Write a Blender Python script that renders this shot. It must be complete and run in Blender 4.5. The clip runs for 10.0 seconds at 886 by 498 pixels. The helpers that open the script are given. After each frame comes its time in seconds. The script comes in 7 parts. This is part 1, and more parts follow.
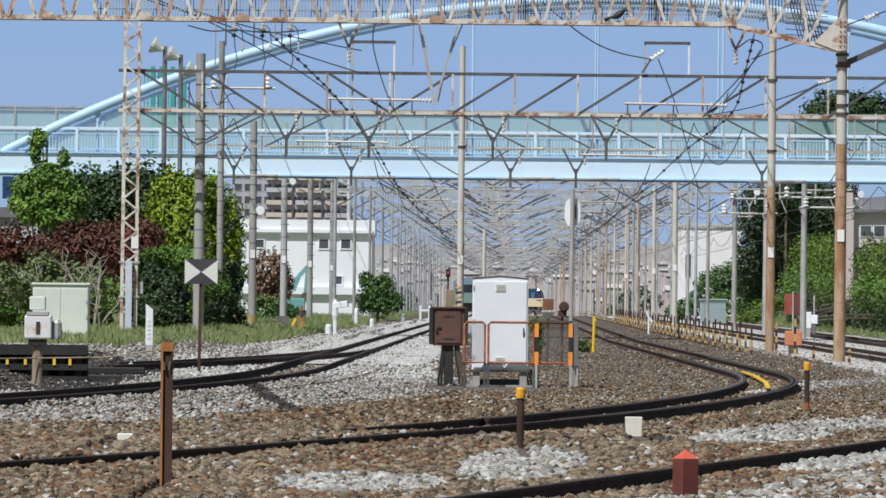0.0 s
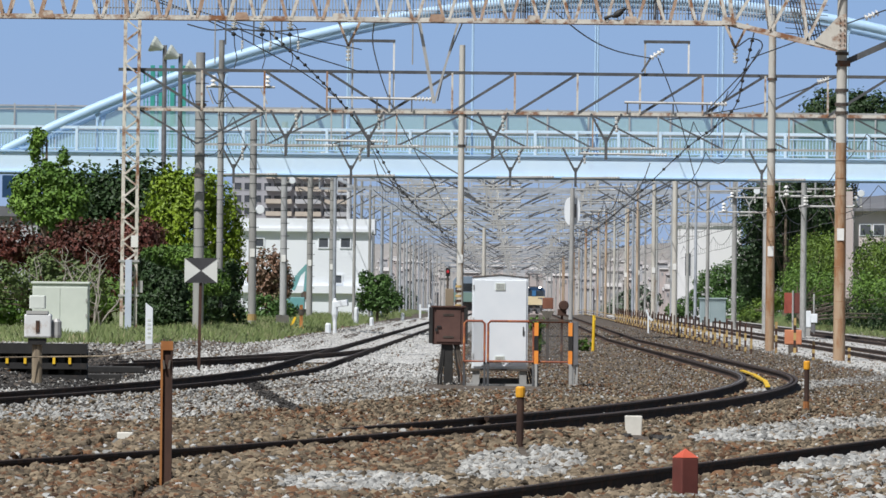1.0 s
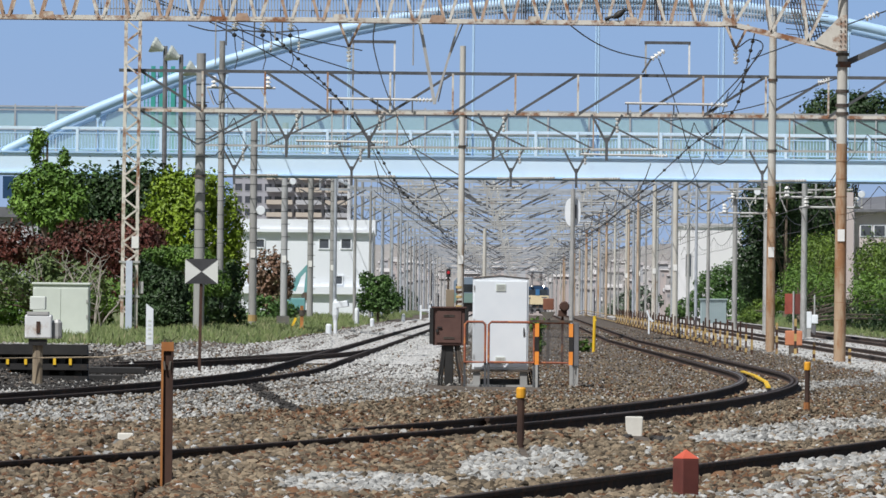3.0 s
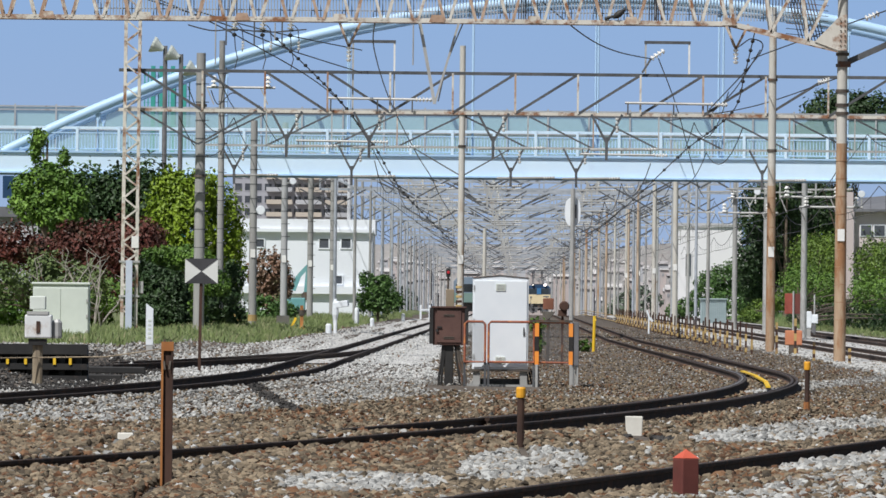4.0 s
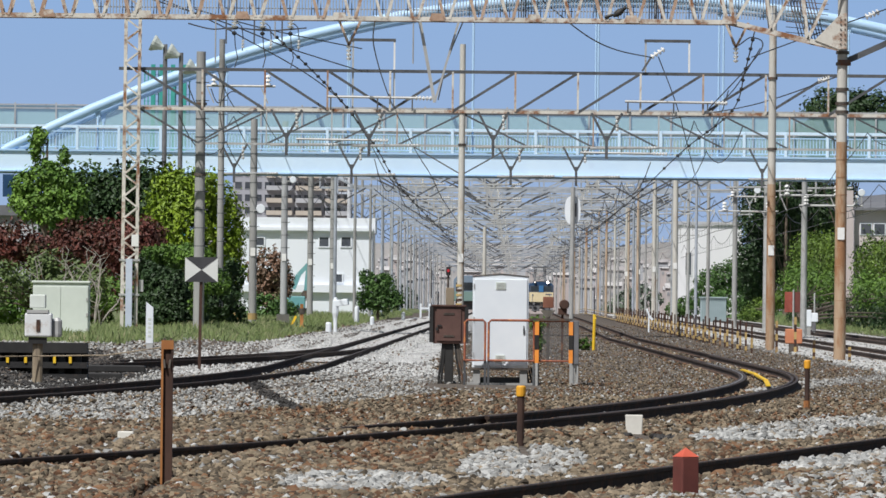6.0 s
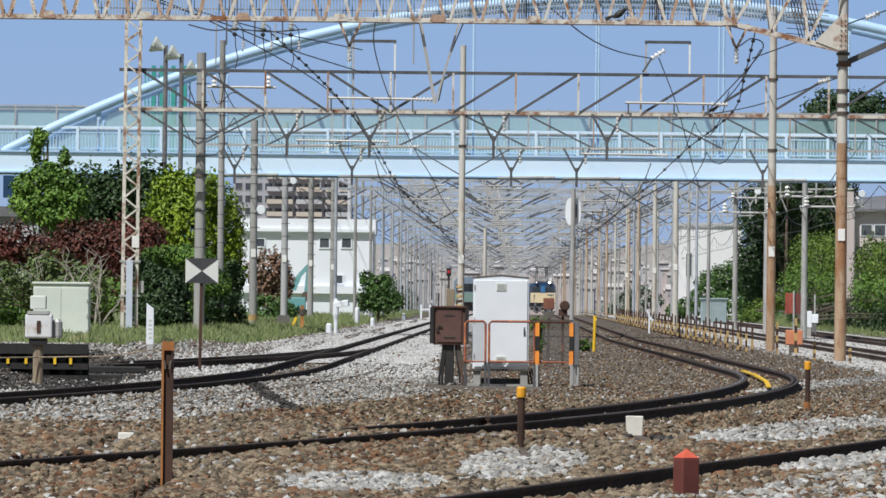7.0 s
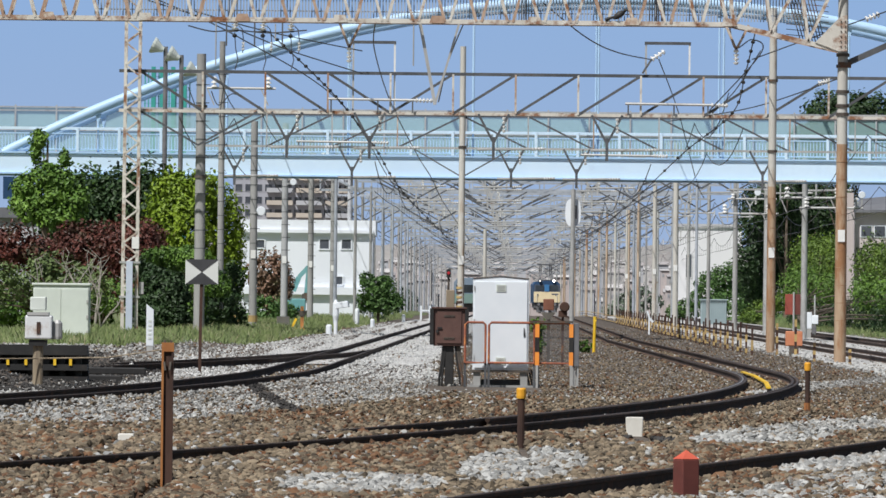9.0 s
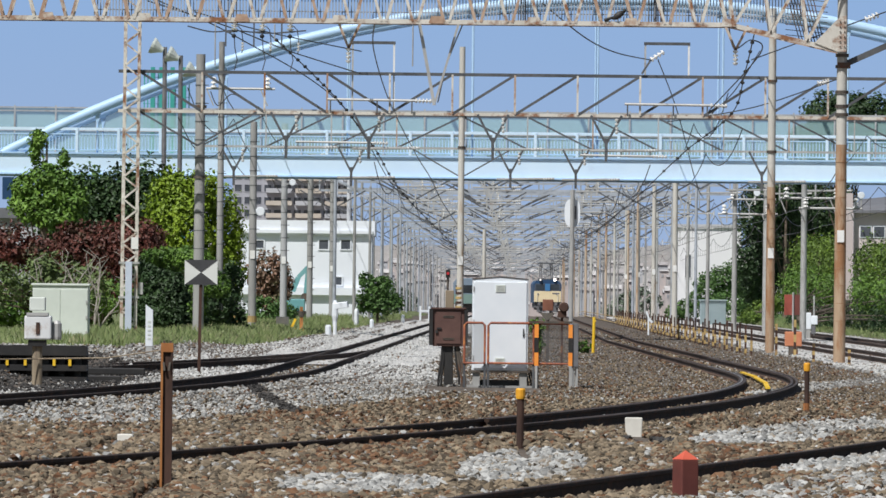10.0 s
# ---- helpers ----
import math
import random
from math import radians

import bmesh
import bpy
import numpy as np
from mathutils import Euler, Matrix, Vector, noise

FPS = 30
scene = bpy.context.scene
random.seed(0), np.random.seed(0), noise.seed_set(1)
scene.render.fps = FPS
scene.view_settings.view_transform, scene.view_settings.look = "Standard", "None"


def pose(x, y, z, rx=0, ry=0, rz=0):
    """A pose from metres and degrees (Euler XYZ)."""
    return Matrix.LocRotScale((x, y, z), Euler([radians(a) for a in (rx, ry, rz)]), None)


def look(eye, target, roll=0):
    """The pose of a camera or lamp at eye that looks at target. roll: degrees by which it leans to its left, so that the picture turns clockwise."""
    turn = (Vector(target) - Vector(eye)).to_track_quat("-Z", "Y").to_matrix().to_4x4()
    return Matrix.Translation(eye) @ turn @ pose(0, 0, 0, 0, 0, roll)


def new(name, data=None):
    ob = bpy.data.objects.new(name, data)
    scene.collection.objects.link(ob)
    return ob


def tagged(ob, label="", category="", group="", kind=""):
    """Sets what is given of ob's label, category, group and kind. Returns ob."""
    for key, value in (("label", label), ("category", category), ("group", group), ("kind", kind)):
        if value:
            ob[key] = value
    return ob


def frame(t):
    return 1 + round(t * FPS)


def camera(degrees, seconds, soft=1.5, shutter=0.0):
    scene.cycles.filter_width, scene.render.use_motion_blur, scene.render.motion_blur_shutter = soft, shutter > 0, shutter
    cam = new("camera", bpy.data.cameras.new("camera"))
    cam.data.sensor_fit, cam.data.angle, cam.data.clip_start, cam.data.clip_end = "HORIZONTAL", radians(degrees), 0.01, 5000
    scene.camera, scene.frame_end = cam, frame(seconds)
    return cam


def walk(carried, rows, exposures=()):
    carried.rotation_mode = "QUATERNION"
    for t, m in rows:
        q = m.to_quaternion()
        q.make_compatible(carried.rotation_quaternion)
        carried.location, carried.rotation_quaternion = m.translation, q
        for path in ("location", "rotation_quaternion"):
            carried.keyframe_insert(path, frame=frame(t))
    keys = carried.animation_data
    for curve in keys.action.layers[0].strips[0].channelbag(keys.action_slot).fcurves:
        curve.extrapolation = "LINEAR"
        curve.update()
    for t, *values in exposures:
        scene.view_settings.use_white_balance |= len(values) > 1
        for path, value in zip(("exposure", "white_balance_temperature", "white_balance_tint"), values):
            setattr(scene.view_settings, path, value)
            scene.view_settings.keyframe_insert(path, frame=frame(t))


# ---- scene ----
# a long lens on a tripod beside the line; it sways by a few hundredths of a degree
cam = camera(5.984, 10.0, soft=1.55)
EYE = (0.0, 0.0, 1.6)
SWAY = [(0, -0.000, 0.000), (0.5, -0.000, -0.102), (1, 0.031, -0.133), (1.5, -0.020, -0.204), (2, -0.091, -0.133), (2.5, -0.050, -0.021), (4, -0.030, -0.061), (4.5, -0.020, -0.061), (5, -0.071, -0.112), (5.5, -0.010, -0.286), (7, -0.081, -0.102), (7.5, 0.041, -0.256), (8, -0.000, -0.266), (8.5, -0.000, -0.020), (9, -0.071, 0.031), (9.5, -0.000, 0.020), (10, 0.011, 0.081)]
walk(cam, [(t, look(EYE, (sx, 1000.0, 7.2 + sz), 0.6)) for t, sx, sz in SWAY])

# ---- daylight: high sun behind the viewer, clear summer sky ----
SUN = Vector((-0.40, -0.57, 0.93)).normalized()
world = bpy.data.worlds.new("world")
scene.world = world
world.use_nodes = True
sky = world.node_tree.nodes.new("ShaderNodeTexSky")
sky.sky_type, sky.sun_disc = "NISHITA", False
sky.sun_elevation = math.asin(SUN.z)
sky.sun_rotation = math.atan2(SUN.x, SUN.y)
sky.air_density, sky.dust_density, sky.ozone_density = 1.2, 1.5, 1.5
back = world.node_tree.nodes["Background"]
back.inputs["Strength"].default_value = 0.054
world.node_tree.links.new(sky.outputs[0], back.inputs["Color"])
sun = new("sun", bpy.data.lights.new("sun", "SUN"))
sun.data.energy, sun.data.angle, sun.data.color = 4.5, radians(0.6), (1.0, 0.98, 0.95)
sun.matrix_world = look(SUN * 300, (0, 0, 0))
scene.view_settings.exposure = 0.0


# ---- mesh helpers ----
class Geo:
    """Collects vertices and faces of one part."""

    def __init__(self):
        self.v, self.f = [], []

    def add(self, vs, fs):
        n = len(self.v)
        self.v.extend(tuple(p) for p in vs)
        self.f.extend(tuple(i + n for i in f) for f in fs)
        return self

    def box(self, x, y, z, sx, sy, sz):
        """A box with its centre at x, y and its foot at z."""
        a, b = sx / 2, sy / 2
        vs = [(x + i * a, y + j * b, z + k * sz) for k in (0, 1) for j in (-1, 1) for i in (-1, 1)]
        return self.add(vs, [(0, 2, 3, 1), (4, 5, 7, 6), (0, 1, 5, 4), (2, 6, 7, 3), (0, 4, 6, 2), (1, 3, 7, 5)])

    def bar(self, p, q, w, h=None):
        """A square bar from p to q."""
        p, q = Vector(p), Vector(q)
        d = (q - p).normalized()
        s = d.cross(Vector((0, 1, 0)) if abs(d.y) < 0.9 else Vector((0, 0, 1))).normalized()
        u = s.cross(d)
        h = w if h is None else h
        vs = [c + s * i * w / 2 + u * j * h / 2 for c in (p, q) for i, j in ((-1, -1), (1, -1), (1, 1), (-1, 1))]
        return self.add(vs, [(3, 2, 1, 0), (4, 5, 6, 7), (0, 1, 5, 4), (1, 2, 6, 5), (2, 3, 7, 6), (3, 0, 4, 7)])

    def angle(self, p, q, w, t=0.012):
        """An angle iron: two thin flanges."""
        p, q = Vector(p), Vector(q)
        self.bar(p, q, w, t)
        d = (q - p).normalized()
        s = d.cross(Vector((0, 1, 0)) if abs(d.y) < 0.9 else Vector((0, 0, 1))).normalized()
        u = s.cross(d)
        o = s * (w / 2 - t / 2) + u * w / 2
        return self.bar(p + o, q + o, t, w)

    def tube(self, points, r, n=8, r1=None, cap=True):
        """A round tube along points, tapering from r to r1."""
        points = [Vector(p) for p in points]
        r1, vs, fs, m = (r if r1 is None else r1), [], [], len(points)
        for k, p in enumerate(points):
            d = (points[min(k + 1, m - 1)] - points[max(k - 1, 0)]).normalized()
            s = d.cross(Vector((0, 1, 0)) if abs(d.y) < 0.9 else Vector((0, 0, 1))).normalized()
            u = s.cross(d)
            rr = r[k] if isinstance(r, list) else r + (r1 - r) * k / max(m - 1, 1)
            vs += [p + (s * math.cos(2 * math.pi * i / n) + u * math.sin(2 * math.pi * i / n)) * rr for i in range(n)]
        for k in range(m - 1):
            fs += [(k * n + i, k * n + (i + 1) % n, (k + 1) * n + (i + 1) % n, (k + 1) * n + i) for i in range(n)]
        if cap:
            fs += [tuple(range(n))[::-1], tuple(range((m - 1) * n, m * n))]
        return self.add(vs, fs)

    def lathe(self, x, y, profile, n=12, axis="z", z0=0.0):
        """A turned body about an upright (or y) axis, profile of (radius, height)."""
        vs, fs, m = [], [], len(profile)
        for r, h in profile:
            for i in range(n):
                c, s = math.cos(2 * math.pi * i / n) * r, math.sin(2 * math.pi * i / n) * r
                vs.append((x + c, y + s, z0 + h) if axis == "z" else (x + c, y + h, z0 + s))
        for k in range(m - 1):
            fs += [(k * n + i, k * n + (i + 1) % n, (k + 1) * n + (i + 1) % n, (k + 1) * n + i) for i in range(n)]
        fs += [tuple(range(n))[::-1], tuple(range((m - 1) * n, m * n))]
        return self.add(vs, fs)

    def sheet(self, x, y, outline, depth):
        """A flat plate in the x-z plane, extruded towards +y; outline in (x, z)."""
        n = len(outline)
        vs = [(x + a, y, b) for a, b in outline] + [(x + a, y + depth, b) for a, b in outline]
        fs = [tuple(range(n)), tuple(range(n, 2 * n))[::-1]]
        fs += [(i + n, (i + 1) % n + n, (i + 1) % n, i) for i in range(n)]
        return self.add(vs, fs)

    def mesh(self, name, material, smooth=False):
        me = bpy.data.meshes.new(name)
        me.from_pydata(self.v, [], self.f)
        bm = bmesh.new()
        bm.from_mesh(me)
        if len(self.f) < 60000:
            bmesh.ops.recalc_face_normals(bm, faces=bm.faces)
        bm.to_mesh(me)
        bm.free()
        me.materials.append(material)
        if smooth:
            me.polygons.foreach_set("use_smooth", [True] * len(me.polygons))
        return me


def part(name, geo, material, parent=None, label="", bevel=0.0, smooth=False):
    """One mesh object, under a thing or a part if one is given."""
    ob = new(name, geo.mesh(name, material, smooth))
    if parent is not None:
        ob.parent = parent
        ob.matrix_parent_inverse = Matrix.Translation(-parent.location) if parent.parent is None else Matrix.Identity(4)
    if bevel:
        b = ob.modifiers.new("bevel", "BEVEL")
        b.width, b.segments = bevel, 2
    if smooth:
        me = ob.data
        try:
            me.set_sharp_from_angle(angle=radians(40))
        except AttributeError:
            pass
    return tagged(ob, label)


def thing(name, label, category, group="", at=(0, 0, 0), kind=""):
    """An empty at the base of a thing, which holds its parts."""
    ob = new(name)
    ob.location = at
    ob.empty_display_size = 0.2
    return tagged(ob, label, category, group, kind)


# ---- materials ----
def surface(name, c1, c2, rough=0.7, metal=0.0, scale=6.0, bump=0.3, patch=None, amount=0.45, stretch=(1, 1, 1), coarse=0.6, vary=0.0, island=False, bsize=None):
    """Two-scale mottled paint, metal, stone or wood; patch: colour of rust or dirt that breaks through."""
    m = bpy.data.materials.new(name)
    m.use_nodes = True
    nt = m.node_tree
    N, L = nt.nodes, nt.links.new
    p = N["Principled BSDF"]
    tc, mp = N.new("ShaderNodeTexCoord"), N.new("ShaderNodeMapping")
    mp.inputs["Scale"].default_value = stretch
    L(tc.outputs["Object"], mp.inputs[0])
    n1, n2 = N.new("ShaderNodeTexNoise"), N.new("ShaderNodeTexNoise")
    n1.inputs["Scale"].default_value, n1.inputs["Detail"].default_value = scale, 6
    n2.inputs["Scale"].default_value, n2.inputs["Detail"].default_value = scale * 0.17, 4
    L(mp.outputs[0], n1.inputs[0]), L(mp.outputs[0], n2.inputs[0])
    add = N.new("ShaderNodeMix")
    add.inputs["Factor"].default_value = coarse
    L(n1.outputs[0], add.inputs["A"]), L(n2.outputs[0], add.inputs["B"])
    st = N.new("ShaderNodeMapRange")
    st.inputs["From Min"].default_value, st.inputs["From Max"].default_value = 0.36, 0.64
    L(add.outputs["Result"], st.inputs["Value"])
    mix = N.new("ShaderNodeMix")
    mix.data_type = "RGBA"
    mix.inputs["A"].default_value, mix.inputs["B"].default_value = (*c1, 1), (*c2, 1)
    last = st.outputs[0]
    if vary:
        src = N.new("ShaderNodeNewGeometry").outputs["Random Per Island"] if island else N.new("ShaderNodeObjectInfo").outputs["Random"]
        v = N.new("ShaderNodeMix")
        v.inputs["Factor"].default_value = vary
        L(last, v.inputs["A"]), L(src, v.inputs["B"])
        last = v.outputs["Result"]
    L(last, mix.inputs["Factor"])
    col = mix.outputs["Result"]
    if patch:
        n3, cr = N.new("ShaderNodeTexNoise"), N.new("ShaderNodeMapRange")
        n3.inputs["Scale"].default_value, n3.inputs["Detail"].default_value, n3.inputs["Roughness"].default_value = scale * 0.45, 8, 0.65
        L(mp.outputs[0], n3.inputs[0])
        cr.inputs["From Min"].default_value, cr.inputs["From Max"].default_value = 1 - amount - 0.06, 1 - amount + 0.06
        L(n3.outputs[0], cr.inputs["Value"])
        mx = N.new("ShaderNodeMix")
        mx.data_type = "RGBA"
        mx.inputs["B"].default_value = (*patch, 1)
        L(cr.outputs[0], mx.inputs["Factor"]), L(col, mx.inputs["A"])
        col = mx.outputs["Result"]
    L(col, p.inputs["Base Color"])
    p.inputs["Roughness"].default_value, p.inputs["Metallic"].default_value = rough, metal
    if bump:
        b = N.new("ShaderNodeBump")
        b.inputs["Strength"].default_value, b.inputs["Distance"].default_value = bump, bsize or 0.02
        L(n1.outputs[0], b.inputs["Height"]), L(b.outputs[0], p.inputs["Normal"])
    return m


def glow(name, colour, strength):
    m = bpy.data.materials.new(name)
    m.use_nodes = True
    p = m.node_tree.nodes["Principled BSDF"]
    p.inputs["Base Color"].default_value = (*colour, 1)
    p.inputs["Emission Color"].default_value = (*colour, 1)
    p.inputs["Emission Strength"].default_value = strength
    return m


RUST = (0.16, 0.065, 0.03)
stone_brown = surface("stone_brown", (0.021, 0.016, 0.011), (0.30, 0.235, 0.158), 0.95, 0, 6, 0.5, (0.175, 0.10, 0.052), 0.34, vary=0.85, island=True)
stone_rust = surface("stone_rust", (0.028, 0.014, 0.008), (0.225, 0.122, 0.064), 0.95, 0, 6, 0.5, (0.17, 0.075, 0.034), 0.40, vary=0.85, island=True)
stone_grey = surface("stone_grey", (0.12, 0.12, 0.115), (0.54, 0.54, 0.52), 0.95, 0, 7, 0.5, (0.26, 0.21, 0.155), 0.40, vary=0.75, island=True)
# darkened so that gaps between stones look like shaded crevices
soil = surface("soil", (0.055, 0.042, 0.031), (0.145, 0.116, 0.090), 0.95, 0, 9, 0.8, (0.17, 0.15, 0.13), 0.40)
verge_soil = surface("verge_soil", (0.07, 0.10, 0.03), (0.17, 0.20, 0.07), 0.95, 0, 1.5, 0.6, (0.22, 0.20, 0.12), 0.42)
grey_bed = surface("grey_bed", (0.38, 0.375, 0.36), (0.60, 0.59, 0.57), 0.95, 0, 5, 0.7, (0.22, 0.17, 0.13), 0.36)
# near-black side colour includes the shade under the rail head; rust patches are real
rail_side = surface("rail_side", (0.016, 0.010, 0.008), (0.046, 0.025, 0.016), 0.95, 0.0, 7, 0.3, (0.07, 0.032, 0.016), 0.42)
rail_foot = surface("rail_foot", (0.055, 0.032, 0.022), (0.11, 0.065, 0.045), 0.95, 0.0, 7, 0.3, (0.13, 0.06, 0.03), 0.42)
rail_head = surface("rail_head", (0.04, 0.028, 0.022), (0.10, 0.08, 0.07), 0.6, 0.2, 5, 0.1)
# worn steel head, paler still because a glint is put into the colour
rail_worn_glint = surface("rail_worn_glint_head", (0.30, 0.28, 0.26), (0.42, 0.40, 0.37), 0.45, 0.5, 5, 0.1, (0.16, 0.11, 0.08), 0.36)
sleeper_mat = surface("sleeper_concrete", (0.10, 0.08, 0.062), (0.19, 0.16, 0.13), 0.9, 0, 6, 0.4, vary=0.4)
concrete = surface("pole_concrete", (0.25, 0.25, 0.245), (0.37, 0.37, 0.36), 0.85, 0, 3, 0.3, (0.20, 0.195, 0.185), 0.36, (1, 1, 0.3))
# concrete lightened so that far masts carry distance haze in their colour
concrete_far = surface("pole_concrete_hazed", (0.33, 0.34, 0.35), (0.46, 0.47, 0.48), 0.85, 0, 3, 0.2, (0.27, 0.27, 0.27), 0.36, (1, 1, 0.3))
steel_pole = surface("pole_rusting_paint", (0.46, 0.445, 0.405), (0.57, 0.555, 0.51), 0.6, 0.0, 3.2, 0.2, (0.37, 0.26, 0.17), 0.41, (1, 1, 0.22))
rust_pole = surface("pole_brown_rust", (0.40, 0.29, 0.20), (0.56, 0.46, 0.36), 0.75, 0.0, 3.2, 0.2, (0.34, 0.19, 0.10), 0.42, (1, 1, 0.22))
truss_paint = surface("truss_pale_paint", (0.55, 0.52, 0.46), (0.70, 0.67, 0.61), 0.6, 0.1, 4, 0.2, (0.26, 0.12, 0.06), 0.45)
truss_rusty = surface("truss_rusty", (0.30, 0.17, 0.11), (0.50, 0.37, 0.28), 0.75, 0.1, 5, 0.3, (0.58, 0.52, 0.45), 0.44)
galv = surface("galvanised_steel", (0.42, 0.42, 0.41), (0.56, 0.56, 0.55), 0.5, 0.4, 5, 0.15, (0.30, 0.24, 0.20), 0.36)
# shade on camera-facing steel is put into this dark colour; brown patches are rust
galv_dark = surface("darkened_steel", (0.062, 0.066, 0.074), (0.125, 0.13, 0.138), 0.7, 0.2, 5, 0.1, (0.10, 0.078, 0.068), 0.32)
# far steel: bluish distance haze is mixed into this colour
galv_far = surface("hazed_galvanised_steel", (0.27, 0.30, 0.34), (0.43, 0.465, 0.52), 0.7, 0.1, 3, 0.1)
dark_steel = surface("dark_steel", (0.06, 0.05, 0.045), (0.14, 0.12, 0.10), 0.7, 0.3, 6, 0.2, RUST, 0.4)
wire_mat = surface("wire_dark", (0.05, 0.05, 0.055), (0.10, 0.10, 0.11), 0.6, 0.5, 5, 0)
porcelain = surface("porcelain", (0.72, 0.72, 0.70), (0.82, 0.82, 0.80), 0.25, 0, 8, 0)
bridge_blue = surface("bridge_pale_blue_paint", (0.40, 0.60, 0.84), (0.46, 0.66, 0.88), 0.5, 0, 1.2, 0.05, (0.36, 0.52, 0.73), 0.30)
bridge_white = surface("bridge_light_girder_paint", (0.60, 0.77, 0.94), (0.66, 0.82, 0.96), 0.5, 0, 1.2, 0.05, (0.55, 0.68, 0.86), 0.32)
stay_paint = surface("blue_grey_stay_paint", (0.46, 0.52, 0.63), (0.54, 0.60, 0.70), 0.6, 0, 3, 0.1, (0.40, 0.42, 0.46), 0.3)
# darkened blue-grey: shade under the bridge put into deck and beam colour
bridge_dark = surface("bridge_soffit_shade", (0.16, 0.20, 0.26), (0.24, 0.28, 0.34), 0.8, 0, 2, 0.1)
white_paint = surface("white_paint", (0.72, 0.77, 0.82), (0.80, 0.84, 0.88), 0.4, 0, 3, 0.05, (0.64, 0.63, 0.59), 0.25)
cream_paint = surface("pale_grey_green_paint", (0.58, 0.63, 0.58), (0.67, 0.72, 0.67), 0.55, 0, 3, 0.05, (0.47, 0.47, 0.41), 0.29)
brown_paint = surface("brown_box_paint", (0.075, 0.036, 0.030), (0.12, 0.062, 0.05), 0.6, 0, 6, 0.2, (0.06, 0.03, 0.025), 0.36)
black_paint = surface("black_paint", (0.010, 0.010, 0.011), (0.026, 0.025, 0.024), 0.6, 0, 6, 0.2, (0.055, 0.038, 0.03), 0.34)
orange_paint = surface("orange_paint", (0.82, 0.25, 0.03), (0.92, 0.34, 0.06), 0.55, 0, 8, 0.1, (0.35, 0.14, 0.05), 0.30)
red_brown = surface("red_oxide_paint", (0.11, 0.030, 0.024), (0.17, 0.046, 0.036), 0.7, 0, 8, 0.2, (0.10, 0.04, 0.03), 0.34)
red_cap = surface("red_cap_paint", (0.50, 0.075, 0.04), (0.60, 0.12, 0.07), 0.6, 0, 8, 0.15)
red_board_paint = surface("red_board_paint", (0.24, 0.05, 0.035), (0.33, 0.075, 0.05), 0.7, 0, 6, 0.1, (0.18, 0.05, 0.035), 0.34)
weathered_white = surface("weathered_white_paint", (0.66, 0.68, 0.69), (0.76, 0.78, 0.78), 0.5, 0, 4, 0.1, (0.36, 0.24, 0.16), 0.38)
yellow_paint = surface("yellow_paint", (0.72, 0.44, 0.02), (0.84, 0.55, 0.03), 0.55, 0, 8, 0.1, (0.42, 0.26, 0.05), 0.30)
yellow_dull = surface("yellow_worn_paint", (0.36, 0.25, 0.10), (0.50, 0.355, 0.135), 0.7, 0, 5, 0.1, (0.24, 0.15, 0.09), 0.42)
cap_orange = surface("cap_orange", (0.72, 0.32, 0.02), (0.82, 0.42, 0.03), 0.6, 0, 9, 0.1, (0.45, 0.2, 0.03), 0.32)
barrier_rust = surface("barrier_rusting_paint", (0.24, 0.07, 0.04), (0.38, 0.13, 0.07), 0.7, 0, 14, 0.2, (0.58, 0.22, 0.06), 0.40)
stone_pale = surface("stone_pale", (0.34, 0.34, 0.33), (0.66, 0.66, 0.645), 0.95, 0, 7, 0.5, (0.40, 0.36, 0.31), 0.34, vary=0.7, island=True)
stone_dark = surface("stone_blackish", (0.012, 0.011, 0.010), (0.065, 0.06, 0.056), 0.8, 0, 9, 0.3, vary=0.7, island=True)
rust_steel = surface("rust_steel", (0.035, 0.020, 0.016), (0.09, 0.045, 0.030), 0.9, 0.0, 9, 0.4, (0.32, 0.13, 0.045), 0.33, (1, 1, 0.4))
rust_orange = surface("rust_orange", (0.30, 0.115, 0.035), (0.47, 0.215, 0.07), 0.85, 0, 12, 0.3, (0.16, 0.065, 0.03), 0.38, (1, 1, 0.3))
wood = surface("weathered_wood", (0.24, 0.19, 0.13), (0.36, 0.30, 0.22), 0.9, 0, 10, 0.4, (0.13, 0.10, 0.08), 0.36, (1, 1, 0.15))
block_white = surface("limewashed_concrete", (0.62, 0.60, 0.54), (0.76, 0.74, 0.68), 0.85, 0, 9, 0.3, (0.45, 0.40, 0.33), 0.30)
sign_white = surface("sign_white", (0.62, 0.64, 0.61), (0.71, 0.73, 0.70), 0.5, 0, 5, 0)
sign_black = surface("sign_dark_grey", (0.035, 0.037, 0.04), (0.06, 0.06, 0.065), 0.55, 0, 5, 0)
teal = surface("teal_sheet", (0.03, 0.30, 0.27), (0.06, 0.38, 0.34), 0.6, 0, 2, 0.1)
teal_faded = surface("teal_faded_paint", (0.13, 0.33, 0.35), (0.20, 0.42, 0.43), 0.6, 0, 2, 0.1)
loco_blue = surface("loco_blue", (0.016, 0.05, 0.12), (0.028, 0.075, 0.165), 0.4, 0, 2, 0)
loco_cream = surface("loco_cream", (0.72, 0.60, 0.38), (0.80, 0.68, 0.45), 0.45, 0, 2, 0)
loco_grey = surface("loco_underframe", (0.10, 0.10, 0.11), (0.20, 0.20, 0.21), 0.8, 0, 4, 0.1)
glass_dark = surface("cab_glass", (0.02, 0.025, 0.03), (0.04, 0.05, 0.06), 0.08, 0, 2, 0)
wall_white = surface("wall_white", (0.73, 0.77, 0.83), (0.79, 0.83, 0.88), 0.8, 0, 0.6, 0, (0.66, 0.68, 0.71), 0.28)
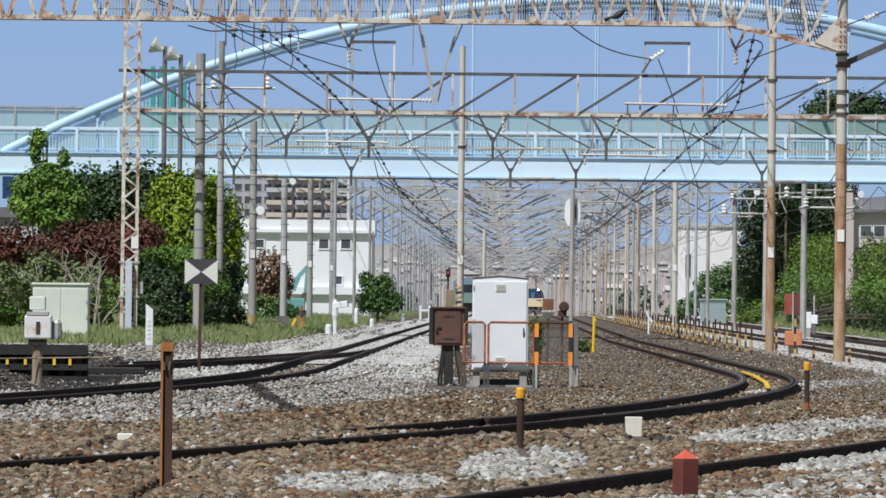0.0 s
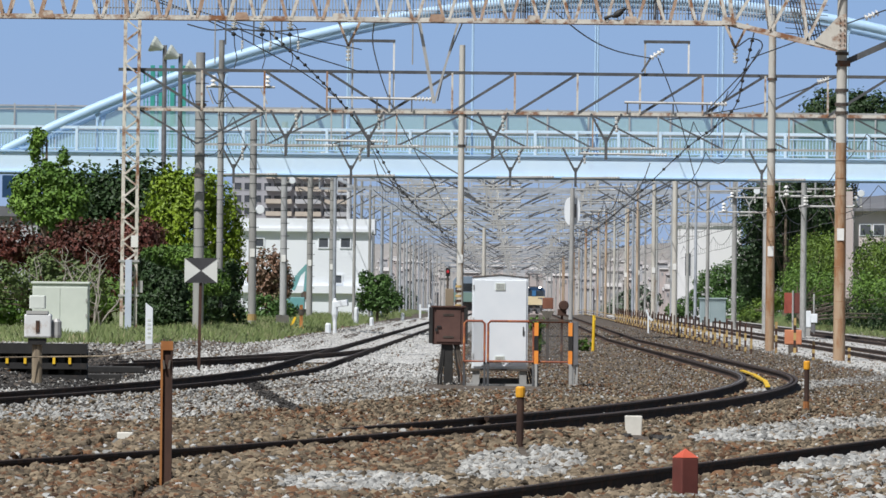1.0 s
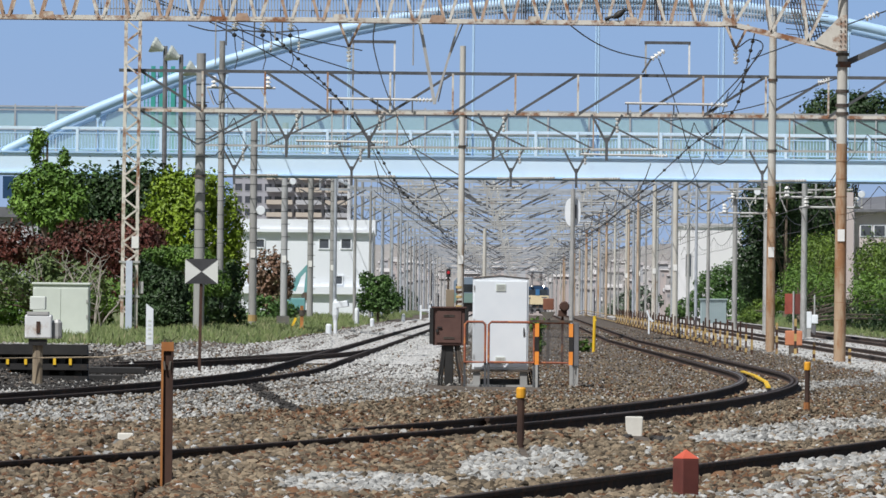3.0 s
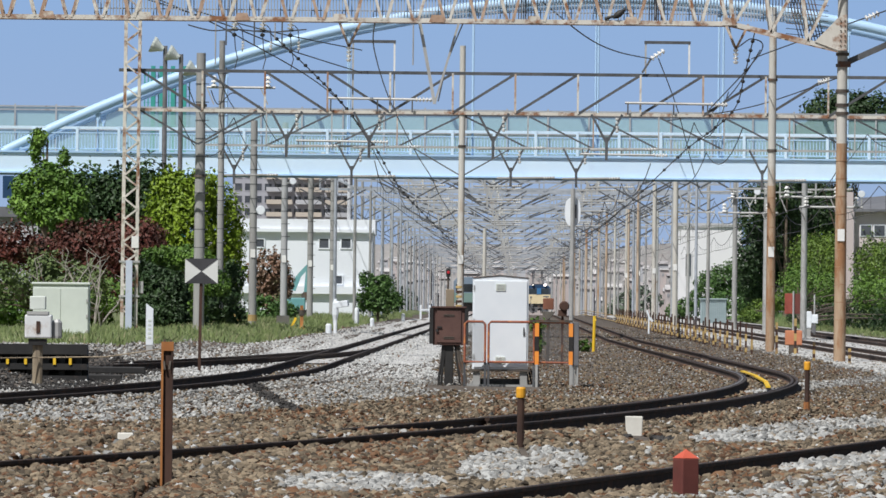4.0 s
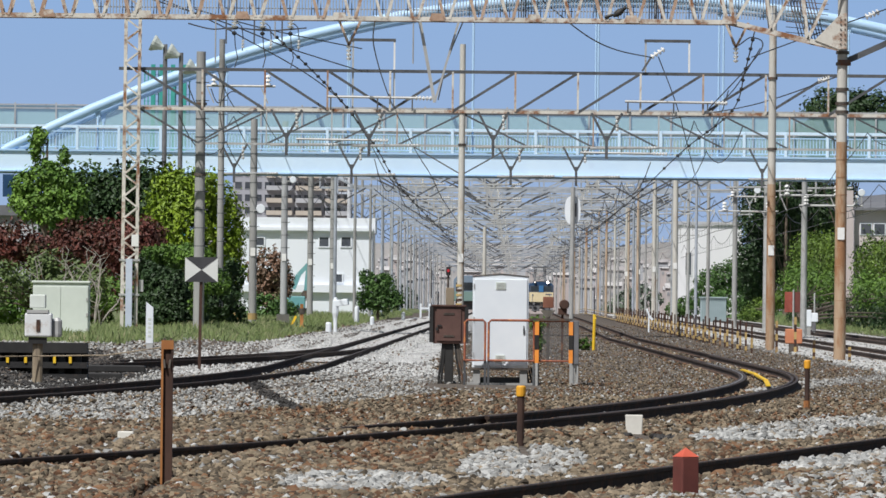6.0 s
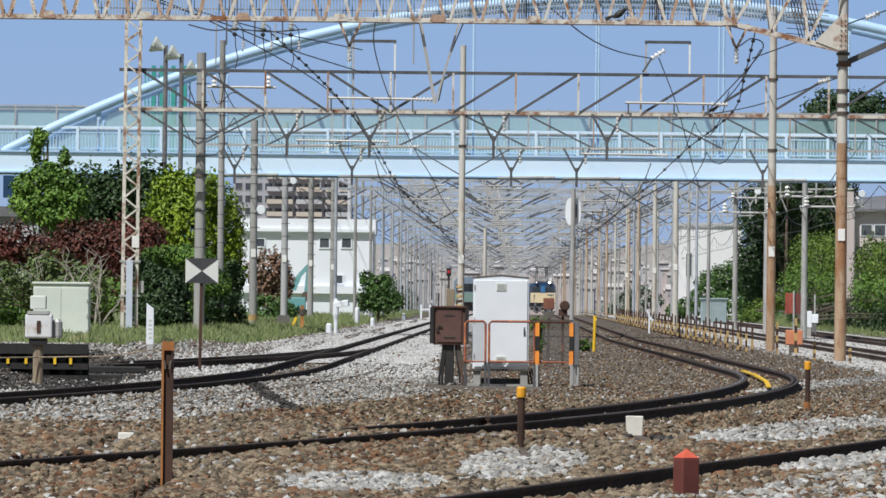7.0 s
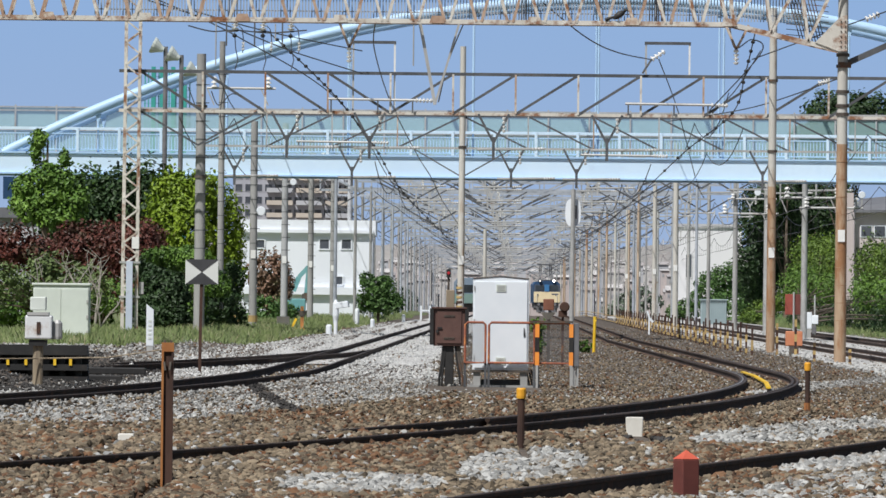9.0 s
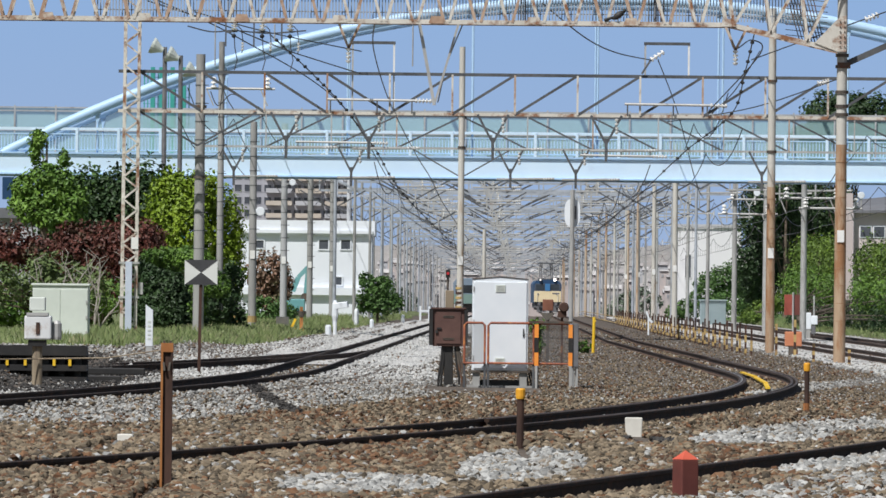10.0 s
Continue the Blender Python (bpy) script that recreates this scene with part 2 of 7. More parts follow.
wall_grey = surface("wall_grey", (0.42, 0.43, 0.46), (0.50, 0.51, 0.54), 0.85, 0, 0.5, 0)
# far house walls and roofs hold distance haze in their colours
wall_far = surface("wall_stucco_hazed", (0.42, 0.41, 0.41), (0.60, 0.58, 0.565), 0.9, 0, 0.8, 0, (0.44, 0.42, 0.415), 0.46, vary=0.65)
wall_rose = surface("wall_rose", (0.48, 0.42, 0.41), (0.60, 0.53, 0.51), 0.9, 0, 0.8, 0, (0.44, 0.41, 0.41), 0.44, vary=0.6)
wall_slate = surface("wall_slate", (0.27, 0.28, 0.30), (0.36, 0.37, 0.39), 0.7, 0, 1, 0)
roof_brown = surface("roof_brown", (0.29, 0.27, 0.27), (0.42, 0.395, 0.39), 0.9, 0, 0.8, 0, vary=0.6)
wall_tan = surface("wall_tan", (0.50, 0.44, 0.38), (0.58, 0.52, 0.45), 0.9, 0, 0.5, 0)
roof_grey = surface("roof_grey", (0.12, 0.125, 0.14), (0.19, 0.195, 0.21), 0.8, 0, 1, 0)
window_dark = surface("window_dark", (0.05, 0.06, 0.08), (0.10, 0.11, 0.13), 0.15, 0, 1, 0)


def foliage(name, c1, c2, c3):
    m = surface(name, c1, c2, 0.6, 0, 1.6, 0, c3, 0.40, vary=0.45, island=True)
    m.node_tree.nodes["Principled BSDF"].inputs["Transmission Weight"].default_value = 0.0
    return m


leaf_green = foliage("leaf_green", (0.018, 0.055, 0.008), (0.145, 0.265, 0.030), (0.050, 0.12, 0.014))
leaf_fresh = foliage("leaf_fresh", (0.030, 0.085, 0.012), (0.21, 0.36, 0.045), (0.085, 0.185, 0.022))
# dark green with the shade inside hollows and bushes put into the colour
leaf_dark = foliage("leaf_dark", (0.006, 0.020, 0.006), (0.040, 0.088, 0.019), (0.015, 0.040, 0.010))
leaf_lime = foliage("leaf_lime", (0.085, 0.155, 0.006), (0.24, 0.34, 0.012), (0.13, 0.21, 0.008))
leaf_red = foliage("leaf_red", (0.017, 0.010, 0.007), (0.175, 0.043, 0.028), (0.032, 0.038, 0.013))
leaf_bank = foliage("leaf_bank", (0.016, 0.043, 0.005), (0.150, 0.24, 0.021), (0.045, 0.098, 0.009))
leaf_mid = foliage("leaf_mid", (0.022, 0.060, 0.012), (0.11, 0.22, 0.045), (0.05, 0.12, 0.02))
leaf_grey = foliage("leaf_grey", (0.045, 0.085, 0.022), (0.17, 0.23, 0.075), (0.16, 0.15, 0.09))
grass_mat = foliage("grass_blade", (0.075, 0.12, 0.035), (0.22, 0.27, 0.10), (0.33, 0.30, 0.18))
bark = surface("bark", (0.09, 0.07, 0.05), (0.18, 0.14, 0.11), 0.95, 0, 8, 0.5)


# ---- the lie of the land and the tracks ----
def smooth(a, b, v):
    t = min(max((v - a) / (b - a), 0.0), 1.0)
    return t * t * (3 - 2 * t)


def grade(d):
    """Height of the line: level, then falling away past 830 m."""
    return -0.0034 * max(0.0, min(d, 1500.0) - 830.0)


def track_a(d):
    """Centre of the curving track, metres across, d metres along."""
    x = 6.95 + 0.0004 * (d - 190) + 0.0078 * max(0.0, d - 330)
    return x - max(0.0, 190.0 - d) ** 2 / 1040.0


def track_c(d):
    x = -3.25 + 0.0092 * (d - 190)
    return x - max(0.0, 190.0 - d) ** 2 / 1200.0


def track_g(d):
    """A siding that leaves the left track."""
    return track_c(d) - max(0.0, 262.0 - d) ** 2 / 1150.0


def track_b(d):
    return 1.62 + 0.167 * (d - 73.5)


def track_e(d):
    return 13.35 + 0.0072 * (d - 280)


def track_f(d):
    return 17.9 + 0.0095 * (d - 400)


def track_m(d):
    return 2.55 + 0.0072 * (d - 900)


def ground_z(x, d):
    """Height of the ground."""
    z = grade(d) - 0.17
    z += 0.38 * smooth(3.2, 6.0, track_c(max(d, 60)) - x)
    z += 0.5 * smooth(2.4, 7.0, x - track_f(max(d, 300))) * smooth(330, 400, d)
    near = smooth(135, 95, d) if d < 140 else 0.0
    z += near * 0.05 * noise.noise(Vector((x * 0.35, d * 0.12, 0)))
    if 240 < d < 600:
        c = x - track_c(d)
        z += 0.13 * smooth(4.2, 3.0, -c) * smooth(1.0, 1.8, -c) * smooth(240, 265, d)
    if d < 140:
        o = x - track_a(d)
        z += 0.05 * smooth(2.4, 1.4, abs(o - 0.2)) * smooth(106, 98, d)
        o = x - track_b(d)
        z -= 0.05 * smooth(0.55, 0.2, abs(o + 0.3))
        z += 0.13 * smooth(0.1, 0.5, o) * smooth(3.5, 2.0, o)
    return z


def make_ground():
    rows = [-80.0, 0.0, 40.0] + [62.0 * 1.022 ** i for i in range(195)] + [4600.0]
    cols = sorted({round(s * v, 2) for s in (-1, 1) for v in [0.6 * i for i in range(45)] + [30, 34, 40, 50, 70, 110, 200, 500, 1200]})
    g = Geo()
    g.v = [(x, d, ground_z(x, d)) for d in rows for x in cols]
    n = len(cols)
    g.f = [(j * n + i, j * n + i + 1, (j + 1) * n + i + 1, (j + 1) * n + i) for j in range(len(rows) - 1) for i in range(n - 1)]
    ob = part("ground", g, soil, smooth=True)
    return tagged(ob, "brown stony ground of a railway yard", "ground", kind="structure")


def make_backdrop():
    """Far hazy sky low over the horizon, plain and evenly lit."""
    m = bpy.data.materials.new("horizon_sky")
    m.use_nodes = True
    nt = m.node_tree
    nt.nodes.remove(nt.nodes["Principled BSDF"])
    e, tc, sp, mr, mx = (nt.nodes.new(k) for k in ("ShaderNodeEmission", "ShaderNodeTexCoord", "ShaderNodeSeparateXYZ", "ShaderNodeMapRange", "ShaderNodeMix"))
    mx.data_type = "RGBA"
    mx.inputs["A"].default_value, mx.inputs["B"].default_value = (0.345, 0.455, 0.67, 1), (0.25, 0.425, 0.725, 1)
    mr.inputs["From Min"].default_value, mr.inputs["From Max"].default_value = 0.0, 220.0
    nt.links.new(tc.outputs["Object"], sp.inputs[0]), nt.links.new(sp.outputs["Z"], mr.inputs["Value"])
    nt.links.new(mr.outputs[0], mx.inputs["Factor"]), nt.links.new(mx.outputs["Result"], e.inputs["Color"])
    nt.links.new(e.outputs[0], nt.nodes["Material Output"].inputs[0])
    g = Geo()
    n = 24
    for k in (-40.0, 700.0):
        g.v += [(4400 * math.sin(a), 4400 * math.cos(a), k) for a in [radians(-24 + 2 * i) for i in range(n + 1)]]
    g.f = [(i, i + 1, n + 2 + i, n + 1 + i) for i in range(n)]
    tagged(part("backdrop", g, m), "pale blue hazy sky low over the horizon", "sky", kind="structure")


RAIL = [(-0.064, -0.153), (-0.064, -0.139), (-0.012, -0.122), (-0.009, -0.05), (-0.033, -0.038), (-0.032, -0.008), (-0.022, 0.0),
        (0.022, 0.0), (0.032, -0.008), (0.033, -0.038), (0.009, -0.05), (0.012, -0.122), (0.064, -0.139), (0.064, -0.153)]


def make_rail(track, centre, off, d0, d1, step, head=None, name="rail"):
    ds = list(np.arange(d0, d1, step)) + [d1]
    g, n = Geo(), len(RAIL)
    for d in ds:
        sl = (centre(d + 0.5) - centre(d - 0.5))
        nx, ny = 1 / math.hypot(1, sl), -sl / math.hypot(1, sl)
        for a, z in RAIL:
            g.v.append((centre(d) + nx * (off + a), d + ny * (off + a), z + grade(d)))
    for k in range(len(ds) - 1):
        g.f += [(k * n + i, k * n + (i + 1) % n, (k + 1) * n + (i + 1) % n, (k + 1) * n + i) for i in range(n)]
    g.f += [tuple(range(n)), tuple(range((len(ds) - 1) * n, len(ds) * n))]
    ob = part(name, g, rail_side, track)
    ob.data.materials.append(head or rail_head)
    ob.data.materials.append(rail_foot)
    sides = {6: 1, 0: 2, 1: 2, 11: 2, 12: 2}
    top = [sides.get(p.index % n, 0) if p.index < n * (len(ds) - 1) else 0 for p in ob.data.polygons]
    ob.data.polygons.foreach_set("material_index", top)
    return ob


def make_track(label, centre, d0, d1, step=3.0, sleepers=None):
    tr = thing("railway_track", label, "railway track", "railway tracks", (centre(d0), d0, -0.17))
    for off in (-0.566, 0.566):
        make_rail(tr, centre, off, d0, d1, step)
    if sleepers:
        g = Geo()
        g.sheet(0, -0.11, [(-1.0, -0.31), (1.0, -0.31), (1.0, -0.16), (0.75, -0.145), (-0.75, -0.145), (-1.0, -0.16)], 0.22)
        me = g.mesh("sleeper", sleeper_mat)
        a, b, gap = sleepers
        for d in np.arange(a, b, gap):
            o = new("sleeper", me)
            o.parent = tr
            o.matrix_parent_inverse = Matrix.Translation(-tr.location)
            sl = centre(d + 0.5) - centre(d - 0.5)
            o.matrix_basis = pose(centre(d), d, grade(d) - 0.025, 0, 0, math.degrees(-math.atan(sl)))
    return tr


TRACKS = (track_a, track_b, track_c, track_e, track_f, track_g)
CLEAR = ((-3.718, 99.676, 0.14), (2.465, 108.673, 0.14), (0.912, 97.633, 0.08), (5.643, 130.916, 0.08), (-2.527, 78.015, 0.1), (1.1, 167.0, 0.8), (0.1, 167.0, 0.4))


# heaps of fresh pale stones: x, d, half width, half length, skew
PATCHES = ((0.82, 86.0, 0.62, 8.0, 0.02), (3.891, 106.189, 0.9, 7.0, 0.12), (5.57, 116.137, 0.9, 7.0, 0.12), (-0.7, 77.0, 0.72, 4.0, 0.0),
           (6.809, 165.102, 0.5, 7.0, 0.12), (9.025, 183.325, 0.8, 16.0, 0.12), (3.959, 82.448, 0.5, 6.0, 0.12))


def on_grey(x, d, r):
    """Whether new pale ballast lies here rather than old brown stones."""
    w = 0.7 * noise.noise(Vector((x * 0.5, d * 0.06, 3.0)))
    c = x - track_c(d)
    if d + 5 * w > 112.5 and -3.6 < c - w < 4.8 - 1.9 * smooth(150, 205, d):
        return r < (0.45 if abs(c) < 0.5 else 0.74 if c > 0 and d < 170 else 0.95)
    for px, pd, rx, rd, skew in PATCHES:
        q = ((x - px - skew * (d - pd)) / rx) ** 2 + ((d - pd) / rd) ** 2
        if q + 1.4 * w < 1:
            return r < 0.93
    if d < 84 and x - track_b(d) > 1.4 + w:
        return r < 0.55
    if abs(x - track_e(d)) < 2.6 + w or abs(x - track_f(d)) < 3.0 + w:
        return r < 0.92
    if 128 < d < 300 and x < track_c(d):
        return r < 0.85
    if abs(x - track_a(d)) < 0.5 and d < 200:
        return r < 0.08
    return r < (0.045 if d < 140 else 0.15)


def make_stones():
    """Loose ballast scattered evenly over the camera's view, so denser near at hand, as two heaps of small angular
    stones.
    """
    rng = np.random.default_rng(7)
    q = 0.5 * (1 + 5 ** 0.5)
    lump = np.array([(-1, q, 0), (1, q, 0), (-1, -q, 0), (1, -q, 0), (0, -1, q), (0, 1, q), (0, -1, -q), (0, 1, -q), (q, 0, -1), (q, 0, 1), (-q, 0, -1), (-q, 0, 1)]) / 1.75
    lump_faces = np.array([(0, 11, 5), (0, 5, 1), (0, 1, 7), (0, 7, 10), (0, 10, 11), (1, 5, 9), (5, 11, 4), (11, 10, 2), (10, 7, 6), (7, 1, 8),
                           (3, 9, 4), (3, 4, 2), (3, 2, 6), (3, 6, 8), (3, 8, 9), (4, 9, 5), (2, 4, 11), (6, 2, 10), (8, 6, 7), (9, 8, 1)])
    chip = np.array([(1, 0, 0), (-1, 0, 0), (0, 1, 0), (0, -1, 0), (0, 0, 1), (0, 0, -1)]) * 1.12
    chip_faces = np.array([(0, 2, 4), (2, 1, 4), (1, 3, 4), (3, 0, 4), (2, 0, 5), (1, 2, 5), (3, 1, 5), (0, 3, 5)])
    heaps = {True: [], False: [], "dark": [], "rust": [], "pale": []}
    for _ in range(185000):
        d = 1 / rng.uniform(1 / 520.0, 1 / 61.0)
        x = rng.uniform(-0.0575, 0.0575) * d
        bed, low, dark_bed = True, 0.0, False
        for tr in TRACKS:
            if tr is track_b and d > 130 or tr is track_f and d < 200 or tr is track_g and not 130 < d < 250:
                continue
            o = x - tr(d)
            if abs(abs(o) - 0.566) < 0.12 and not (tr is track_b and o > 0):
                bed = False
            if tr is track_b and -0.45 < o < -0.2:
                bed = False
            if tr is track_b and -0.2 <= o < 0.25:
                low = 0.05
            if tr is track_g and abs(o) < 1.0 and d < 195 or tr is track_c and abs(o) < 0.5 and 142 < d < 178 and rng.random() < 0.8:
                dark_bed = True
            if abs(o) < 0.5:
                low = 0.035 if d < 145 else 0.005
                if tr is track_a and d < 150:
                    low = -0.062 * smooth(106, 100, d) + 0.025 * smooth(106, 112, d)
            elif abs(o) < 1.3 and tr is track_a and d < 150:
                low = 0.03
        if not bed or (d > 226 and x < verge_edge(d) - 0.4) or x > track_f(max(d, 300)) + 3.2 or any(abs(x - cx) < cw and -0.1 < cd - d < 9.0 for cx, cd, cw in CLEAR):
            continue
        size = rng.uniform(0.020, 0.054) * (0.98 if d < 105 else 0.88 + 0.0006 * (d - 105))
        if d > 145 and track_c(d) + 3.4 < x < track_e(d) - 2.4 and abs(x - track_a(d)) > 0.9:
            size *= 0.62
        elif d > 119 and -3.6 < x - track_c(d) < 4.8:
            size *= 0.8
        z = ground_z(x, d) + rng.uniform(0.0, 0.075 if d < 145 else 0.04) - low
        c = x - track_c(d)
        if d > 250 and -2.6 < c < -0.7 or 0.7 < c < 1.7 and d > 128:
            z += 0.05
        # two dark streaks
        s1 = abs(x - (-3.937 + (d - 168.021) * -0.041)) < 0.16 and 125.158 < d < 168.021
        s3 = x < -6.2 and 150 < d < 205 and abs(x - track_c(d)) > 0.9 and rng.random() < 0.85
        s2 = ((x - 2.563) / 0.32) ** 2 + ((d - 102.624) / 3.0) ** 2 < 1
        heap = bool(on_grey(x, d, rng.random()))
        if s1 or s2 or s3 or dark_bed:
            heap = "dark"
        elif not heap and rng.random() < 0.22 + 0.5 * noise.noise(Vector((x * 0.55, d * 0.07, 8.0))):
            heap = "rust"
        elif heap and d > 180 and 0.62 < abs(c) < 4.0:
            heap = "pale"
        heaps[heap].append((x, d, z, size))
    for grey, heap in heaps.items():
        verts, tris, count = [], [], 0
        for near in (True, False):
            base, faces = (lump, lump_faces) if near else (chip, chip_faces)
            h = np.array([p for p in heap if (p[1] < 112) == near])
            n, m = len(h), len(base)
            if not n:
                continue
            v = base[None] * rng.uniform(0.72, 1.22, (n, m, 1)) + rng.normal(size=(n, m, 3)) * 0.09
            v *= np.stack([rng.uniform(0.75, 1.45, n), rng.uniform(0.75, 1.35, n), rng.uniform(0.6, 1.0, n)], 1)[:, None]
            a = rng.uniform(0, 6.28, n)
            e = rng.uniform(-0.9, 0.9, n)
            ca, sa, ce, se = np.cos(a)[:, None], np.sin(a)[:, None], np.cos(e)[:, None], np.sin(e)[:, None]
            vx, vz = v[..., 0] * ce - v[..., 2] * se, v[..., 0] * se + v[..., 2] * ce
            v = np.stack([vx * ca - v[..., 1] * sa, vx * sa + v[..., 1] * ca, vz], 2)
            verts.append((v * h[:, None, 3:4] + h[:, None, :3]).reshape(-1, 3))
            tris.append((faces[None] + (np.arange(n) * m)[:, None, None]).reshape(-1, 3) + count)
            count += n * m
        v, f = np.concatenate(verts), np.concatenate(tris)
        me = bpy.data.meshes.new("ballast")
        me.from_pydata(v.tolist(), [], f.tolist())
        me.materials.append(stone_dark if grey == "dark" else stone_rust if grey == "rust" else stone_pale if grey == "pale" else stone_grey if grey else stone_brown)
        ob = new("ballast_stones", me)
        tagged(ob, "blackish ballast stones in streaks and between rails" if grey == "dark" else "rust-red iron-stained ballast stones" if grey == "rust" else "nearly white new ballast banked beside the bending track" if grey == "pale" else "pale grey fresh ballast stones beside the rails" if grey else "old rust-brown ballast stones between the tracks", "ballast", kind="stuff")


def verge_edge(d):
    """Where the pale ballast ends and the grass begins."""
    return track_c(d) - 3.9 - 1.5 * smooth(290, 250, d) + 0.9 * noise.noise(Vector((d * 0.05, 1, 1)))


def make_verge():
    """Grassy earth between the left track and the hedges."""
    rows = [222.0 * 1.03 ** i for i in range(46)]
    g, n = Geo(), 14
    for d in rows:
        edge = verge_edge(d)
        g.v += [(edge - 30.0 * (k / (n - 1)) ** 2, d, ground_z(edge - 30.0 * (k / (n - 1)) ** 2, d) + (0.03 if k else -0.1)) for k in range(n)]
    g.f = [(j * n + i, j * n + i + 1, (j + 1) * n + i + 1, (j + 1) * n + i) for j in range(len(rows) - 1) for i in range(n - 1)]
    tagged(part("verge", g, verge_soil, smooth=True), "grassy earth verge beside the track", "ground", kind="structure")


def make_bank():
    """Grassy bank under the hedges on the far side."""
    rows = [340.0 * 1.03 ** i for i in range(30)]
    g, n = Geo(), 12
    for d in rows:
        edge = track_f(d) + 3.0 + 0.6 * noise.noise(Vector((d * 0.05, 4, 1)))
        g.v += [(edge + 14.0 * (k / (n - 1)) ** 1.5, d, ground_z(edge + 14.0 * (k / (n - 1)) ** 1.5, d) + (0.03 if k else -0.1)) for k in range(n)]
    g.f = [(j * n + i, j * n + i + 1, (j + 1) * n + i + 1, (j + 1) * n + i) for j in range(len(rows) - 1) for i in range(n - 1)]
    tagged(part("bank", g, bank_green, smooth=True), "grassy green bank below the hedge", "ground", kind="structure")


bank_green = surface("bank_green", (0.045, 0.10, 0.02), (0.11, 0.19, 0.04), 0.95, 0, 1.5, 0.6, (0.16, 0.17, 0.07), 0.38)
def make_bed(label, centre, d0, d1, half):
    """A low flat-topped bank of pale ballast under a track."""
    rows = [d0 * 1.02 ** i for i in range(int(math.log(d1 / d0) / math.log(1.02)) + 1)]
    cols = [(-half - 0.5, -0.1), (-half, 0.03), (-0.75, 0.035), (0.75, 0.035), (half, 0.03), (half + 0.5, -0.1)]
    g, n = Geo(), 6
    g.v = [(centre(d) + o, d, max(ground_z(centre(d) + o, d), grade(d) - 0.17) + z) for d in rows for o, z in cols]
    g.f = [(j * n + i, j * n + i + 1, (j + 1) * n + i + 1, (j + 1) * n + i) for j in range(len(rows) - 1) for i in range(n - 1)]
    tagged(part("ballast_bed", g, grey_bed, smooth=True), label, "ballast", kind="structure")


make_bed("pale grey ballast bed under the bending track", track_c, 215.0, 900.0, 2.4)
make_bed("pale grey ballast bed under the straight track", track_e, 200.0, 900.0, 2.0)
make_bed("pale grey ballast bed beside the hedge", track_f, 270.0, 900.0, 2.4)
make_bank()
make_ground()
make_verge()
make_backdrop()
curve = make_track("dark rusty rails curving through brown ballast", track_a, 60.0, 900.0, 3.0, (150.0, 330.0, 0.65))
for off in (-0.47, 0.47):
    make_rail(curve, track_a, off, 112.0, 236.0, 3.0, None, "check_rail")
# no check rail: overlay on the inner rail that carries the painted glint
make_rail(curve, track_a, -0.535, 140.0, 205.0, 3.0, rail_worn_glint, "check_rail")
make_track("dark rusty rails half buried in loose ballast", track_b, 50.0, 140.0, 5.0)
make_track("rails on pale ballast, bending beside the grass verge", track_c, 100.0, 900.0, 3.0, (150.0, 300.0, 0.65))
make_track("straight rails on pale ballast behind the low fence", track_e, 180.0, 900.0, 10.0)
make_track("farther straight rails beside the hedge", track_f, 260.0, 900.0, 10.0)
make_track("siding rails bending off behind the wooden post", track_g, 110.0, 262.0, 3.0)
make_stones()


# ---- masts, portals and overhead line ----
pole_foot_rust = surface("pole_foot_rust", (0.31, 0.20, 0.12), (0.48, 0.36, 0.25), 0.8, 0, 5, 0.25, (0.30, 0.15, 0.07), 0.45, (1, 1, 0.25))


def make_pole(x, d, z1, r, material, label, name="catenary_mast", z0=None, tag=None, lean=0.0, bands=(), rusty=0.0, rings=0.0):
    """A tapered upright mast; tag: height of its small white plate."""
    z0 = ground_z(x, d) - 0.1 if z0 is None else z0
    th = thing(name, label, "catenary mast", "catenary masts", (x, d, z0))
    g = Geo()
    n = 5
    g.tube([(x + lean * k / n, d, z0 + (z1 - z0) * k / n) for k in range(n + 1)], r * 1.12, 14, r * 0.92)
    part("mast", g, material, th, smooth=True)
    if rusty:
        g = Geo()
        k = (rusty - z0) / (z1 - z0)
        g.tube([(x, d, z0), (x + lean * k, d, rusty)], r * 1.12 + 0.004, 14, r * (1.12 - 0.2 * k) + 0.004)
        part("rusted_foot", g, pole_foot_rust, th, "brown rust-stained lower half", smooth=True)
        ring = Geo()
        ring.lathe(0, 0, [(r * 1.1 + 0.004, 0), (r * 1.1 + 0.004, 0.02)], 14)
        me = ring.mesh("ring", pole_foot_rust)
        for j in range(int((rusty - z0) / 0.5)):
            o = new("ring", me)
            o.parent = th
            o.matrix_parent_inverse = Matrix.Translation(-th.location)
            o.location = (x, d, z0 + 0.5 * j + 0.3)
    if rings:
        ring = Geo()
        ring.lathe(0, 0, [(r * 1.06, 0), (r * 1.06, 0.03)], 14)
        ring.box(r * 1.2, 0, 0, 0.16, 0.03, 0.03)
        me = ring.mesh("step_ring", galv_dark)
        for j in range(int((z1 - z0 - 2.0) / rings)):
            o = new("step_ring", me)
            o.parent = th
            o.matrix_parent_inverse = Matrix.Translation(-th.location)
            o.location = (x, d, z0 + 1.8 + rings * j)
    for zb in bands:
        b = Geo()
        b.lathe(x + lean * (zb - z0) / (z1 - z0), d, [(r * 1.25, 0), (r * 1.25, 0.09)], 14, z0=zb)
        part("band", b, dark_steel, th)
    if tag:
        b = Geo()
        b.box(x, d - r * 1.2, tag, 0.2, 0.02, 0.34)
        part("plate", b, porcelain, th, "small white plate")
    return th


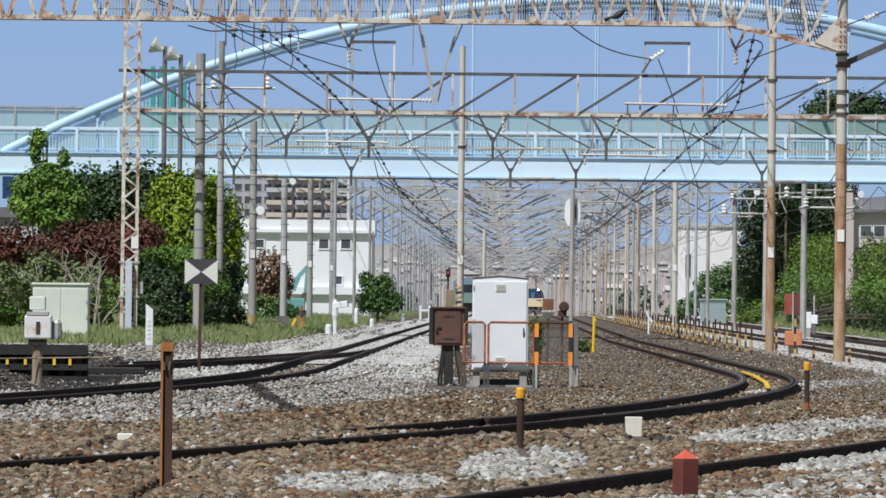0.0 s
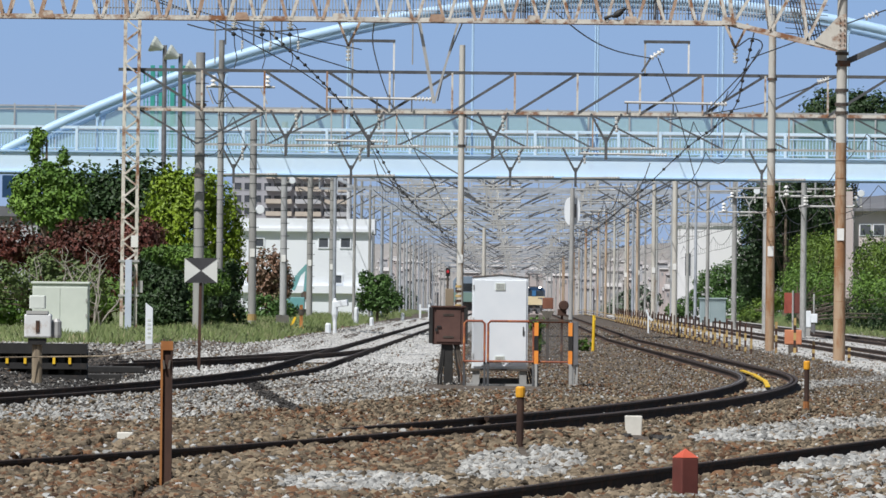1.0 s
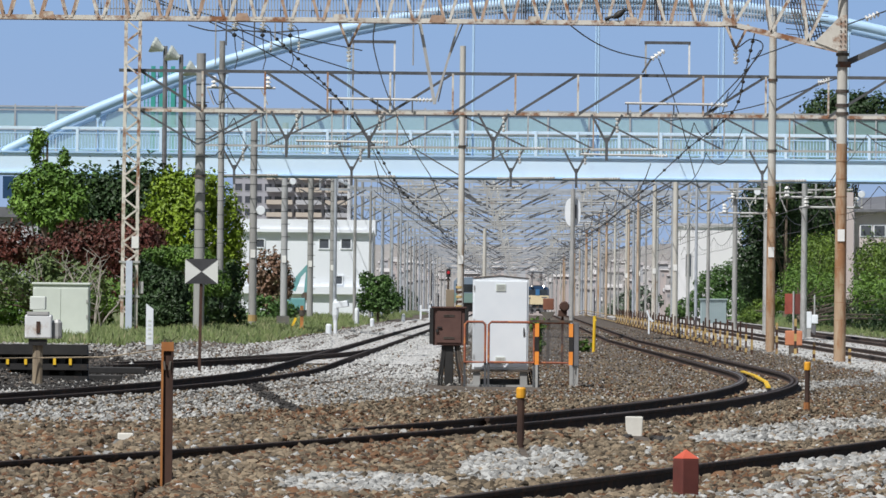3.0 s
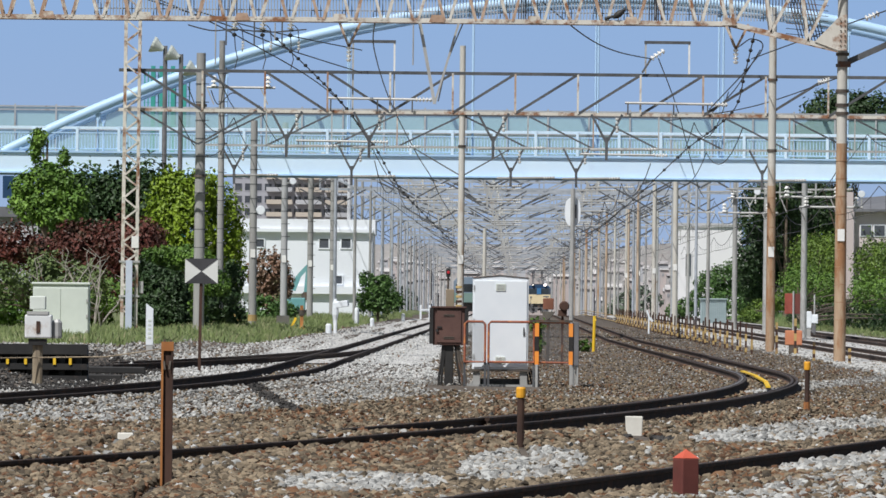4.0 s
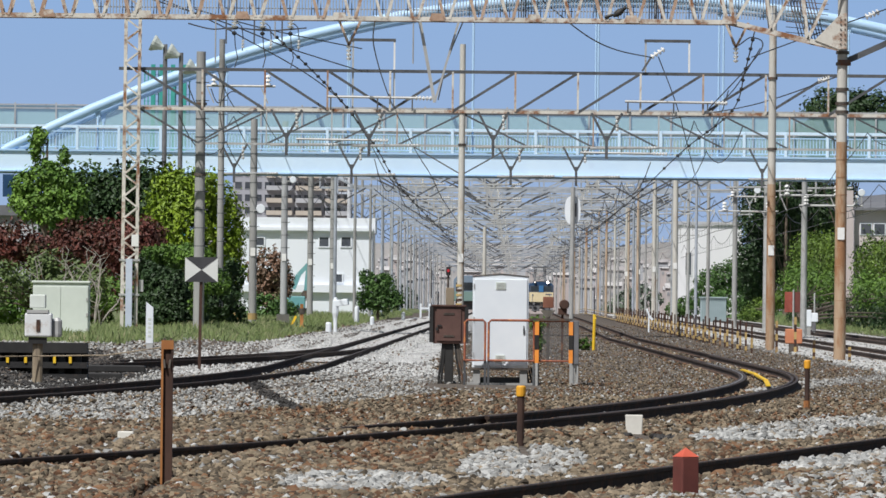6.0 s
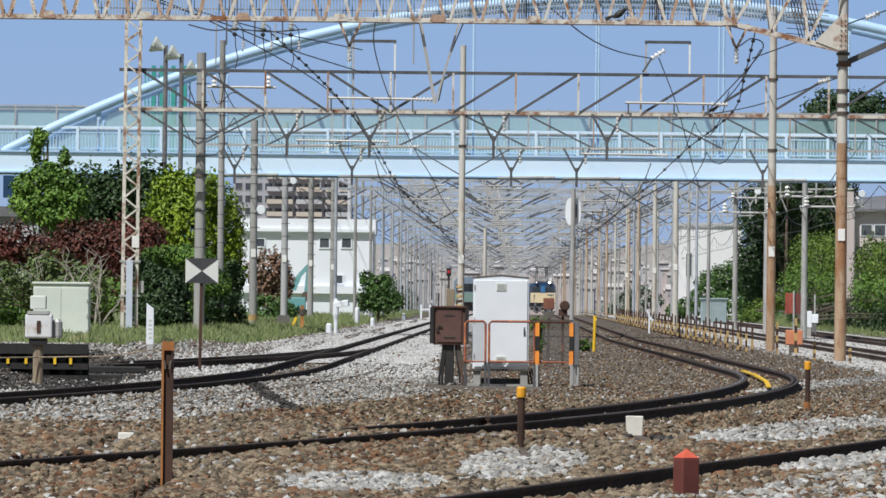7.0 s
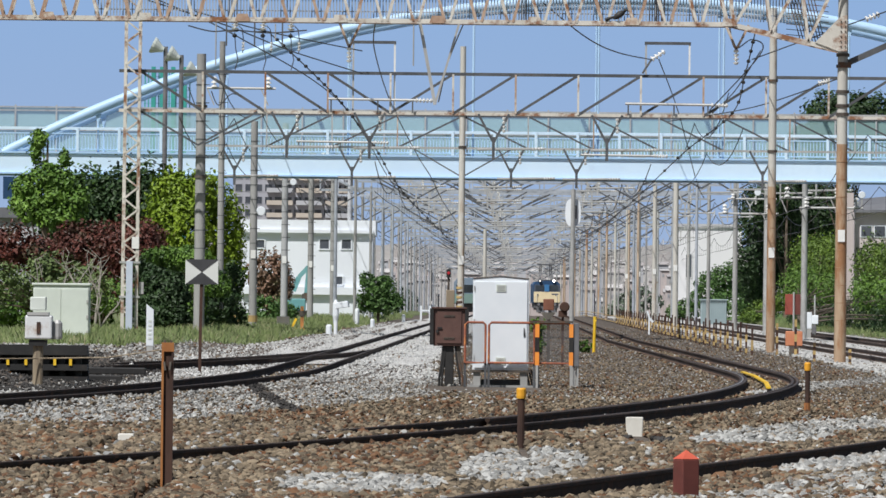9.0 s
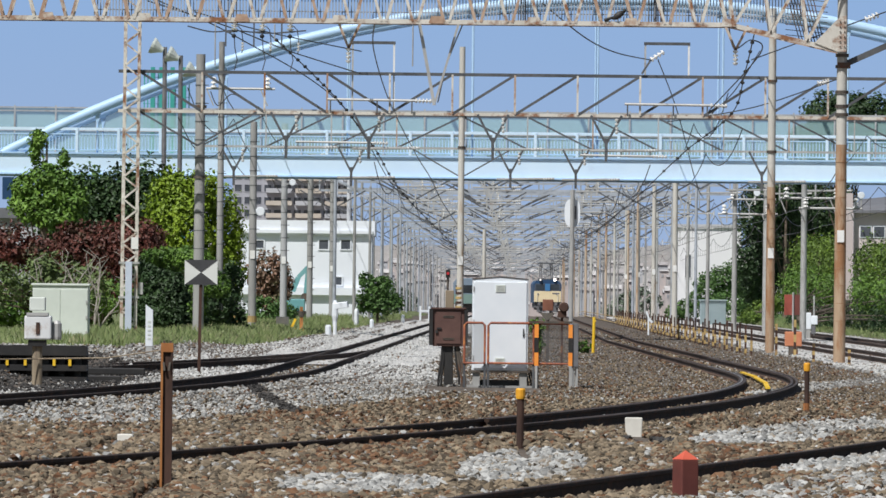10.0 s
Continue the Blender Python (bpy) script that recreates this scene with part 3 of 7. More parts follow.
def insulator(g, p, q, r=0.07, n=4):
    """A string of porcelain discs from p to q."""
    p, q = Vector(p), Vector(q)
    pts, rs = [], []
    for k in range(n):
        for t, s in ((0.05, 0.3), (0.15, 1.0), (0.6, 0.75), (0.8, 0.3)):
            pts.append(p + (q - p) * (k + t) / n)
            rs.append(r * s)
    g.tube(pts, rs, 8)


def make_portal(d, xl, xr, zt, zb, panel, poles, drops, near, material, chord=0.11, braces=True, anchor=None, flip=None, rising=True):
    """A lattice beam over the tracks with hangers for the overhead line."""
    th = thing("catenary_portal", "pale rust-stained steel lattice beam spanning the tracks" if near else "grey steel lattice beam over the tracks farther along",
               "catenary portal", "catenary portals", (xl, d, zb))
    g = Geo()
    g.angle((xl, d, zt), (xr, d, zt), chord)
    # near top chord and diagonals take the shade-darkened steel
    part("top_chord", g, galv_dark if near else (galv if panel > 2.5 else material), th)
    g = Geo()
    g.angle((xl, d, zb), (xr, d, zb), chord)
    part("bottom_chord", g, material, th)
    n = max(2, round((xr - xl) / panel))
    xs = [xl + (xr - xl) * k / n for k in range(n + 1)]
    if anchor is not None:
        k0 = math.ceil((xl - anchor) / panel)
        xs = [anchor + panel * k for k in range(k0, int((xr - anchor) / panel) + 1)]
        n = len(xs) - 1
    flip = 0.3 * (xl + xr) if flip is None else flip
    for k, x in enumerate(xs):
        g = Geo()
        g.bar((x, d, zb), (x, d, zt), chord * 0.6)
        part("upright", g, truss_rusty if near and k % 3 == 0 else material, th)
        if k < n:
            up = (x >= flip) == rising
            g = Geo()
            g.bar((x, d + 0.03, zb if up else zt), (xs[k + 1], d + 0.03, zt if up else zb), chord * 0.8)
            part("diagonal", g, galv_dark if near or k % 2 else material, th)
    if braces:
        for x in poles:
            for s in (-1, 1):
                g = Geo()
                g.bar((x, d + 0.02, zb - 1.15), (x + s * 2.0, d + 0.02, zb), chord * 0.6)
                part("knee_brace", g, galv_dark, th)
    for x in drops:
        make_drop(th, x, d, zb, near)
    return th


def make_drop(th, x, d, zb, near):
    """Hanger with a registration arm and insulators for one track."""
    # near hangers use the darkened steel, far ones the plain galvanised
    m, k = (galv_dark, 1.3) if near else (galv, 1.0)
    g = Geo()
    g.bar((x - 0.35 - 0.4 * k, d - 0.05, zb), (x - 0.35, d - 0.05, zb - 0.75 * k), 0.06 * k)
    g.bar((x - 0.35 + 0.4 * k, d - 0.05, zb), (x - 0.35, d - 0.05, zb - 0.75 * k), 0.06 * k)
    g.bar((x - 0.35, d - 0.05, zb - 0.6 * k), (x - 0.35, d - 0.05, zb - 1.55), 0.075 * k)
    part("hanger", g, m, th)
    g = Geo()
    g.tube([(x - 0.9, d - 0.05, zb - 1.2), (x + 1.4, d - 0.05, zb - 1.16)], 0.045, 6)
    part("registration_arm", g, galv, th)
    g = Geo()
    insulator(g, (x, d - 0.05, zb - 0.1), (x, d - 0.05, zb - 0.65))
    part("insulator", g, porcelain, th)
    g = Geo()
    insulator(g, (x + 0.95, d - 0.05, zb - 1.18), (x + 1.35, d - 0.05, zb - 1.16), 0.06)
    part("insulator", g, porcelain, th)


def make_lattice_mast(x, d, z0, z1, w, lean):
    """A square lattice tower of angle irons with zigzag bracing."""
    th = thing("lattice_mast", "pale rust-stained steel lattice mast among bushes", "catenary mast", "catenary masts", (x, d, z0))
    sl = lambda z: x + lean * (z - z0) / (z1 - z0)
    for sx in (-1, 1):
        for sy in (-1, 1):
            g = Geo()
            g.angle((x + sx * w / 2, d + sy * w / 2, z0), (sl(z1) + sx * w / 2, d + sy * w / 2, z1), 0.1)
            part("leg", g, truss_paint, th)
    n = int((z1 - z0) / 0.37)
    for k in range(n):
        za, zb = z0 + (z1 - z0) * k / n, z0 + (z1 - z0) * (k + 1) / n
        s = 1 if k % 2 else -1
        for sy in (-1, 1):
            g = Geo()
            g.bar((sl(za) - s * w / 2, d + sy * w / 2, za), (sl(zb) + s * w / 2, d + sy * w / 2, zb), 0.055)
            part("bracing", g, truss_paint, th)
    for z in (2.617, 1.45):
        g = Geo()
        g.box(sl(z), d, z, w * 1.45, w * 1.2, 0.07)
        part("collar", g, galv, th)
    g = Geo()
    g.box(sl(1.5), d - w / 2 - 0.14, z0, 0.22, 0.16, 2.694 - z0)
    part("stiffener", g, stay_paint, th, "grey steel post strapped to the foot")
    g = Geo()
    g.box(-10.429, d - w / 2 - 0.03, 3.117, 0.24, 0.03, 0.4)
    part("plate", g, porcelain, th, "small white plate")
    g = Geo()
    g.box(-10.22, d, 1.589, 0.15, 0.2, 0.4)
    part("junction_box", g, galv, th)
    return th


D1, D2 = 240.0, 287.0
# first portal: deep rust-streaked truss high across the view
def make_near_truss():
    zb, zt, xl, xr = 9.38, 10.75, -16.0, 8.061
    xp, zp = 11.189, 8.677
    th = thing("catenary_portal", "deep riveted steel truss streaked with rust, high over the tracks", "catenary portal", "catenary portals", (xl, D1, zb))
    for y in (D1 - 0.45, D1 + 0.45):
        g = Geo()
        g.angle((xl, y, zb), (xr, y, zb), 0.13, 0.02)
        g.angle((xr, y, zb), (xp, y, zp), 0.13, 0.02)
        part("bottom_chord", g, truss_paint if y < D1 else truss_rusty, th)
        g = Geo()
        g.angle((xl, y, zt), (xp, y, zt), 0.13, 0.02)
        part("top_chord", g, truss_paint, th)
        n = 27
        step = (xr - xl) / n
        for k in range(n):
            x = xl + step * k
            for a, b in ((0.08, 0.5), (0.92, 0.5)):
                g = Geo()
                g.bar((x + a * step, y, zb), (x + b * step, y, zt), 0.075, 0.05)
                part("diagonal", g, truss_rusty if (k * 7 + int(a * 10)) % 5 in (0, 3) else truss_paint, th)
        for k in range(3):
            x = xr + (xp - xr) * k / 3
            z = zb + (zp - zb) * k / 3
            for s in (0.0, 1.0):
                g = Geo()
                g.bar((x + 0.1, y, z), (x + (xp - xr) / 3 * s - 0.1, y, zt), 0.075, 0.05)
                part("diagonal", g, truss_paint, th)
    for k in range(9):
        g = Geo()
        x = xl + 2 + k * 2.75
        g.sheet(x, D1 - 0.53, [(-0.22, zb - 0.05), (0.22, zb - 0.05), (0.15, zb + 0.16), (-0.15, zb + 0.16)], 0.02)
        part("gusset", g, truss_rusty if k % 2 else truss_paint, th)
    g = Geo()
    g.sheet(xp, D1 - 0.5, [(-0.75, zp + 0.22), (-0.1, zp - 0.02), (0.15, zp - 0.02), (0.15, zp + 1.0), (-0.05, zp + 0.95)], 0.03)
    part("gusset", g, truss_paint, th, "large riveted end plate")
    g = Geo()
    g.box(0, 0, 0, 0.035, 0.02, 0.035)
    me = g.mesh("rivet", dark_steel)
    for k in range(6):
        for s in (0.0, 0.12):
            o = new("rivet", me)
            o.parent = th
            o.matrix_parent_inverse = Matrix.Translation(-th.location)
            o.location = (xp + s - 0.02, D1 - 0.52, zp + 0.1 + 0.14 * k)
    # upright wire screen behind the beam
    g = Geo()
    xs, xe = -9.976, 10.263
    n = 230
    for k in range(n):
        x = xs + (xe - xs) * k / n
        g.bar((x, D1 + 0.9, zb + 0.12), (x, D1 + 0.9, zt + 0.4), 0.03, 0.03)
    g.bar((xs, D1 + 0.93, zb + 0.3), (xe, D1 + 0.93, zb + 0.3), 0.03)
    # screen wires take the haze-paled steel colour
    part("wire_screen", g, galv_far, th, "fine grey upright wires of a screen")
    for px in (-6.152, 5.975, 5.783, 2.072):
        for k in range(4):
            g = Geo()
            g.bar((px + 0.07 * k, D1 + 0.7, zb + 0.1), (px + 0.07 * k, D1 + 0.7, zt + 0.3), 0.025)
            part("cable", g, wire_mat, th)
    g = Geo()
    for k in range(9):
        g.bar((xr + 2.0 + 0.09 * k, D1 + 0.6, 9.0 - 0.02 * k), (xr + 1.6 + 0.09 * k, D1 + 0.6, 10.4), 0.028)
        g.bar((xr + 1.6, D1 + 0.6, 9.0 + 0.15 * k), (xr + 2.8, D1 + 0.6, 8.9 + 0.15 * k), 0.02)
    part("mesh_guard", g, dark_steel, th, "dark leaning mesh guard")
    # V hangers below the beam
    for x, w in ((-0.288, 0.9),):
        zz = 7.037
        g = Geo()
        g.bar((x - 0.5 * w, D1, zb), (x, D1, zz), 0.09)
        part("hanger", g, galv, th)
        g = Geo()
        g.bar((x + 0.75 * w, D1, zb), (x, D1, zz), 0.06)
        part("hanger", g, galv, th)
    for px, zz in ((-2.732, 0.75), (8.227, 0.7)):
        g = Geo()
        g.bar((px - 0.3, D1, zb), (px, D1, zb - zz), 0.07)
        g.bar((px + 0.35, D1, zb), (px, D1, zb - zz), 0.07)
        part("hanger", g, truss_rusty, th)
        g = Geo()
        insulator(g, (px, D1, zb - zz), (px, D1, zb - zz - 0.45), 0.08)
        part("insulator", g, porcelain, th)
    return th


make_near_truss()
make_pole(11.25, D1, 11.5, 0.15, steel_pole, "tall brown rust-stained steel mast at the trackside", tag=3.27, lean=0.0, rusty=6.037,
          bands=(8.518, 8.198, 7.478, 7.078, 6.838))
make_pole(11.095, D2, 11.5, 0.135, steel_pole, "tall tan rusting steel mast beside the low fence", tag=3.037, rusty=5.447,
          bands=(6.595, 8.987))
make_lattice_mast(-10.625, D2, 0.111 - 0.2, 11.6, 0.478, 0.05)
make_pole(-8.321, D2 + 2, 9.797, 0.17, concrete, "thick grey concrete mast behind shrubs", bands=(7.967, 5.559), rings=0.62)
make_pole(-8.687, 330.0, 11.454, 0.12, concrete, "slim grey concrete mast with looped cables", rings=0.55)
make_portal(D2, -11.045, 17.5, 9.141, 7.802, 2.12, (-8.354,), (-5.0, -2.2, 2.0, 5.84), True, truss_paint, 0.11, True, -1.854, -2.81, True)
D3 = 337.0
make_portal(D3, -9.907, 19.5, 8.793, 7.512, 2.6, (0.699,), (-8.0, -3.33, 3.0, 5.6, 13.0), True, galv, 0.085, True, 0.717, 0.537, False)
make_pole(0.699, D3, 11.561, 0.125, steel_pole, "pale painted steel mast between the tracks", tag=2.888, z0=-0.3, bands=(7.516, 8.797))
for k in range(5):
    g = Geo()
    g.lathe(0.67, D3, [(0.15, 0), (0.15, 0.09)], 14, z0=1.158 + 0.19 * k)
    tagged(part("warning_band", g, (yellow_dull, rust_steel)[k % 2]), "worn dark and yellow band round a mast", "warning band", "mast guards")
POLES_D = (349.0, 400.0, 456.0, 517.0, 574.0, 629.0, 690.0, 745.0, 800.0, 860.0, 920.0, 985.0, 1050.0, 1120.0, 1200.0, 1280.0, 1370.0)
random.seed(5)
for i, d in enumerate(POLES_D):
    far = d > 500
    zt = 8.25 if d < 380 else 9.3 + 0.8 * grade(d) + random.uniform(-0.3, 0.3)
    xl = -10.07 + 0.0064 * d
    xr = 9.56 + 0.0064 * d
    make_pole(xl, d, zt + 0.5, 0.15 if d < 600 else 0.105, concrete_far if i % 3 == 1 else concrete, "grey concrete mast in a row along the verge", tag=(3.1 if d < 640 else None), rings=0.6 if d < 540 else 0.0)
    if d > 420:
        make_pole(xr, d, zt + 0.5, random.uniform(0.11, 0.15) * (1.0 if d < 600 else 0.75), random.choice((concrete, steel_pole, rust_pole, galv)), "tan steel mast in a row between the tracks", tag=(3.1 if d < 640 else None))
    df = d + (36 if d < 380 else 26)
    xf = (13.5 + 0.0064 * df) * df / (d + 26)
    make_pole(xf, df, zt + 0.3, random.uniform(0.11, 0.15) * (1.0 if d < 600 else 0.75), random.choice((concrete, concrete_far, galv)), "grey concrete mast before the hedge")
    if d > 380:
        xm = 0.5 * (xl + xr) + 1.5
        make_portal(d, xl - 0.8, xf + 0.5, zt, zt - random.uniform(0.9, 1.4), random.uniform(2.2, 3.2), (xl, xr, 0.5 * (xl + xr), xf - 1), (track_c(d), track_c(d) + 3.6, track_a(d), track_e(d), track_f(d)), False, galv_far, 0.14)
make_pole(2.656, 545.0, 5.988, 0.12, steel_pole, "slim tan mast far along the line")


for d in (428.0, 487.0, 546.0, 602.0, 660.0, 718.0, 772.0, 832.0, 890.0, 950.0, 1015.0, 1085.0, 1160.0, 1240.0, 1325.0, 1420.0, 1500.0):
    zt = 8.6 + grade(d) + random.uniform(-0.5, 0.5)
    xl, xr = -8.2 + 0.0064 * d, 9.0 + 0.0064 * d
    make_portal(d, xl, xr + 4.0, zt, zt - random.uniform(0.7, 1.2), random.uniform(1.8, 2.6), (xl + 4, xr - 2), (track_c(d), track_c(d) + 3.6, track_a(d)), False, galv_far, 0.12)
    make_pole(xr + random.uniform(-0.8, 1.2), d, zt + 0.4, random.uniform(0.07, 0.12), random.choice((concrete_far, galv_far, rust_pole)), "thin haze-paled or rusty mast far along the line")
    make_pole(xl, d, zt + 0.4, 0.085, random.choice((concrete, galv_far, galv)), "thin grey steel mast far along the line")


def make_wire(points, r, label, group="overhead wires", material=None):
    g = Geo()
    g.tube(points, r, 5)
    return tagged(part("overhead_wire", g, material or wire_mat), label, "overhead wire", group)


def catenary(centre, dx, z0, sag, posts, r, label, dz=None):
    pts = []
    for a, b in zip(posts, posts[1:]):
        for k in range(8):
            t = k / 8
            d = a + (b - a) * t
            pts.append((centre(d) + dx, d, z0 + grade(d) - sag * 4 * t * (1 - t)))
    return make_wire(pts, r, label)


POSTS = [287.0, 337.0, 400.0, 456.0, 517.0, 574.0, 629.0, 690.0, 745.0, 800.0, 860.0, 920.0, 985.0, 1050.0, 1120.0, 1200.0, 1280.0, 1370.0]
for c in (track_c, track_a, track_e, track_f):
    catenary(c, 0.0, 5.15, 0.05, POSTS, 0.015, "dark contact wire over the track")
    catenary(c, 0.0, 6.15, 0.75, POSTS, 0.017, "sagging messenger wire over the track")
    g = Geo()
    for a, b in zip(POSTS, POSTS[1:8]):
        for k in range(1, 8):
            t = k / 8
            d = a + (b - a) * t
            g.tube([(c(d), d, 5.12), (c(d), d, 6.15 - 3 * t * (1 - t))], 0.006, 4)
    tagged(part("dropper_wire", g, wire_mat), "thin droppers holding the contact wire", "overhead wire", kind="stuff")
for x, z, sag in ((-9.0, 8.6, 1.0), (-9.3, 7.6, 0.9), (9.3, 8.6, 1.0), (9.8, 7.4, 0.8), (16.2, 8.2, 0.9), (-8.0, 9.1, 0.9)):
    catenary(lambda d, x=x: x + 0.0064 * (d - 240), 0.0, z, sag, POSTS, 0.018, "dark feeder cable along the masts")


def beaded(points, label, step=0.55):
    """A thick cable with dark spacer beads, sweeping down between portals."""
    pts = [Vector(p) for p in points]
    fine = []
    for i in range(len(pts) - 1):
        p0, p1, p2, p3 = pts[max(i - 1, 0)], pts[i], pts[i + 1], pts[min(i + 2, len(pts) - 1)]
        for k in range(18):
            t = k / 18
            fine.append(0.5 * (2 * p1 + (p2 - p0) * t + (2 * p0 - 5 * p1 + 4 * p2 - p3) * t * t + (3 * p1 - p0 - 3 * p2 + p3) * t ** 3))
    fine.append(pts[-1])
    th = thing("feeder_cable", label, "feeder cable", "feeder cables", pts[0])
    g = Geo()
    g.tube(fine, 0.02, 6)
    part("cable", g, wire_mat, th)
    run = 0.0
    for a, b in zip(fine, fine[1:]):
        run += math.hypot(b.x - a.x, b.z - a.z)
        if step and run > step:
            run = 0.0
            g = Geo()
            g.lathe(a.x, a.y, [(0.025, 0), (0.06, 0.03), (0.06, 0.08), (0.025, 0.11)], 8, z0=a.z - 0.05)
            part("bead", g, black_paint, th)
    return th


beaded([(-5.414, 262, 9.666), (-4.387, 275, 8.888), (-3.415, 290, 8.041), (-2.497, 310, 6.947), (-2.147, 345, 6.477), (-1.408, 385, 5.82), (0.483, 456, 4.493)],
       "black cable with dark beads sweeping down between masts", 0.2)
beaded([(9.299, 255, 9.603), (9.376, 265, 8.677), (9.661, 285, 7.876), (8.869, 310, 7.066), (8.731, 345, 6.591), (8.6, 385, 6.054), (8.228, 456, 5.182)],
       "black cable with dark beads sweeping down beside the mast", 0.2)
beaded([(-2.02, 242, 9.404), (-2.262, 270, 9.407), (-1.935, 300, 8.48), (-1.117, 330, 7.199), (-0.544, 350, 6.518), (0.004, 385, 5.835), (1.393, 456, 4.655)], "slack black feeder cable hanging between portals", 0)
beaded([(2.749, 240.5, 9.967), (4.117, 250, 9.31), (5.281, 262, 9.219), (6.968, 286.9, 9.7)], "black cable running down to an insulator", 0)
beaded([(-8.81, 250, 10.258), (-6.598, 255, 9.691), (-5.083, 265, 9.32), (-4.171, 275, 9.257), (-2.815, 286.8, 9.123)], "black cable falling gently from the near truss", 0)
beaded([(0.519, 245, 9.527), (0.077, 255, 8.656), (-0.211, 270, 7.808)], "thin black cable under the near truss", 0)
beaded([(8.364, 250, 9.688), (8.742, 256, 9.201), (9.324, 258, 9.524), (9.735, 262, 9.213), (8.962, 287, 8.008)], "looped black jumper cable", 0)


def make_crossarm(x, d, zb, zt, w, label):
    """Dark bar on two pale uprights standing on a portal beam."""
    th = thing("crossarm", label, "crossarm", "crossarms", (x, d, zb))
    for s in (-1, 1):
        g = Geo()
        g.bar((x + s * w * 0.47, d, zb), (x + s * w * 0.47, d, zt), 0.06)
        part("upright", g, porcelain if s > 0 else galv, th)
    g = Geo()
    g.box(x, d, zt, w, 0.1, 0.1)
    part("arm", g, galv_dark, th)


make_crossarm(7.527, 287.15, 9.199, 10.213, 1.569, "dark steel arm on two pale uprights over the portal")
make_crossarm(-2.422, 287.15, 7.793, 10.147, 1.492, "dark steel arm on slim uprights over the portal")
for px, py, d, n in ((-8.3, 10.0, 345.0, 2), (-4.6, 7.9, 400.0, 2), (16.274, 6.146, 374.8, 2), (17.512, 7.343, 481.8, 2), (17.129, 5.704, 374.8, 2), (15.202, 5.934, 425.8, 2)):
    th = thing("insulator_arm", "steel pipe arm with white porcelain insulators", "crossarm", "crossarms", (px, d, py))
    g = Geo()
    g.tube([(px - 1.4, d, py), (px + 1.4, d, py)], 0.05, 8)
    part("arm", g, galv, th)
    for k in range(n):
        x = px - 1.1 + 2.2 * k / max(n - 1, 1)
        g = Geo()
        up = 1 if n < 3 else -1
        insulator(g, (x, d - 0.1, py + 0.02 * up), (x, d - 0.1, py + 0.5 * up), 0.13 if n < 3 else 0.09, 3)
        part("insulator", g, porcelain, th)
        g = Geo()
        g.bar((x - 0.3, d, py), (x, d, py - 0.7), 0.05)
        part("brace", g, galv, th)


def make_jumper_set(x, d, z):
    """Porcelain post insulator under the truss with a short arm, a bead and two slack jumpers."""
    th = thing("jumper_set", "white insulator with a short dark arm and slack black jumpers", "insulator", "jumper sets", (x, d, z))
    g = Geo()
    insulator(g, (x + 0.03, d, z), (x, d, z - 0.3), 0.11, 3)
    part("insulator", g, porcelain, th)
    g = Geo()
    g.bar((x - 0.26, d, z - 0.33), (x + 0.1, d, z - 0.3), 0.05)
    g.bar((x - 0.24, d, z - 0.05), (x - 0.24, d, z - 0.75), 0.045)
    part("arm", g, galv_dark, th)
    g = Geo()
    g.lathe(x, d, [(0.03, 0), (0.07, 0.04), (0.07, 0.08), (0.03, 0.12)], 10, z0=z - 0.5)
    part("bead", g, black_paint, th)
    for dx, pts in ((0.0, ((0.0, -0.35), (0.03, -0.8), (0.1, -1.15), (0.02, -1.45))), (0.12, ((0.0, -0.15), (0.1, -0.25), (0.14, -0.55), (0.12, -0.95)))):
        g = Geo()
        g.tube([(x + dx + a, d, z + b) for a, b in pts], 0.016, 5)
        part("jumper", g, wire_mat, th)
    g = Geo()
    insulator(g, (x + 0.26, d, z - 0.62), (x + 0.25, d, z - 0.9), 0.05, 3)
    part("small_insulator", g, porcelain, th)


for x in (-6.23, -5.4, -4.58):
    make_jumper_set(x, 250.0, 9.68)
for x, za, zb in ((-6.78, 9.65, 8.36), (-5.03, 9.6, 9.12), (-0.95, 9.6, 8.4)):
    th = thing("drop_rod", "thin grey rod hanging below the near truss", "rod", "drop rods", (x, 250.0, zb))
    g = Geo()
    g.tube([(x, 250.0, za), (x, 250.0, zb)], 0.02, 6)
    part("rod", g, galv, th)
def make_pipe_arm(x0, x1, d, z, zc):
    """A pale pipe slung below a beam, with a ribbed insulator at its end."""
    th = thing("pipe_arm", "pale steel pipe arm ending in a white insulator", "crossarm", "pipe arms", (x0, d, z))
    g = Geo()
    g.tube([(x0, d, z), (x1, d, z - 0.02)], 0.045, 8)
    part("pipe", g, galv, th, smooth=True)
    g = Geo()
    insulator(g, (x1 - 0.1, d, z - 0.02), (x1 + 0.5, d, z - 0.03), 0.085, 5)
    part("insulator", g, porcelain, th)
    for x in (x0 + 0.1, x0 + 0.55 * (x1 - x0), x1 - 0.2):
        g = Geo()
        g.bar((x, d, z), (x, d, zc), 0.05)
        part("stay", g, galv_dark, th)


make_pipe_arm(-3.96, -0.9, D2 - 0.12, 8.26, 7.80)
make_pipe_arm(6.1, 9.1, D2 - 0.12, 8.2, 7.80)
make_pipe_arm(-5.9, -2.7, D3 - 0.12, 7.72, 7.51)
make_pipe_arm(5.4, 8.4, D3 - 0.12, 7.3, 7.51)
th = thing("knee_brace", "dark steel brace rising from the tall rusty mast", "brace", at=(11.33, D1, 8.3))
g = Geo()
g.angle((11.3, D1, 8.3), (14.2, D1, 9.62), 0.17, 0.02)
part("angle_iron", g, galv_dark, th)
g = Geo()
g.box(11.3, D1 - 0.02, 8.2, 0.36, 0.34, 0.16)
part("clamp", g, dark_steel, th)
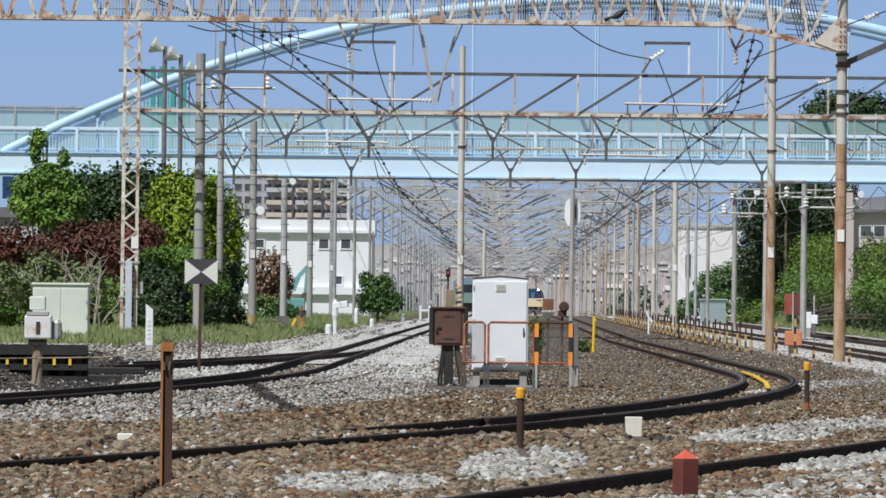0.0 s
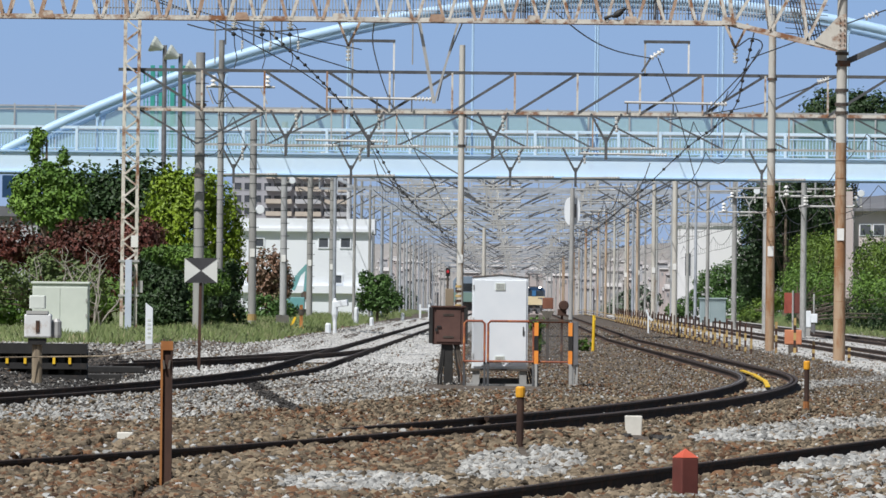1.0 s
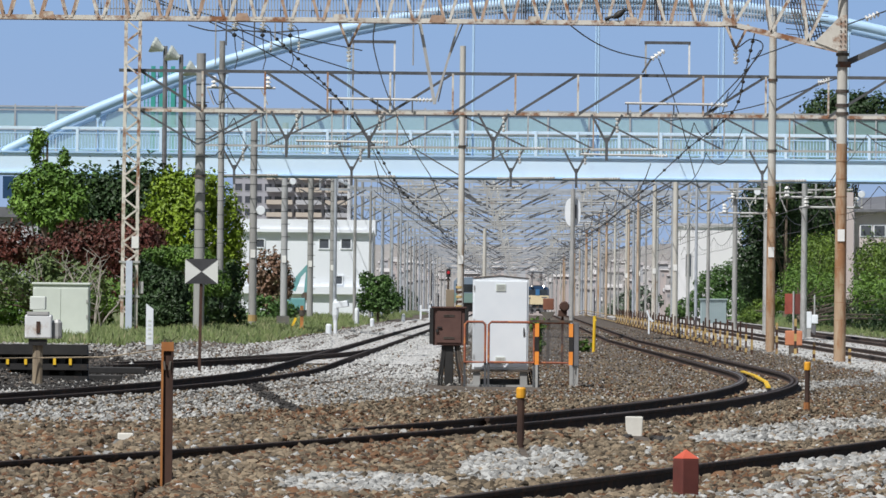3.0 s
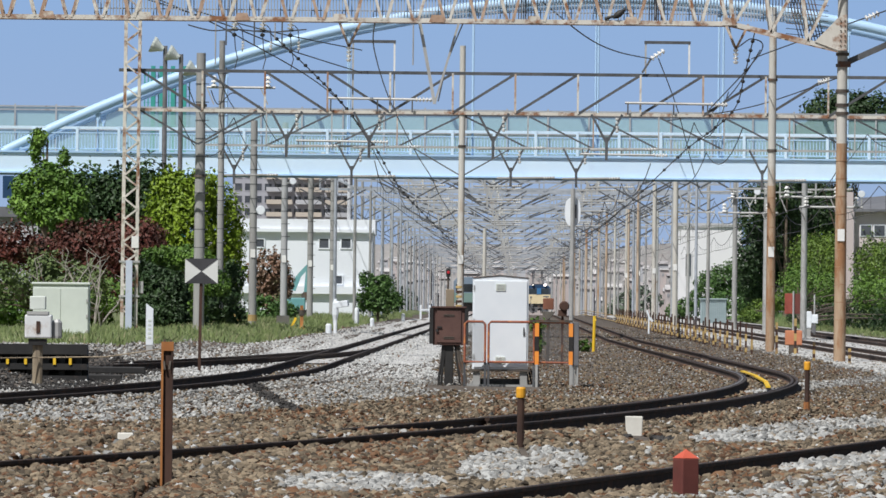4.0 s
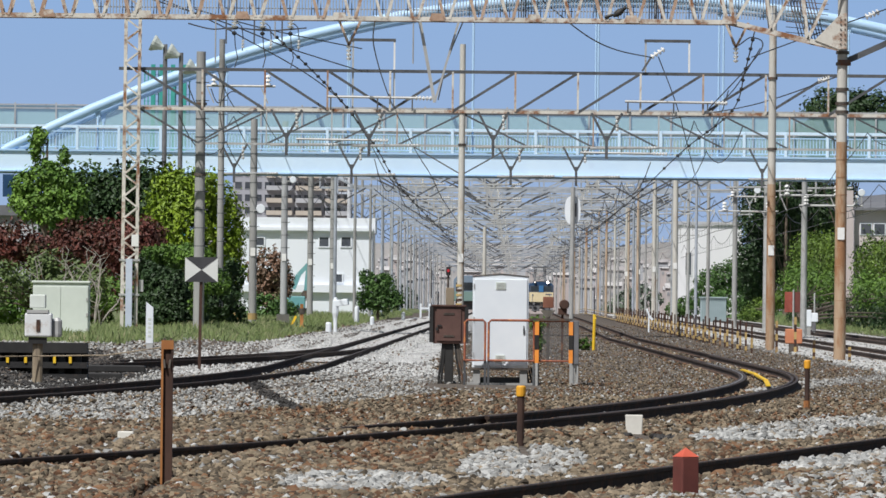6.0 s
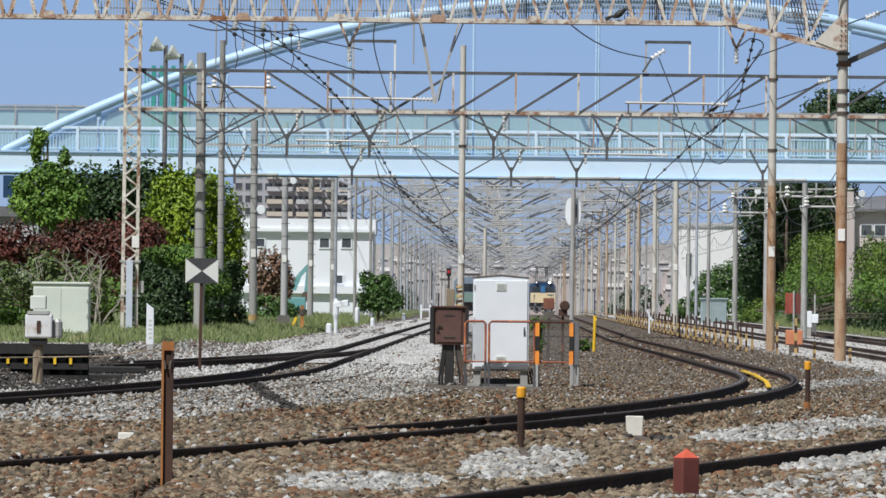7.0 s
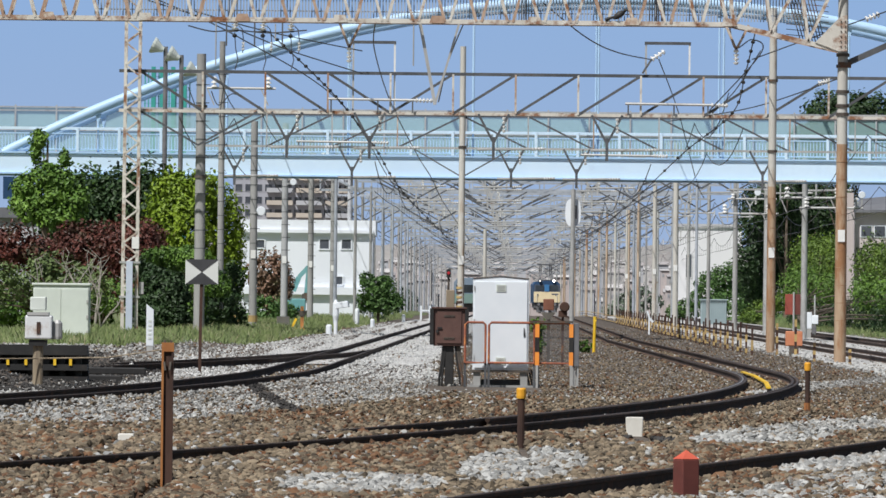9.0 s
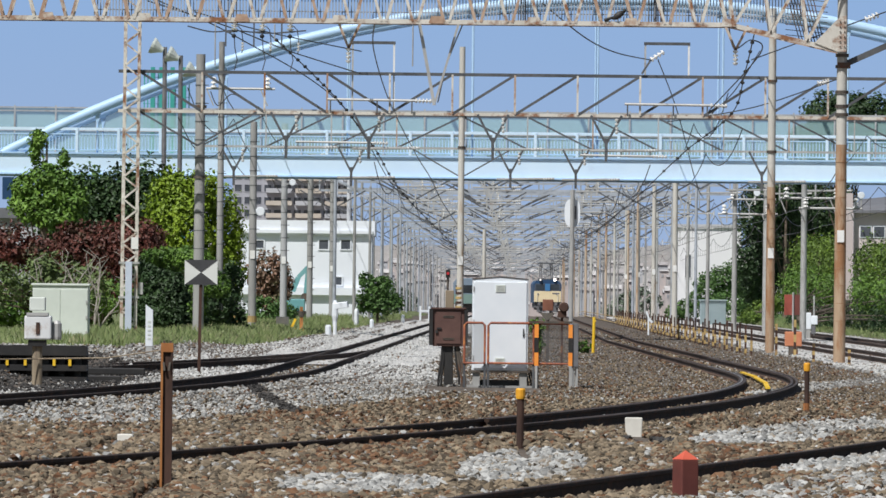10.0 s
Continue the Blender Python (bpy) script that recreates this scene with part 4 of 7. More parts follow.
beaded([(-7.6, 250, 9.52), (-6.9, 250, 9.36), (-6.2, 250, 9.4), (-5.2, 250, 9.33), (-4.1, 250, 9.42)], "thin dark cable linking the insulators", 0)
# thin cables on the near portals
for pts in ([(-7.538, 255, 10.106), (-5.83, 275, 10.156), (-2.828, 287, 9.894)],
            [(-8.477, 250, 10.262), (-6.623, 270, 9.811), (-3.734, 300, 8.461), (-2.299, 362, 6.523), (-1.732, 400, 6.249)],
            [(12.992, 250, 10.153), (11.519, 265, 9.848), (10.379, 287, 9.745)],
            [(12.471, 270, 8.661), (10.867, 300, 8.414), (8.922, 340, 8.72)],
            [(7.222, 287, 9.712), (8.82, 320, 8.626), (11.078, 372, 6.751), (12.267, 400, 6.395)],
            [(9.474, 255, 9.095), (9.816, 287, 8.687), (9.469, 300, 8.199)]):
    beaded(pts, "thin dark overhead cable between the portals", 0)


def make_strain(x0, z0, x1, z1, d, foot=None):
    """A porcelain string in line with a cable."""
    th = thing("strain_insulator", "white ribbed insulator string in a cable", "insulator", "strain insulators", (x0, d, z0))
    g = Geo()
    insulator(g, (x0, d, z0), (x1, d, z1), 0.1, 4)
    part("string", g, porcelain, th)
    if foot:
        g = Geo()
        g.bar((x0, d, z0), (foot[0], d, foot[1]), 0.07)
        part("strut", g, galv_dark, th)


make_strain(6.968, 9.7, 7.441, 10.01, 286.9, (6.672, 9.228))
make_strain(12.476, 9.978, 12.911, 10.152, 252.0)
make_strain(12.006, 8.601, 12.345, 8.675, 273.0)


# ---- the pale blue arch footbridge ----
def make_bridge():
    d, zb, zt = 366.0, 6.77, 7.62
    back_d = d + 6.0
    xl, xr = -26.0, 34.0
    xc, crown, half = 7.62, 14.5, 26.7
    th = thing("arch_footbridge", "pale blue steel arch footbridge with railings over the tracks", "footbridge", at=(xl, d, zb))
    for y in (d, back_d):
        g = Geo()
        g.sheet(0, y, [(xl, zb), (xr, zb), (xr, zt), (xl, zt)], 0.3)
        part("girder", g, bridge_white, th, bevel=0.02)
        g = Geo()
        g.box((xl + xr) / 2, y + 0.15, zt, xr - xl, 0.5, 0.07)
        g.box((xl + xr) / 2, y + 0.12, zb - 0.05, xr - xl, 0.52, 0.05)
        part("flange", g, bridge_blue, th)
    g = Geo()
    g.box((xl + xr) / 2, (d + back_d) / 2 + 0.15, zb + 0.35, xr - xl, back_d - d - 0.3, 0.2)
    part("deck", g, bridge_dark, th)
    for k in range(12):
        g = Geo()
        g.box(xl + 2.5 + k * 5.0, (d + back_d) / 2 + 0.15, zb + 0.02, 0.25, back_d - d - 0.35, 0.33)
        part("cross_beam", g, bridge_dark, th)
    for y in (d + 0.15, back_d + 0.15):
        g = Geo()
        g.tube([(xc + half * (2 * k / 40 - 1), y, zt + (crown - zt) * (1 - (2 * k / 40 - 1) ** 2)) for k in range(41)], 0.22, 14)
        part("arch_rib", g, bridge_blue, th, smooth=True)
        for k in range(-4, 5):
            x = xc + 5.4 * k - 1.0
            zz = zt + (crown - zt) * (1 - ((x - xc) / half) ** 2)
            g = Geo()
            g.tube([(x, y, zt), (x, y, zz)], 0.045, 8)
            part("hanger_rod", g, bridge_blue, th)
            g = Geo()
            g.sheet(x, y - 0.03, [(-0.14, zz - 0.2), (-0.05, zz - 0.55), (0.05, zz - 0.55), (0.14, zz - 0.2)], 0.06)
            part("hanger_plate", g, bridge_blue, th)
    for k in range(-4, 5):
        x = xc + 5.4 * k + 1.7
        if abs(k) < 4:
            zz = zt + (crown - zt) * (1 - ((x - xc) / half) ** 2)
            g = Geo()
            g.tube([(x, d + 0.15, zz), (x, back_d + 0.15, zz)], 0.1, 8)
            part("arch_brace", g, bridge_blue, th)
    posts = [0.342 + 1.8 * k for k in range(-13, 19)]
    for x in posts:
        if xl < x < xr:
            g = Geo()
            g.box(x, d - 0.04, zt + 0.07, 0.12, 0.1, 1.06)
            part("railing_post", g, bridge_white, th)
            g = Geo()
            g.box(x + 0.6, back_d + 0.1, zt + 0.07, 0.07, 0.07, 2.15)
            part("screen_post", g, galv, th)
    for z, h in ((zt + 1.02, 0.12), (zt + 0.84, 0.05), (zt + 0.16, 0.05)):
        g = Geo()
        g.box((xl + xr) / 2, d + 0.04, z, xr - xl, 0.1, h)
        part("handrail", g, bridge_white if h > 0.1 else bridge_blue, th)
    g = Geo()
    g.box(0, 0, 0, 0.035, 0.03, 0.66)
    me = g.mesh("baluster", bridge_blue)
    for k in range(290):
        o = new("baluster", me)
        o.parent = th
        o.matrix_parent_inverse = Matrix.Translation(-th.location)
        o.location = (-19.665 + k * 0.138, d + 0.05, zt + 0.18)
    for z in (zt + 1.1, zt + 2.1, zt + 1.95):
        g = Geo()
        g.box((xl + xr) / 2, back_d + 0.1, z, xr - xl, 0.06, 0.06)
        part("screen_rail", g, galv, th)
    g = Geo()
    g.box((xl + xr) / 2, back_d + 0.16, zt + 0.2, xr - xl, 0.02, 1.9)
    part("screen_panel", g, screen_mat, th, "greenish translucent wind screen")
    return th


screen_mat = bpy.data.materials.new("translucent_screen")
screen_mat.use_nodes = True
_n = screen_mat.node_tree
_p = _n.nodes["Principled BSDF"]
_p.inputs["Base Color"].default_value, _p.inputs["Roughness"].default_value = (0.38, 0.57, 0.55, 1), 0.5
_t, _m = _n.nodes.new("ShaderNodeBsdfTransparent"), _n.nodes.new("ShaderNodeMixShader")
_m.inputs[0].default_value = 0.42
_n.links.new(_t.outputs[0], _m.inputs[1]), _n.links.new(_p.outputs[0], _m.inputs[2])
_n.links.new(_m.outputs[0], _n.nodes["Material Output"].inputs[0])
make_bridge()


# ---- things beside the tracks ----
def make_relay_cabinet():
    d, x = 166.74, 1.141
    z0, z1 = 0.167, 1.979
    w, t, gz = 1.1, 0.6, ground_z(0, 166) - 0.05
    th = thing("relay_cabinet", "tall white steel relay cabinet on a concrete stand", "relay cabinet", at=(x, d, gz))
    g = Geo()
    g.sheet(x, d, [(-w / 2, z0), (w / 2, z0), (w / 2, z1 - 0.02), (0, z1 + 0.03), (-w / 2, z1 - 0.02)], t)
    part("body", g, white_paint, th, bevel=0.012)
    g = Geo()
    g.sheet(x, d - 0.016, [(-w / 2 - 0.008, z1 - 0.018), (0, z1 + 0.032), (w / 2 + 0.008, z1 - 0.018), (w / 2 + 0.008, z1 - 0.004), (0, z1 + 0.046), (-w / 2 - 0.008, z1 - 0.004)], t + 0.03)
    part("roof", g, dark_steel, th, "thin dark roof lip")
    g = Geo()
    g.box(x, d - 0.012, z0 + 0.04, w - 0.06, 0.024, z1 - z0 - 0.11)
    door = part("door", g, white_paint, th, bevel=0.008)
    g = Geo()
    g.box(x + 0.46, d - 0.03, z0 + 0.66, 0.022, 0.02, 0.17)
    g.tube([(x + 0.46, d - 0.05, z0 + 0.78), (x + 0.46, d - 0.05, z0 + 0.7)], 0.014, 8)
    part("door_handle", g, galv_dark, door)
    for hz in (0.2, 0.9, 1.55):
        g = Geo()
        g.tube([(x - w * 0.475, d - 0.03, z0 + hz), (x - w * 0.475, d - 0.03, z0 + hz + 0.1)], 0.014, 8)
        part("hinge", g, galv, door)
    for dz in (1.712, 0.278):
        g = Geo()
        g.box(x, d - 0.03, dz, 0.19, 0.02, 0.14)
        v = part("vent_hood", g, cream_paint, door)
        g = Geo()
        for k in range(4):
            g.box(x, d - 0.043, dz + 0.025 + 0.028 * k, 0.15, 0.006, 0.01)
        part("louvre", g, galv, v)
    g = Geo()
    g.box(x, d + t / 2, z0 - 0.04, w + 0.1, t + 0.1, 0.04)
    part("base_plate", g, dark_steel, th)
    for s in (-1, 1):
        g = Geo()
        g.box(x + s * w * 0.42, d + t / 2, gz, 0.14, t, z0 - 0.04 - gz)
        part("stand_leg", g, concrete, th)
    # dark panel put between the legs to paint the shade under the cabinet
    g = Geo()
    g.box(x, d + t * 0.8, gz, w * 0.72, 0.1, 0.2)
    part("gap_panel", g, loco_grey, th)
    g = Geo()
    g.box(x, d + t / 2, gz, w + 0.2, t + 0.2, 0.09)
    part("plinth", g, concrete, th)
    for k in range(5):
        g = Geo()
        a = x + w * 0.42 + 0.05 * k
        g.tube([(a, d + 0.2, z0), (a + 0.03, d + 0.15, z0 - 0.12), (a + 0.05 + 0.02 * k, d + 0.1, gz)], 0.018, 6)
        part("cable", g, black_paint, th)


def make_switch_box():
    d = 167.836
    x, z0, z1 = 0.128, 0.628, 1.366
    w = 0.627
    gz = ground_z(0, 166) - 0.08
    th = thing("switch_box", "dark brown steel switch box on a black post", "switch box", at=(x, d, gz))
    g = Geo()
    g.box(x, d + 0.16, z0, w, 0.32, z1 - z0)
    body = part("body", g, brown_paint, th, bevel=0.012)
    g = Geo()
    g.box(x, d + 0.15, z1, w + 0.06, 0.42, 0.03)
    part("lid", g, brown_paint, th)
    g = Geo()
    g.box(x, d - 0.012, z0 + 0.05, w * 0.78, 0.025, (z1 - z0) * 0.86)
    door = part("door", g, brown_paint, th, bevel=0.006)
    g = Geo()
    for zz in (0.13, 0.155, 0.57, 0.595):
        g.box(x, d - 0.03, z0 + zz, w * 0.34, 0.014, 0.012)
    part("louvre", g, dark_steel, door)
    g = Geo()
    g.box(x - w * 0.38, d - 0.04, z0 + 0.26, 0.05, 0.04, 0.06)
    g.box(x - w * 0.30, d - 0.045, z0 + 0.34, 0.09, 0.02, 0.03)
    part("latch", g, black_paint, door)
    for s in (-1, 1):
        g = Geo()
        g.box(x + s * (w / 2 + 0.035), d + 0.1, z0 + 0.02, 0.075, 0.3, z1 - z0 - 0.02)
        part("side_flange", g, black_paint, th)
    g = Geo()
    g.box(x + 0.0, d + 0.16, gz, 0.17, 0.16, z0 - gz)
    part("post", g, black_paint, th)
    for k, o in enumerate((-0.14, -0.1, 0.16, 0.2, 0.25)):
        g = Geo()
        g.tube([(x + o * 0.8, d + 0.1, z0), (x + o, d + 0.08, z0 - 0.3), (x + o * 1.35, d + 0.05, gz + 0.25), (x + o * 1.4, d + 0.05, gz)], 0.026, 7)
        part("conduit", g, black_paint if k < 3 else dark_steel, th)
    # stub of a wooden post behind the lid
    st = thing("wooden_stub", "grey-brown weathered wooden stub post", "post", at=(x, d + 0.6, gz))
    g = Geo()
    g.box(0.145, d + 0.6, gz, 0.168, 0.17, 1.736 - gz)
    part("post", g, wood, st, bevel=0.012)


def make_barrier():
    """Orange tube barriers with wire mesh around the cabinet."""
    d = 166.74 - 0.55
    gz = ground_z(0, 166) - 0.06
    zt, zb = 1.105, 0.315
    spans = ((0.441, 0.841, barrier_rust, True), (0.908, 1.797, barrier_rust, False), (1.875, 2.519, barrier_rust, True))
    for a, b, m, mesh in spans:
        th = thing("barrier_panel", "orange tubular barrier panel with wire mesh" if mesh else "rusty orange tubular barrier panel", "barrier", "barriers round the cabinet", (a, d, gz))
        r = 0.024
        g = Geo()
        g.tube([(a, d, zb), (a, d, zt - 0.05), (a + 0.05, d, zt), (b - 0.05, d, zt), (b, d, zt - 0.05), (b, d, zb), (a, d, zb)], r, 8)
        part("frame", g, m, th, smooth=True)
        if mesh:
            g = Geo()
            n = int((b - a + zt - zb) / 0.055)
            for k in range(1, n):
                for s in (0, 1):
                    p = a + 0.055 * k
                    x0, z0 = (p, zb) if p <= b else (b, zb + p - b)
                    x1, z1 = (a, zb + p - a) if p - a <= zt - zb else (p - (zt - zb), zt)
                    if s:
                        x0, x1 = a + b - x0, a + b - x1
                    g.bar((x0, d + 0.004 * s, z0), (x1, d + 0.004 * s, z1), 0.007, 0.007)
            part("wire_mesh", g, galv_dark, th)
        for x in (a, b):
            g = Geo()
            g.box(x, d + 0.03, gz, 0.045, 0.045, zb + 0.06 - gz)
            part("post", g, galv_dark, th)
    for x, lab in ((1.853, "a"), (2.519, "b")):
        th = thing("striped_post", "black and orange striped barrier post", "post", "barriers round the cabinet", (x, d - 0.05, gz))
        z = gz
        for k, (h, m) in enumerate(((zb - 0.04 - gz, galv), (0.26, orange_paint), (zt - zb - 0.5, black_paint), (0.26, orange_paint))):
            g = Geo()
            g.box(x, d - 0.06, z, 0.08 if k else 0.045, 0.05, h)
            part("stripe" if k else "foot", g, m, th)
            z += h
    for x0, x1 in ((1.705, 2.55),):
        th = thing("top_rail", "dark steel rail along the barrier top", "rail", at=(x0, d, zt))
        g = Geo()
        g.box((x0 + x1) / 2, d - 0.06, zt + 0.0, x1 - x0, 0.06, 0.045)
        part("bar", g, dark_steel, th)
    # folded panels leaning edge-on at the end
    th = thing("barrier_panel", "dark grey barrier panel seen edge-on", "barrier", "barriers round the cabinet", (2.62, d, gz))
    g = Geo()
    g.box(2.62, d + 0.9, zb - 0.06, 0.11, 1.9, zt - zb + 0.06)
    part("panel", g, loco_grey, th, bevel=0.01)
    for yy in (0.0, 1.8):
        for s in (-0.035, 0.035):
            g = Geo()
            g.box(2.62 + s, d + yy, gz, 0.03, 0.05, zb - gz)
            part("leg", g, galv, th)


def make_marker_post(name, label, px, d, w, z1, body, cap, caph, material2=None, round_=False, z0=None):
    gz = (ground_z(px, d) if z0 is None else z0) - 0.15
    th = thing(name, label, "marker post", "marker posts", (px, d, gz))
    g = Geo()
    if round_:
        g.lathe(px, d, [(w / 2, 0), (w / 2, z1 - caph - gz)], 10, z0=gz)
    else:
        # worn H-section steel
        g.box(px - w * 0.42, d, gz, w * 0.16, w, z1 - caph - gz)
        g.box(px + w * 0.42, d, gz, w * 0.16, w, z1 - caph - gz)
        g.box(px, d - w * 0.2, gz, w * 0.7, w * 0.2, z1 - caph - gz)
    part("post", g, body, th)
    # left edge only: sunlight on the rusty flange put into an orange strip
    if material2:
        g = Geo()
        g.box(px - w * 0.44, d - w * 0.53, gz, w * 0.2, 0.012, z1 - caph - gz)
        part("lit_flange_edge", g, material2, th, "rust-orange edge coloured as sunlit")
    g = Geo()
    if round_:
        g.lathe(px, d, [(w * 0.62, 0), (w * 0.66, caph * 0.2), (w * 0.66, caph * 0.85), (w * 0.5, caph)], 12, z0=z1 - caph)
    else:
        g.box(px, d, z1 - caph, w * 1.08, w * 1.1, caph)
    part("cap", g, cap, th)
    return th


make_relay_cabinet()
make_switch_box()
make_barrier()
p = make_marker_post("rail_post", "rusty steel rail upright with orange edges", -2.527, 78.015, 0.104, 1.152, rust_steel, rust_orange, 0.083, rust_orange)
g = Geo()
for s in (-1, 1):
    g.box(-2.527 + s * 0.03, 78.015, 1.152, 0.02, 0.06, 0.022)
    g.tube([(-2.527 + s * 0.03, 78.015 - 0.06, 0.975), (-2.527 + s * 0.02, 78.015 - 0.07, 0.897)], 0.012, 6)
part("bolt", g, dark_steel, p)
make_marker_post("cable_marker", "brown post with a bright orange cap in ballast", 0.912, 97.633, 0.085, 0.561, rust_steel, cap_orange, 0.124, None, True)
m3 = make_marker_post("cable_marker", "rust-streaked post with a yellow cap beside the curve", 5.643, 130.916, 0.079, 0.647, rust_steel, cap_orange, 0.131, None, True)
g = Geo()
g.lathe(5.638, 130.916, [(0.05, 0), (0.05, 0.22)], 10, z0=-0.2)
part("collar", g, rust_orange, m3)


def make_red_post():
    x, d, w = 1.935, 67.0, 0.178
    z1 = 0.338
    gz = -0.35
    th = thing("boundary_post", "square brick-red concrete post with a pointed cap", "post", at=(x, d, gz))
    g = Geo()
    a = 0.5
    c = [(math.cos(q + a) * w * 0.62, math.sin(q + a) * w * 0.62) for q in (-2.356, -0.785, 0.785, 2.356)]
    g.add([(x + i, d + j, gz) for i, j in c] + [(x + i, d + j, z1) for i, j in c], [(0, 1, 5, 4), (1, 2, 6, 5), (2, 3, 7, 6), (3, 0, 4, 7), (3, 2, 1, 0), (4, 5, 6, 7)])
    part("shaft", g, red_brown, th, bevel=0.012)
    g = Geo()
    g.add([(x + i, d + j, z1) for i, j in c] + [(x, d, 0.41)], [(0, 1, 4), (1, 2, 4), (2, 3, 4), (3, 0, 4), (3, 2, 1, 0)])
    part("cap", g, red_cap, th, "brighter red pyramid cap")


make_red_post()


def make_block(x0, x1, d, z1, label, taper=0.1):
    w, gz = x1 - x0, ground_z(x0, d) - 0.12
    g = Geo()
    x = (x0 + x1) / 2
    b, t = w / 2 * (1 - taper), w / 2
    g.add([(x + i * s, d + j * s, z) for z, s in ((gz, b), (z1, t)) for i, j in ((-1, -1), (1, -1), (1, 1), (-1, 1))],
          [(3, 2, 1, 0), (4, 5, 6, 7), (0, 1, 5, 4), (1, 2, 6, 5), (2, 3, 7, 6), (3, 0, 4, 7)])
    ob = part("concrete_marker", g, block_white, bevel=0.012)
    tagged(ob, label, "marker block", "concrete marker blocks")


make_block(-3.804, -3.618, 99.676, -0.047, "small whitewashed concrete block in brown ballast", 0.0)
make_block(2.357, 2.581, 108.673, 0.083, "tapered cream concrete marker standing in ballast", 0.12)


def make_stake(x, d, z1, w, label, material):
    th = thing("stake", label, "stake", "stakes", (x, d, -0.2))
    g = Geo()
    g.tube([(x - 0.02, d, -0.3), (x, d, z1 * 0.5), (x + 0.01, d, z1)], w / 2, 8)
    part("rod", g, material, th)
    g = Geo()
    g.bar((x, d, z1 - 0.05), (x + 0.05, d - 0.03, z1 - 0.16), 0.05)
    part("hook", g, material, th)


def make_left_corner():
    # wooden post with a sensor box, rope to an added stake behind the rust post
    d = 160.232
    x = -7.647
    gz = ground_z(x, d) - 0.1
    th = thing("wooden_post", "short weathered wooden post with a dark band", "post", at=(x, d, gz))
    g = Geo()
    g.lathe(x, d, [(0.1, 0), (0.095, 0.676 - gz)], 12, z0=gz)
    part("post", g, wood, th)
    g = Geo()
    g.box(x, d, 0.59, 0.34, 0.3, 0.12)
    part("bracket", g, black_paint, th)
    bx = thing("sensor_box", "weathered white equipment box with a smaller box on top", "equipment box", at=(x, d, 0.719))
    g = Geo()
    g.box(-7.632, d, 0.719, 0.513, 0.4, 0.449)
    part("case", g, weathered_white, bx, bevel=0.03)
    g = Geo()
    g.box(-7.648, d, 1.263, 0.299, 0.3, 0.256)
    part("upper_case", g, cream_paint, bx, bevel=0.02)
    g = Geo()
    g.box(-7.646, d, 1.167, 0.406, 0.42, 0.06)
    part("lid", g, galv, bx)
    g = Geo()
    g.box(-7.632, d - 0.21, 0.825, 0.07, 0.02, 0.22)
    part("plate", g, rust_steel, bx, "dark rusty plate")
    g = Geo()
    g.lathe(-7.29, d, [(0.09, 0), (0.1, 0.05), (0.1, 0.3), (0.05, 0.36)], 10, z0=0.722)
    part("side_canister", g, galv, bx)
    make_wire([(-9.5, d - 2, 0.316), (x, d - 0.15, 0.355), (-6.34, d - 0.15, 0.385), (-5.142, d - 0.15, 0.566)],
              0.014, "thin rope strung between the posts", "ropes", wood)
    # stake added out of the camera's sight, behind the rust post, to end the rope
    make_stake(-5.139, d, 0.609, 0.06, "thin added stake, unseen behind the rail post, ending the rope", rust_steel)
    # black timber crossing panel with yellow reflectors
    d = 167.0
    th = thing("track_trolley", "low black steel frame with yellow reflectors beside the track", "trolley", at=(-7.924, d, -0.2))
    g = Geo()
    x0, x1 = -9.5, -6.982
    for z, h in ((0.37, 0.2), (0.07, 0.12), (-0.186, 0.14)):
        q = Geo()
        q.box((x0 + x1) / 2, d, z, x1 - x0, 0.5, h)
        part("beam", q, black_paint, th)
    q = Geo()
    q.box((x0 + x1) / 2, d + 0.4, -0.25, x1 - x0, 0.1, 0.459 + 0.25)
    part("back_board", q, black_paint, th)
    for k in range(8):
        q = Geo()
        q.box(x0 + (x1 - x0) * (k + 0.4) / 8, d + 0.1, -0.25, 0.12, 0.3, 0.37 + 0.25)
        part("strut", q, black_paint, th)
    for xx in (-8.548, -8.193, -7.625, -7.314):
        q = Geo()
        q.box(xx, d - 0.27, 0.17, 0.055, 0.02, 0.13)
        part("reflector", q, yellow_paint, th, "yellow reflector")
    q = Geo()
    q.box(-8.569, d - 0.27, -0.082, 0.16, 0.02, 0.12)
    part("lamp_plate", q, rust_orange, th)
    for k, (xa, xb, dd, zt) in enumerate(((-9.8, -6.0, 171.5, 0.10), (-9.8, -6.4, 169.6, -0.04))):
        q = Geo()
        q.box((xa + xb) / 2, dd, zt - 0.14, xb - xa, 0.2, 0.14)
        tagged(part("timber", q, black_paint, bevel=0.02), "tarred black timber lying beside the siding", "timber", "tarred timbers")
    # white gradient board
    d = 220.526
    th = thing("distance_post", "white slant-topped trackside post with grey bars", "marker post", "marker posts", (-7.62, d, -0.2))
    x, w = -7.62, 0.191
    g = Geo()
    g.sheet(x, d, [(-w / 2, 0.241), (w / 2, 0.241), (w / 2, 1.182), (-w / 2, 1.329)], 0.12)
    part("board", g, white_paint, th, bevel=0.008)
    g = Geo()
    g.box(x, d + 0.06, -0.3, w * 0.85, 0.1, 0.241 + 0.3)
    part("foot", g, galv, th)
    g = Geo()
    for k in range(5):
        g.box(x, d - 0.006, 0.417 + 0.11 * k, w * 0.4, 0.01, 0.05)
    part("bar", g, cream_paint, th)
    # hourglass signal board
    d = 192.752
    x, z = -5.494, 2.108
    hw, hh = 0.373, 0.283
    th = thing("track_sign", "square signal board, black and white triangles, on a thin post", "sign", at=(x, d, 0))
    g = Geo()
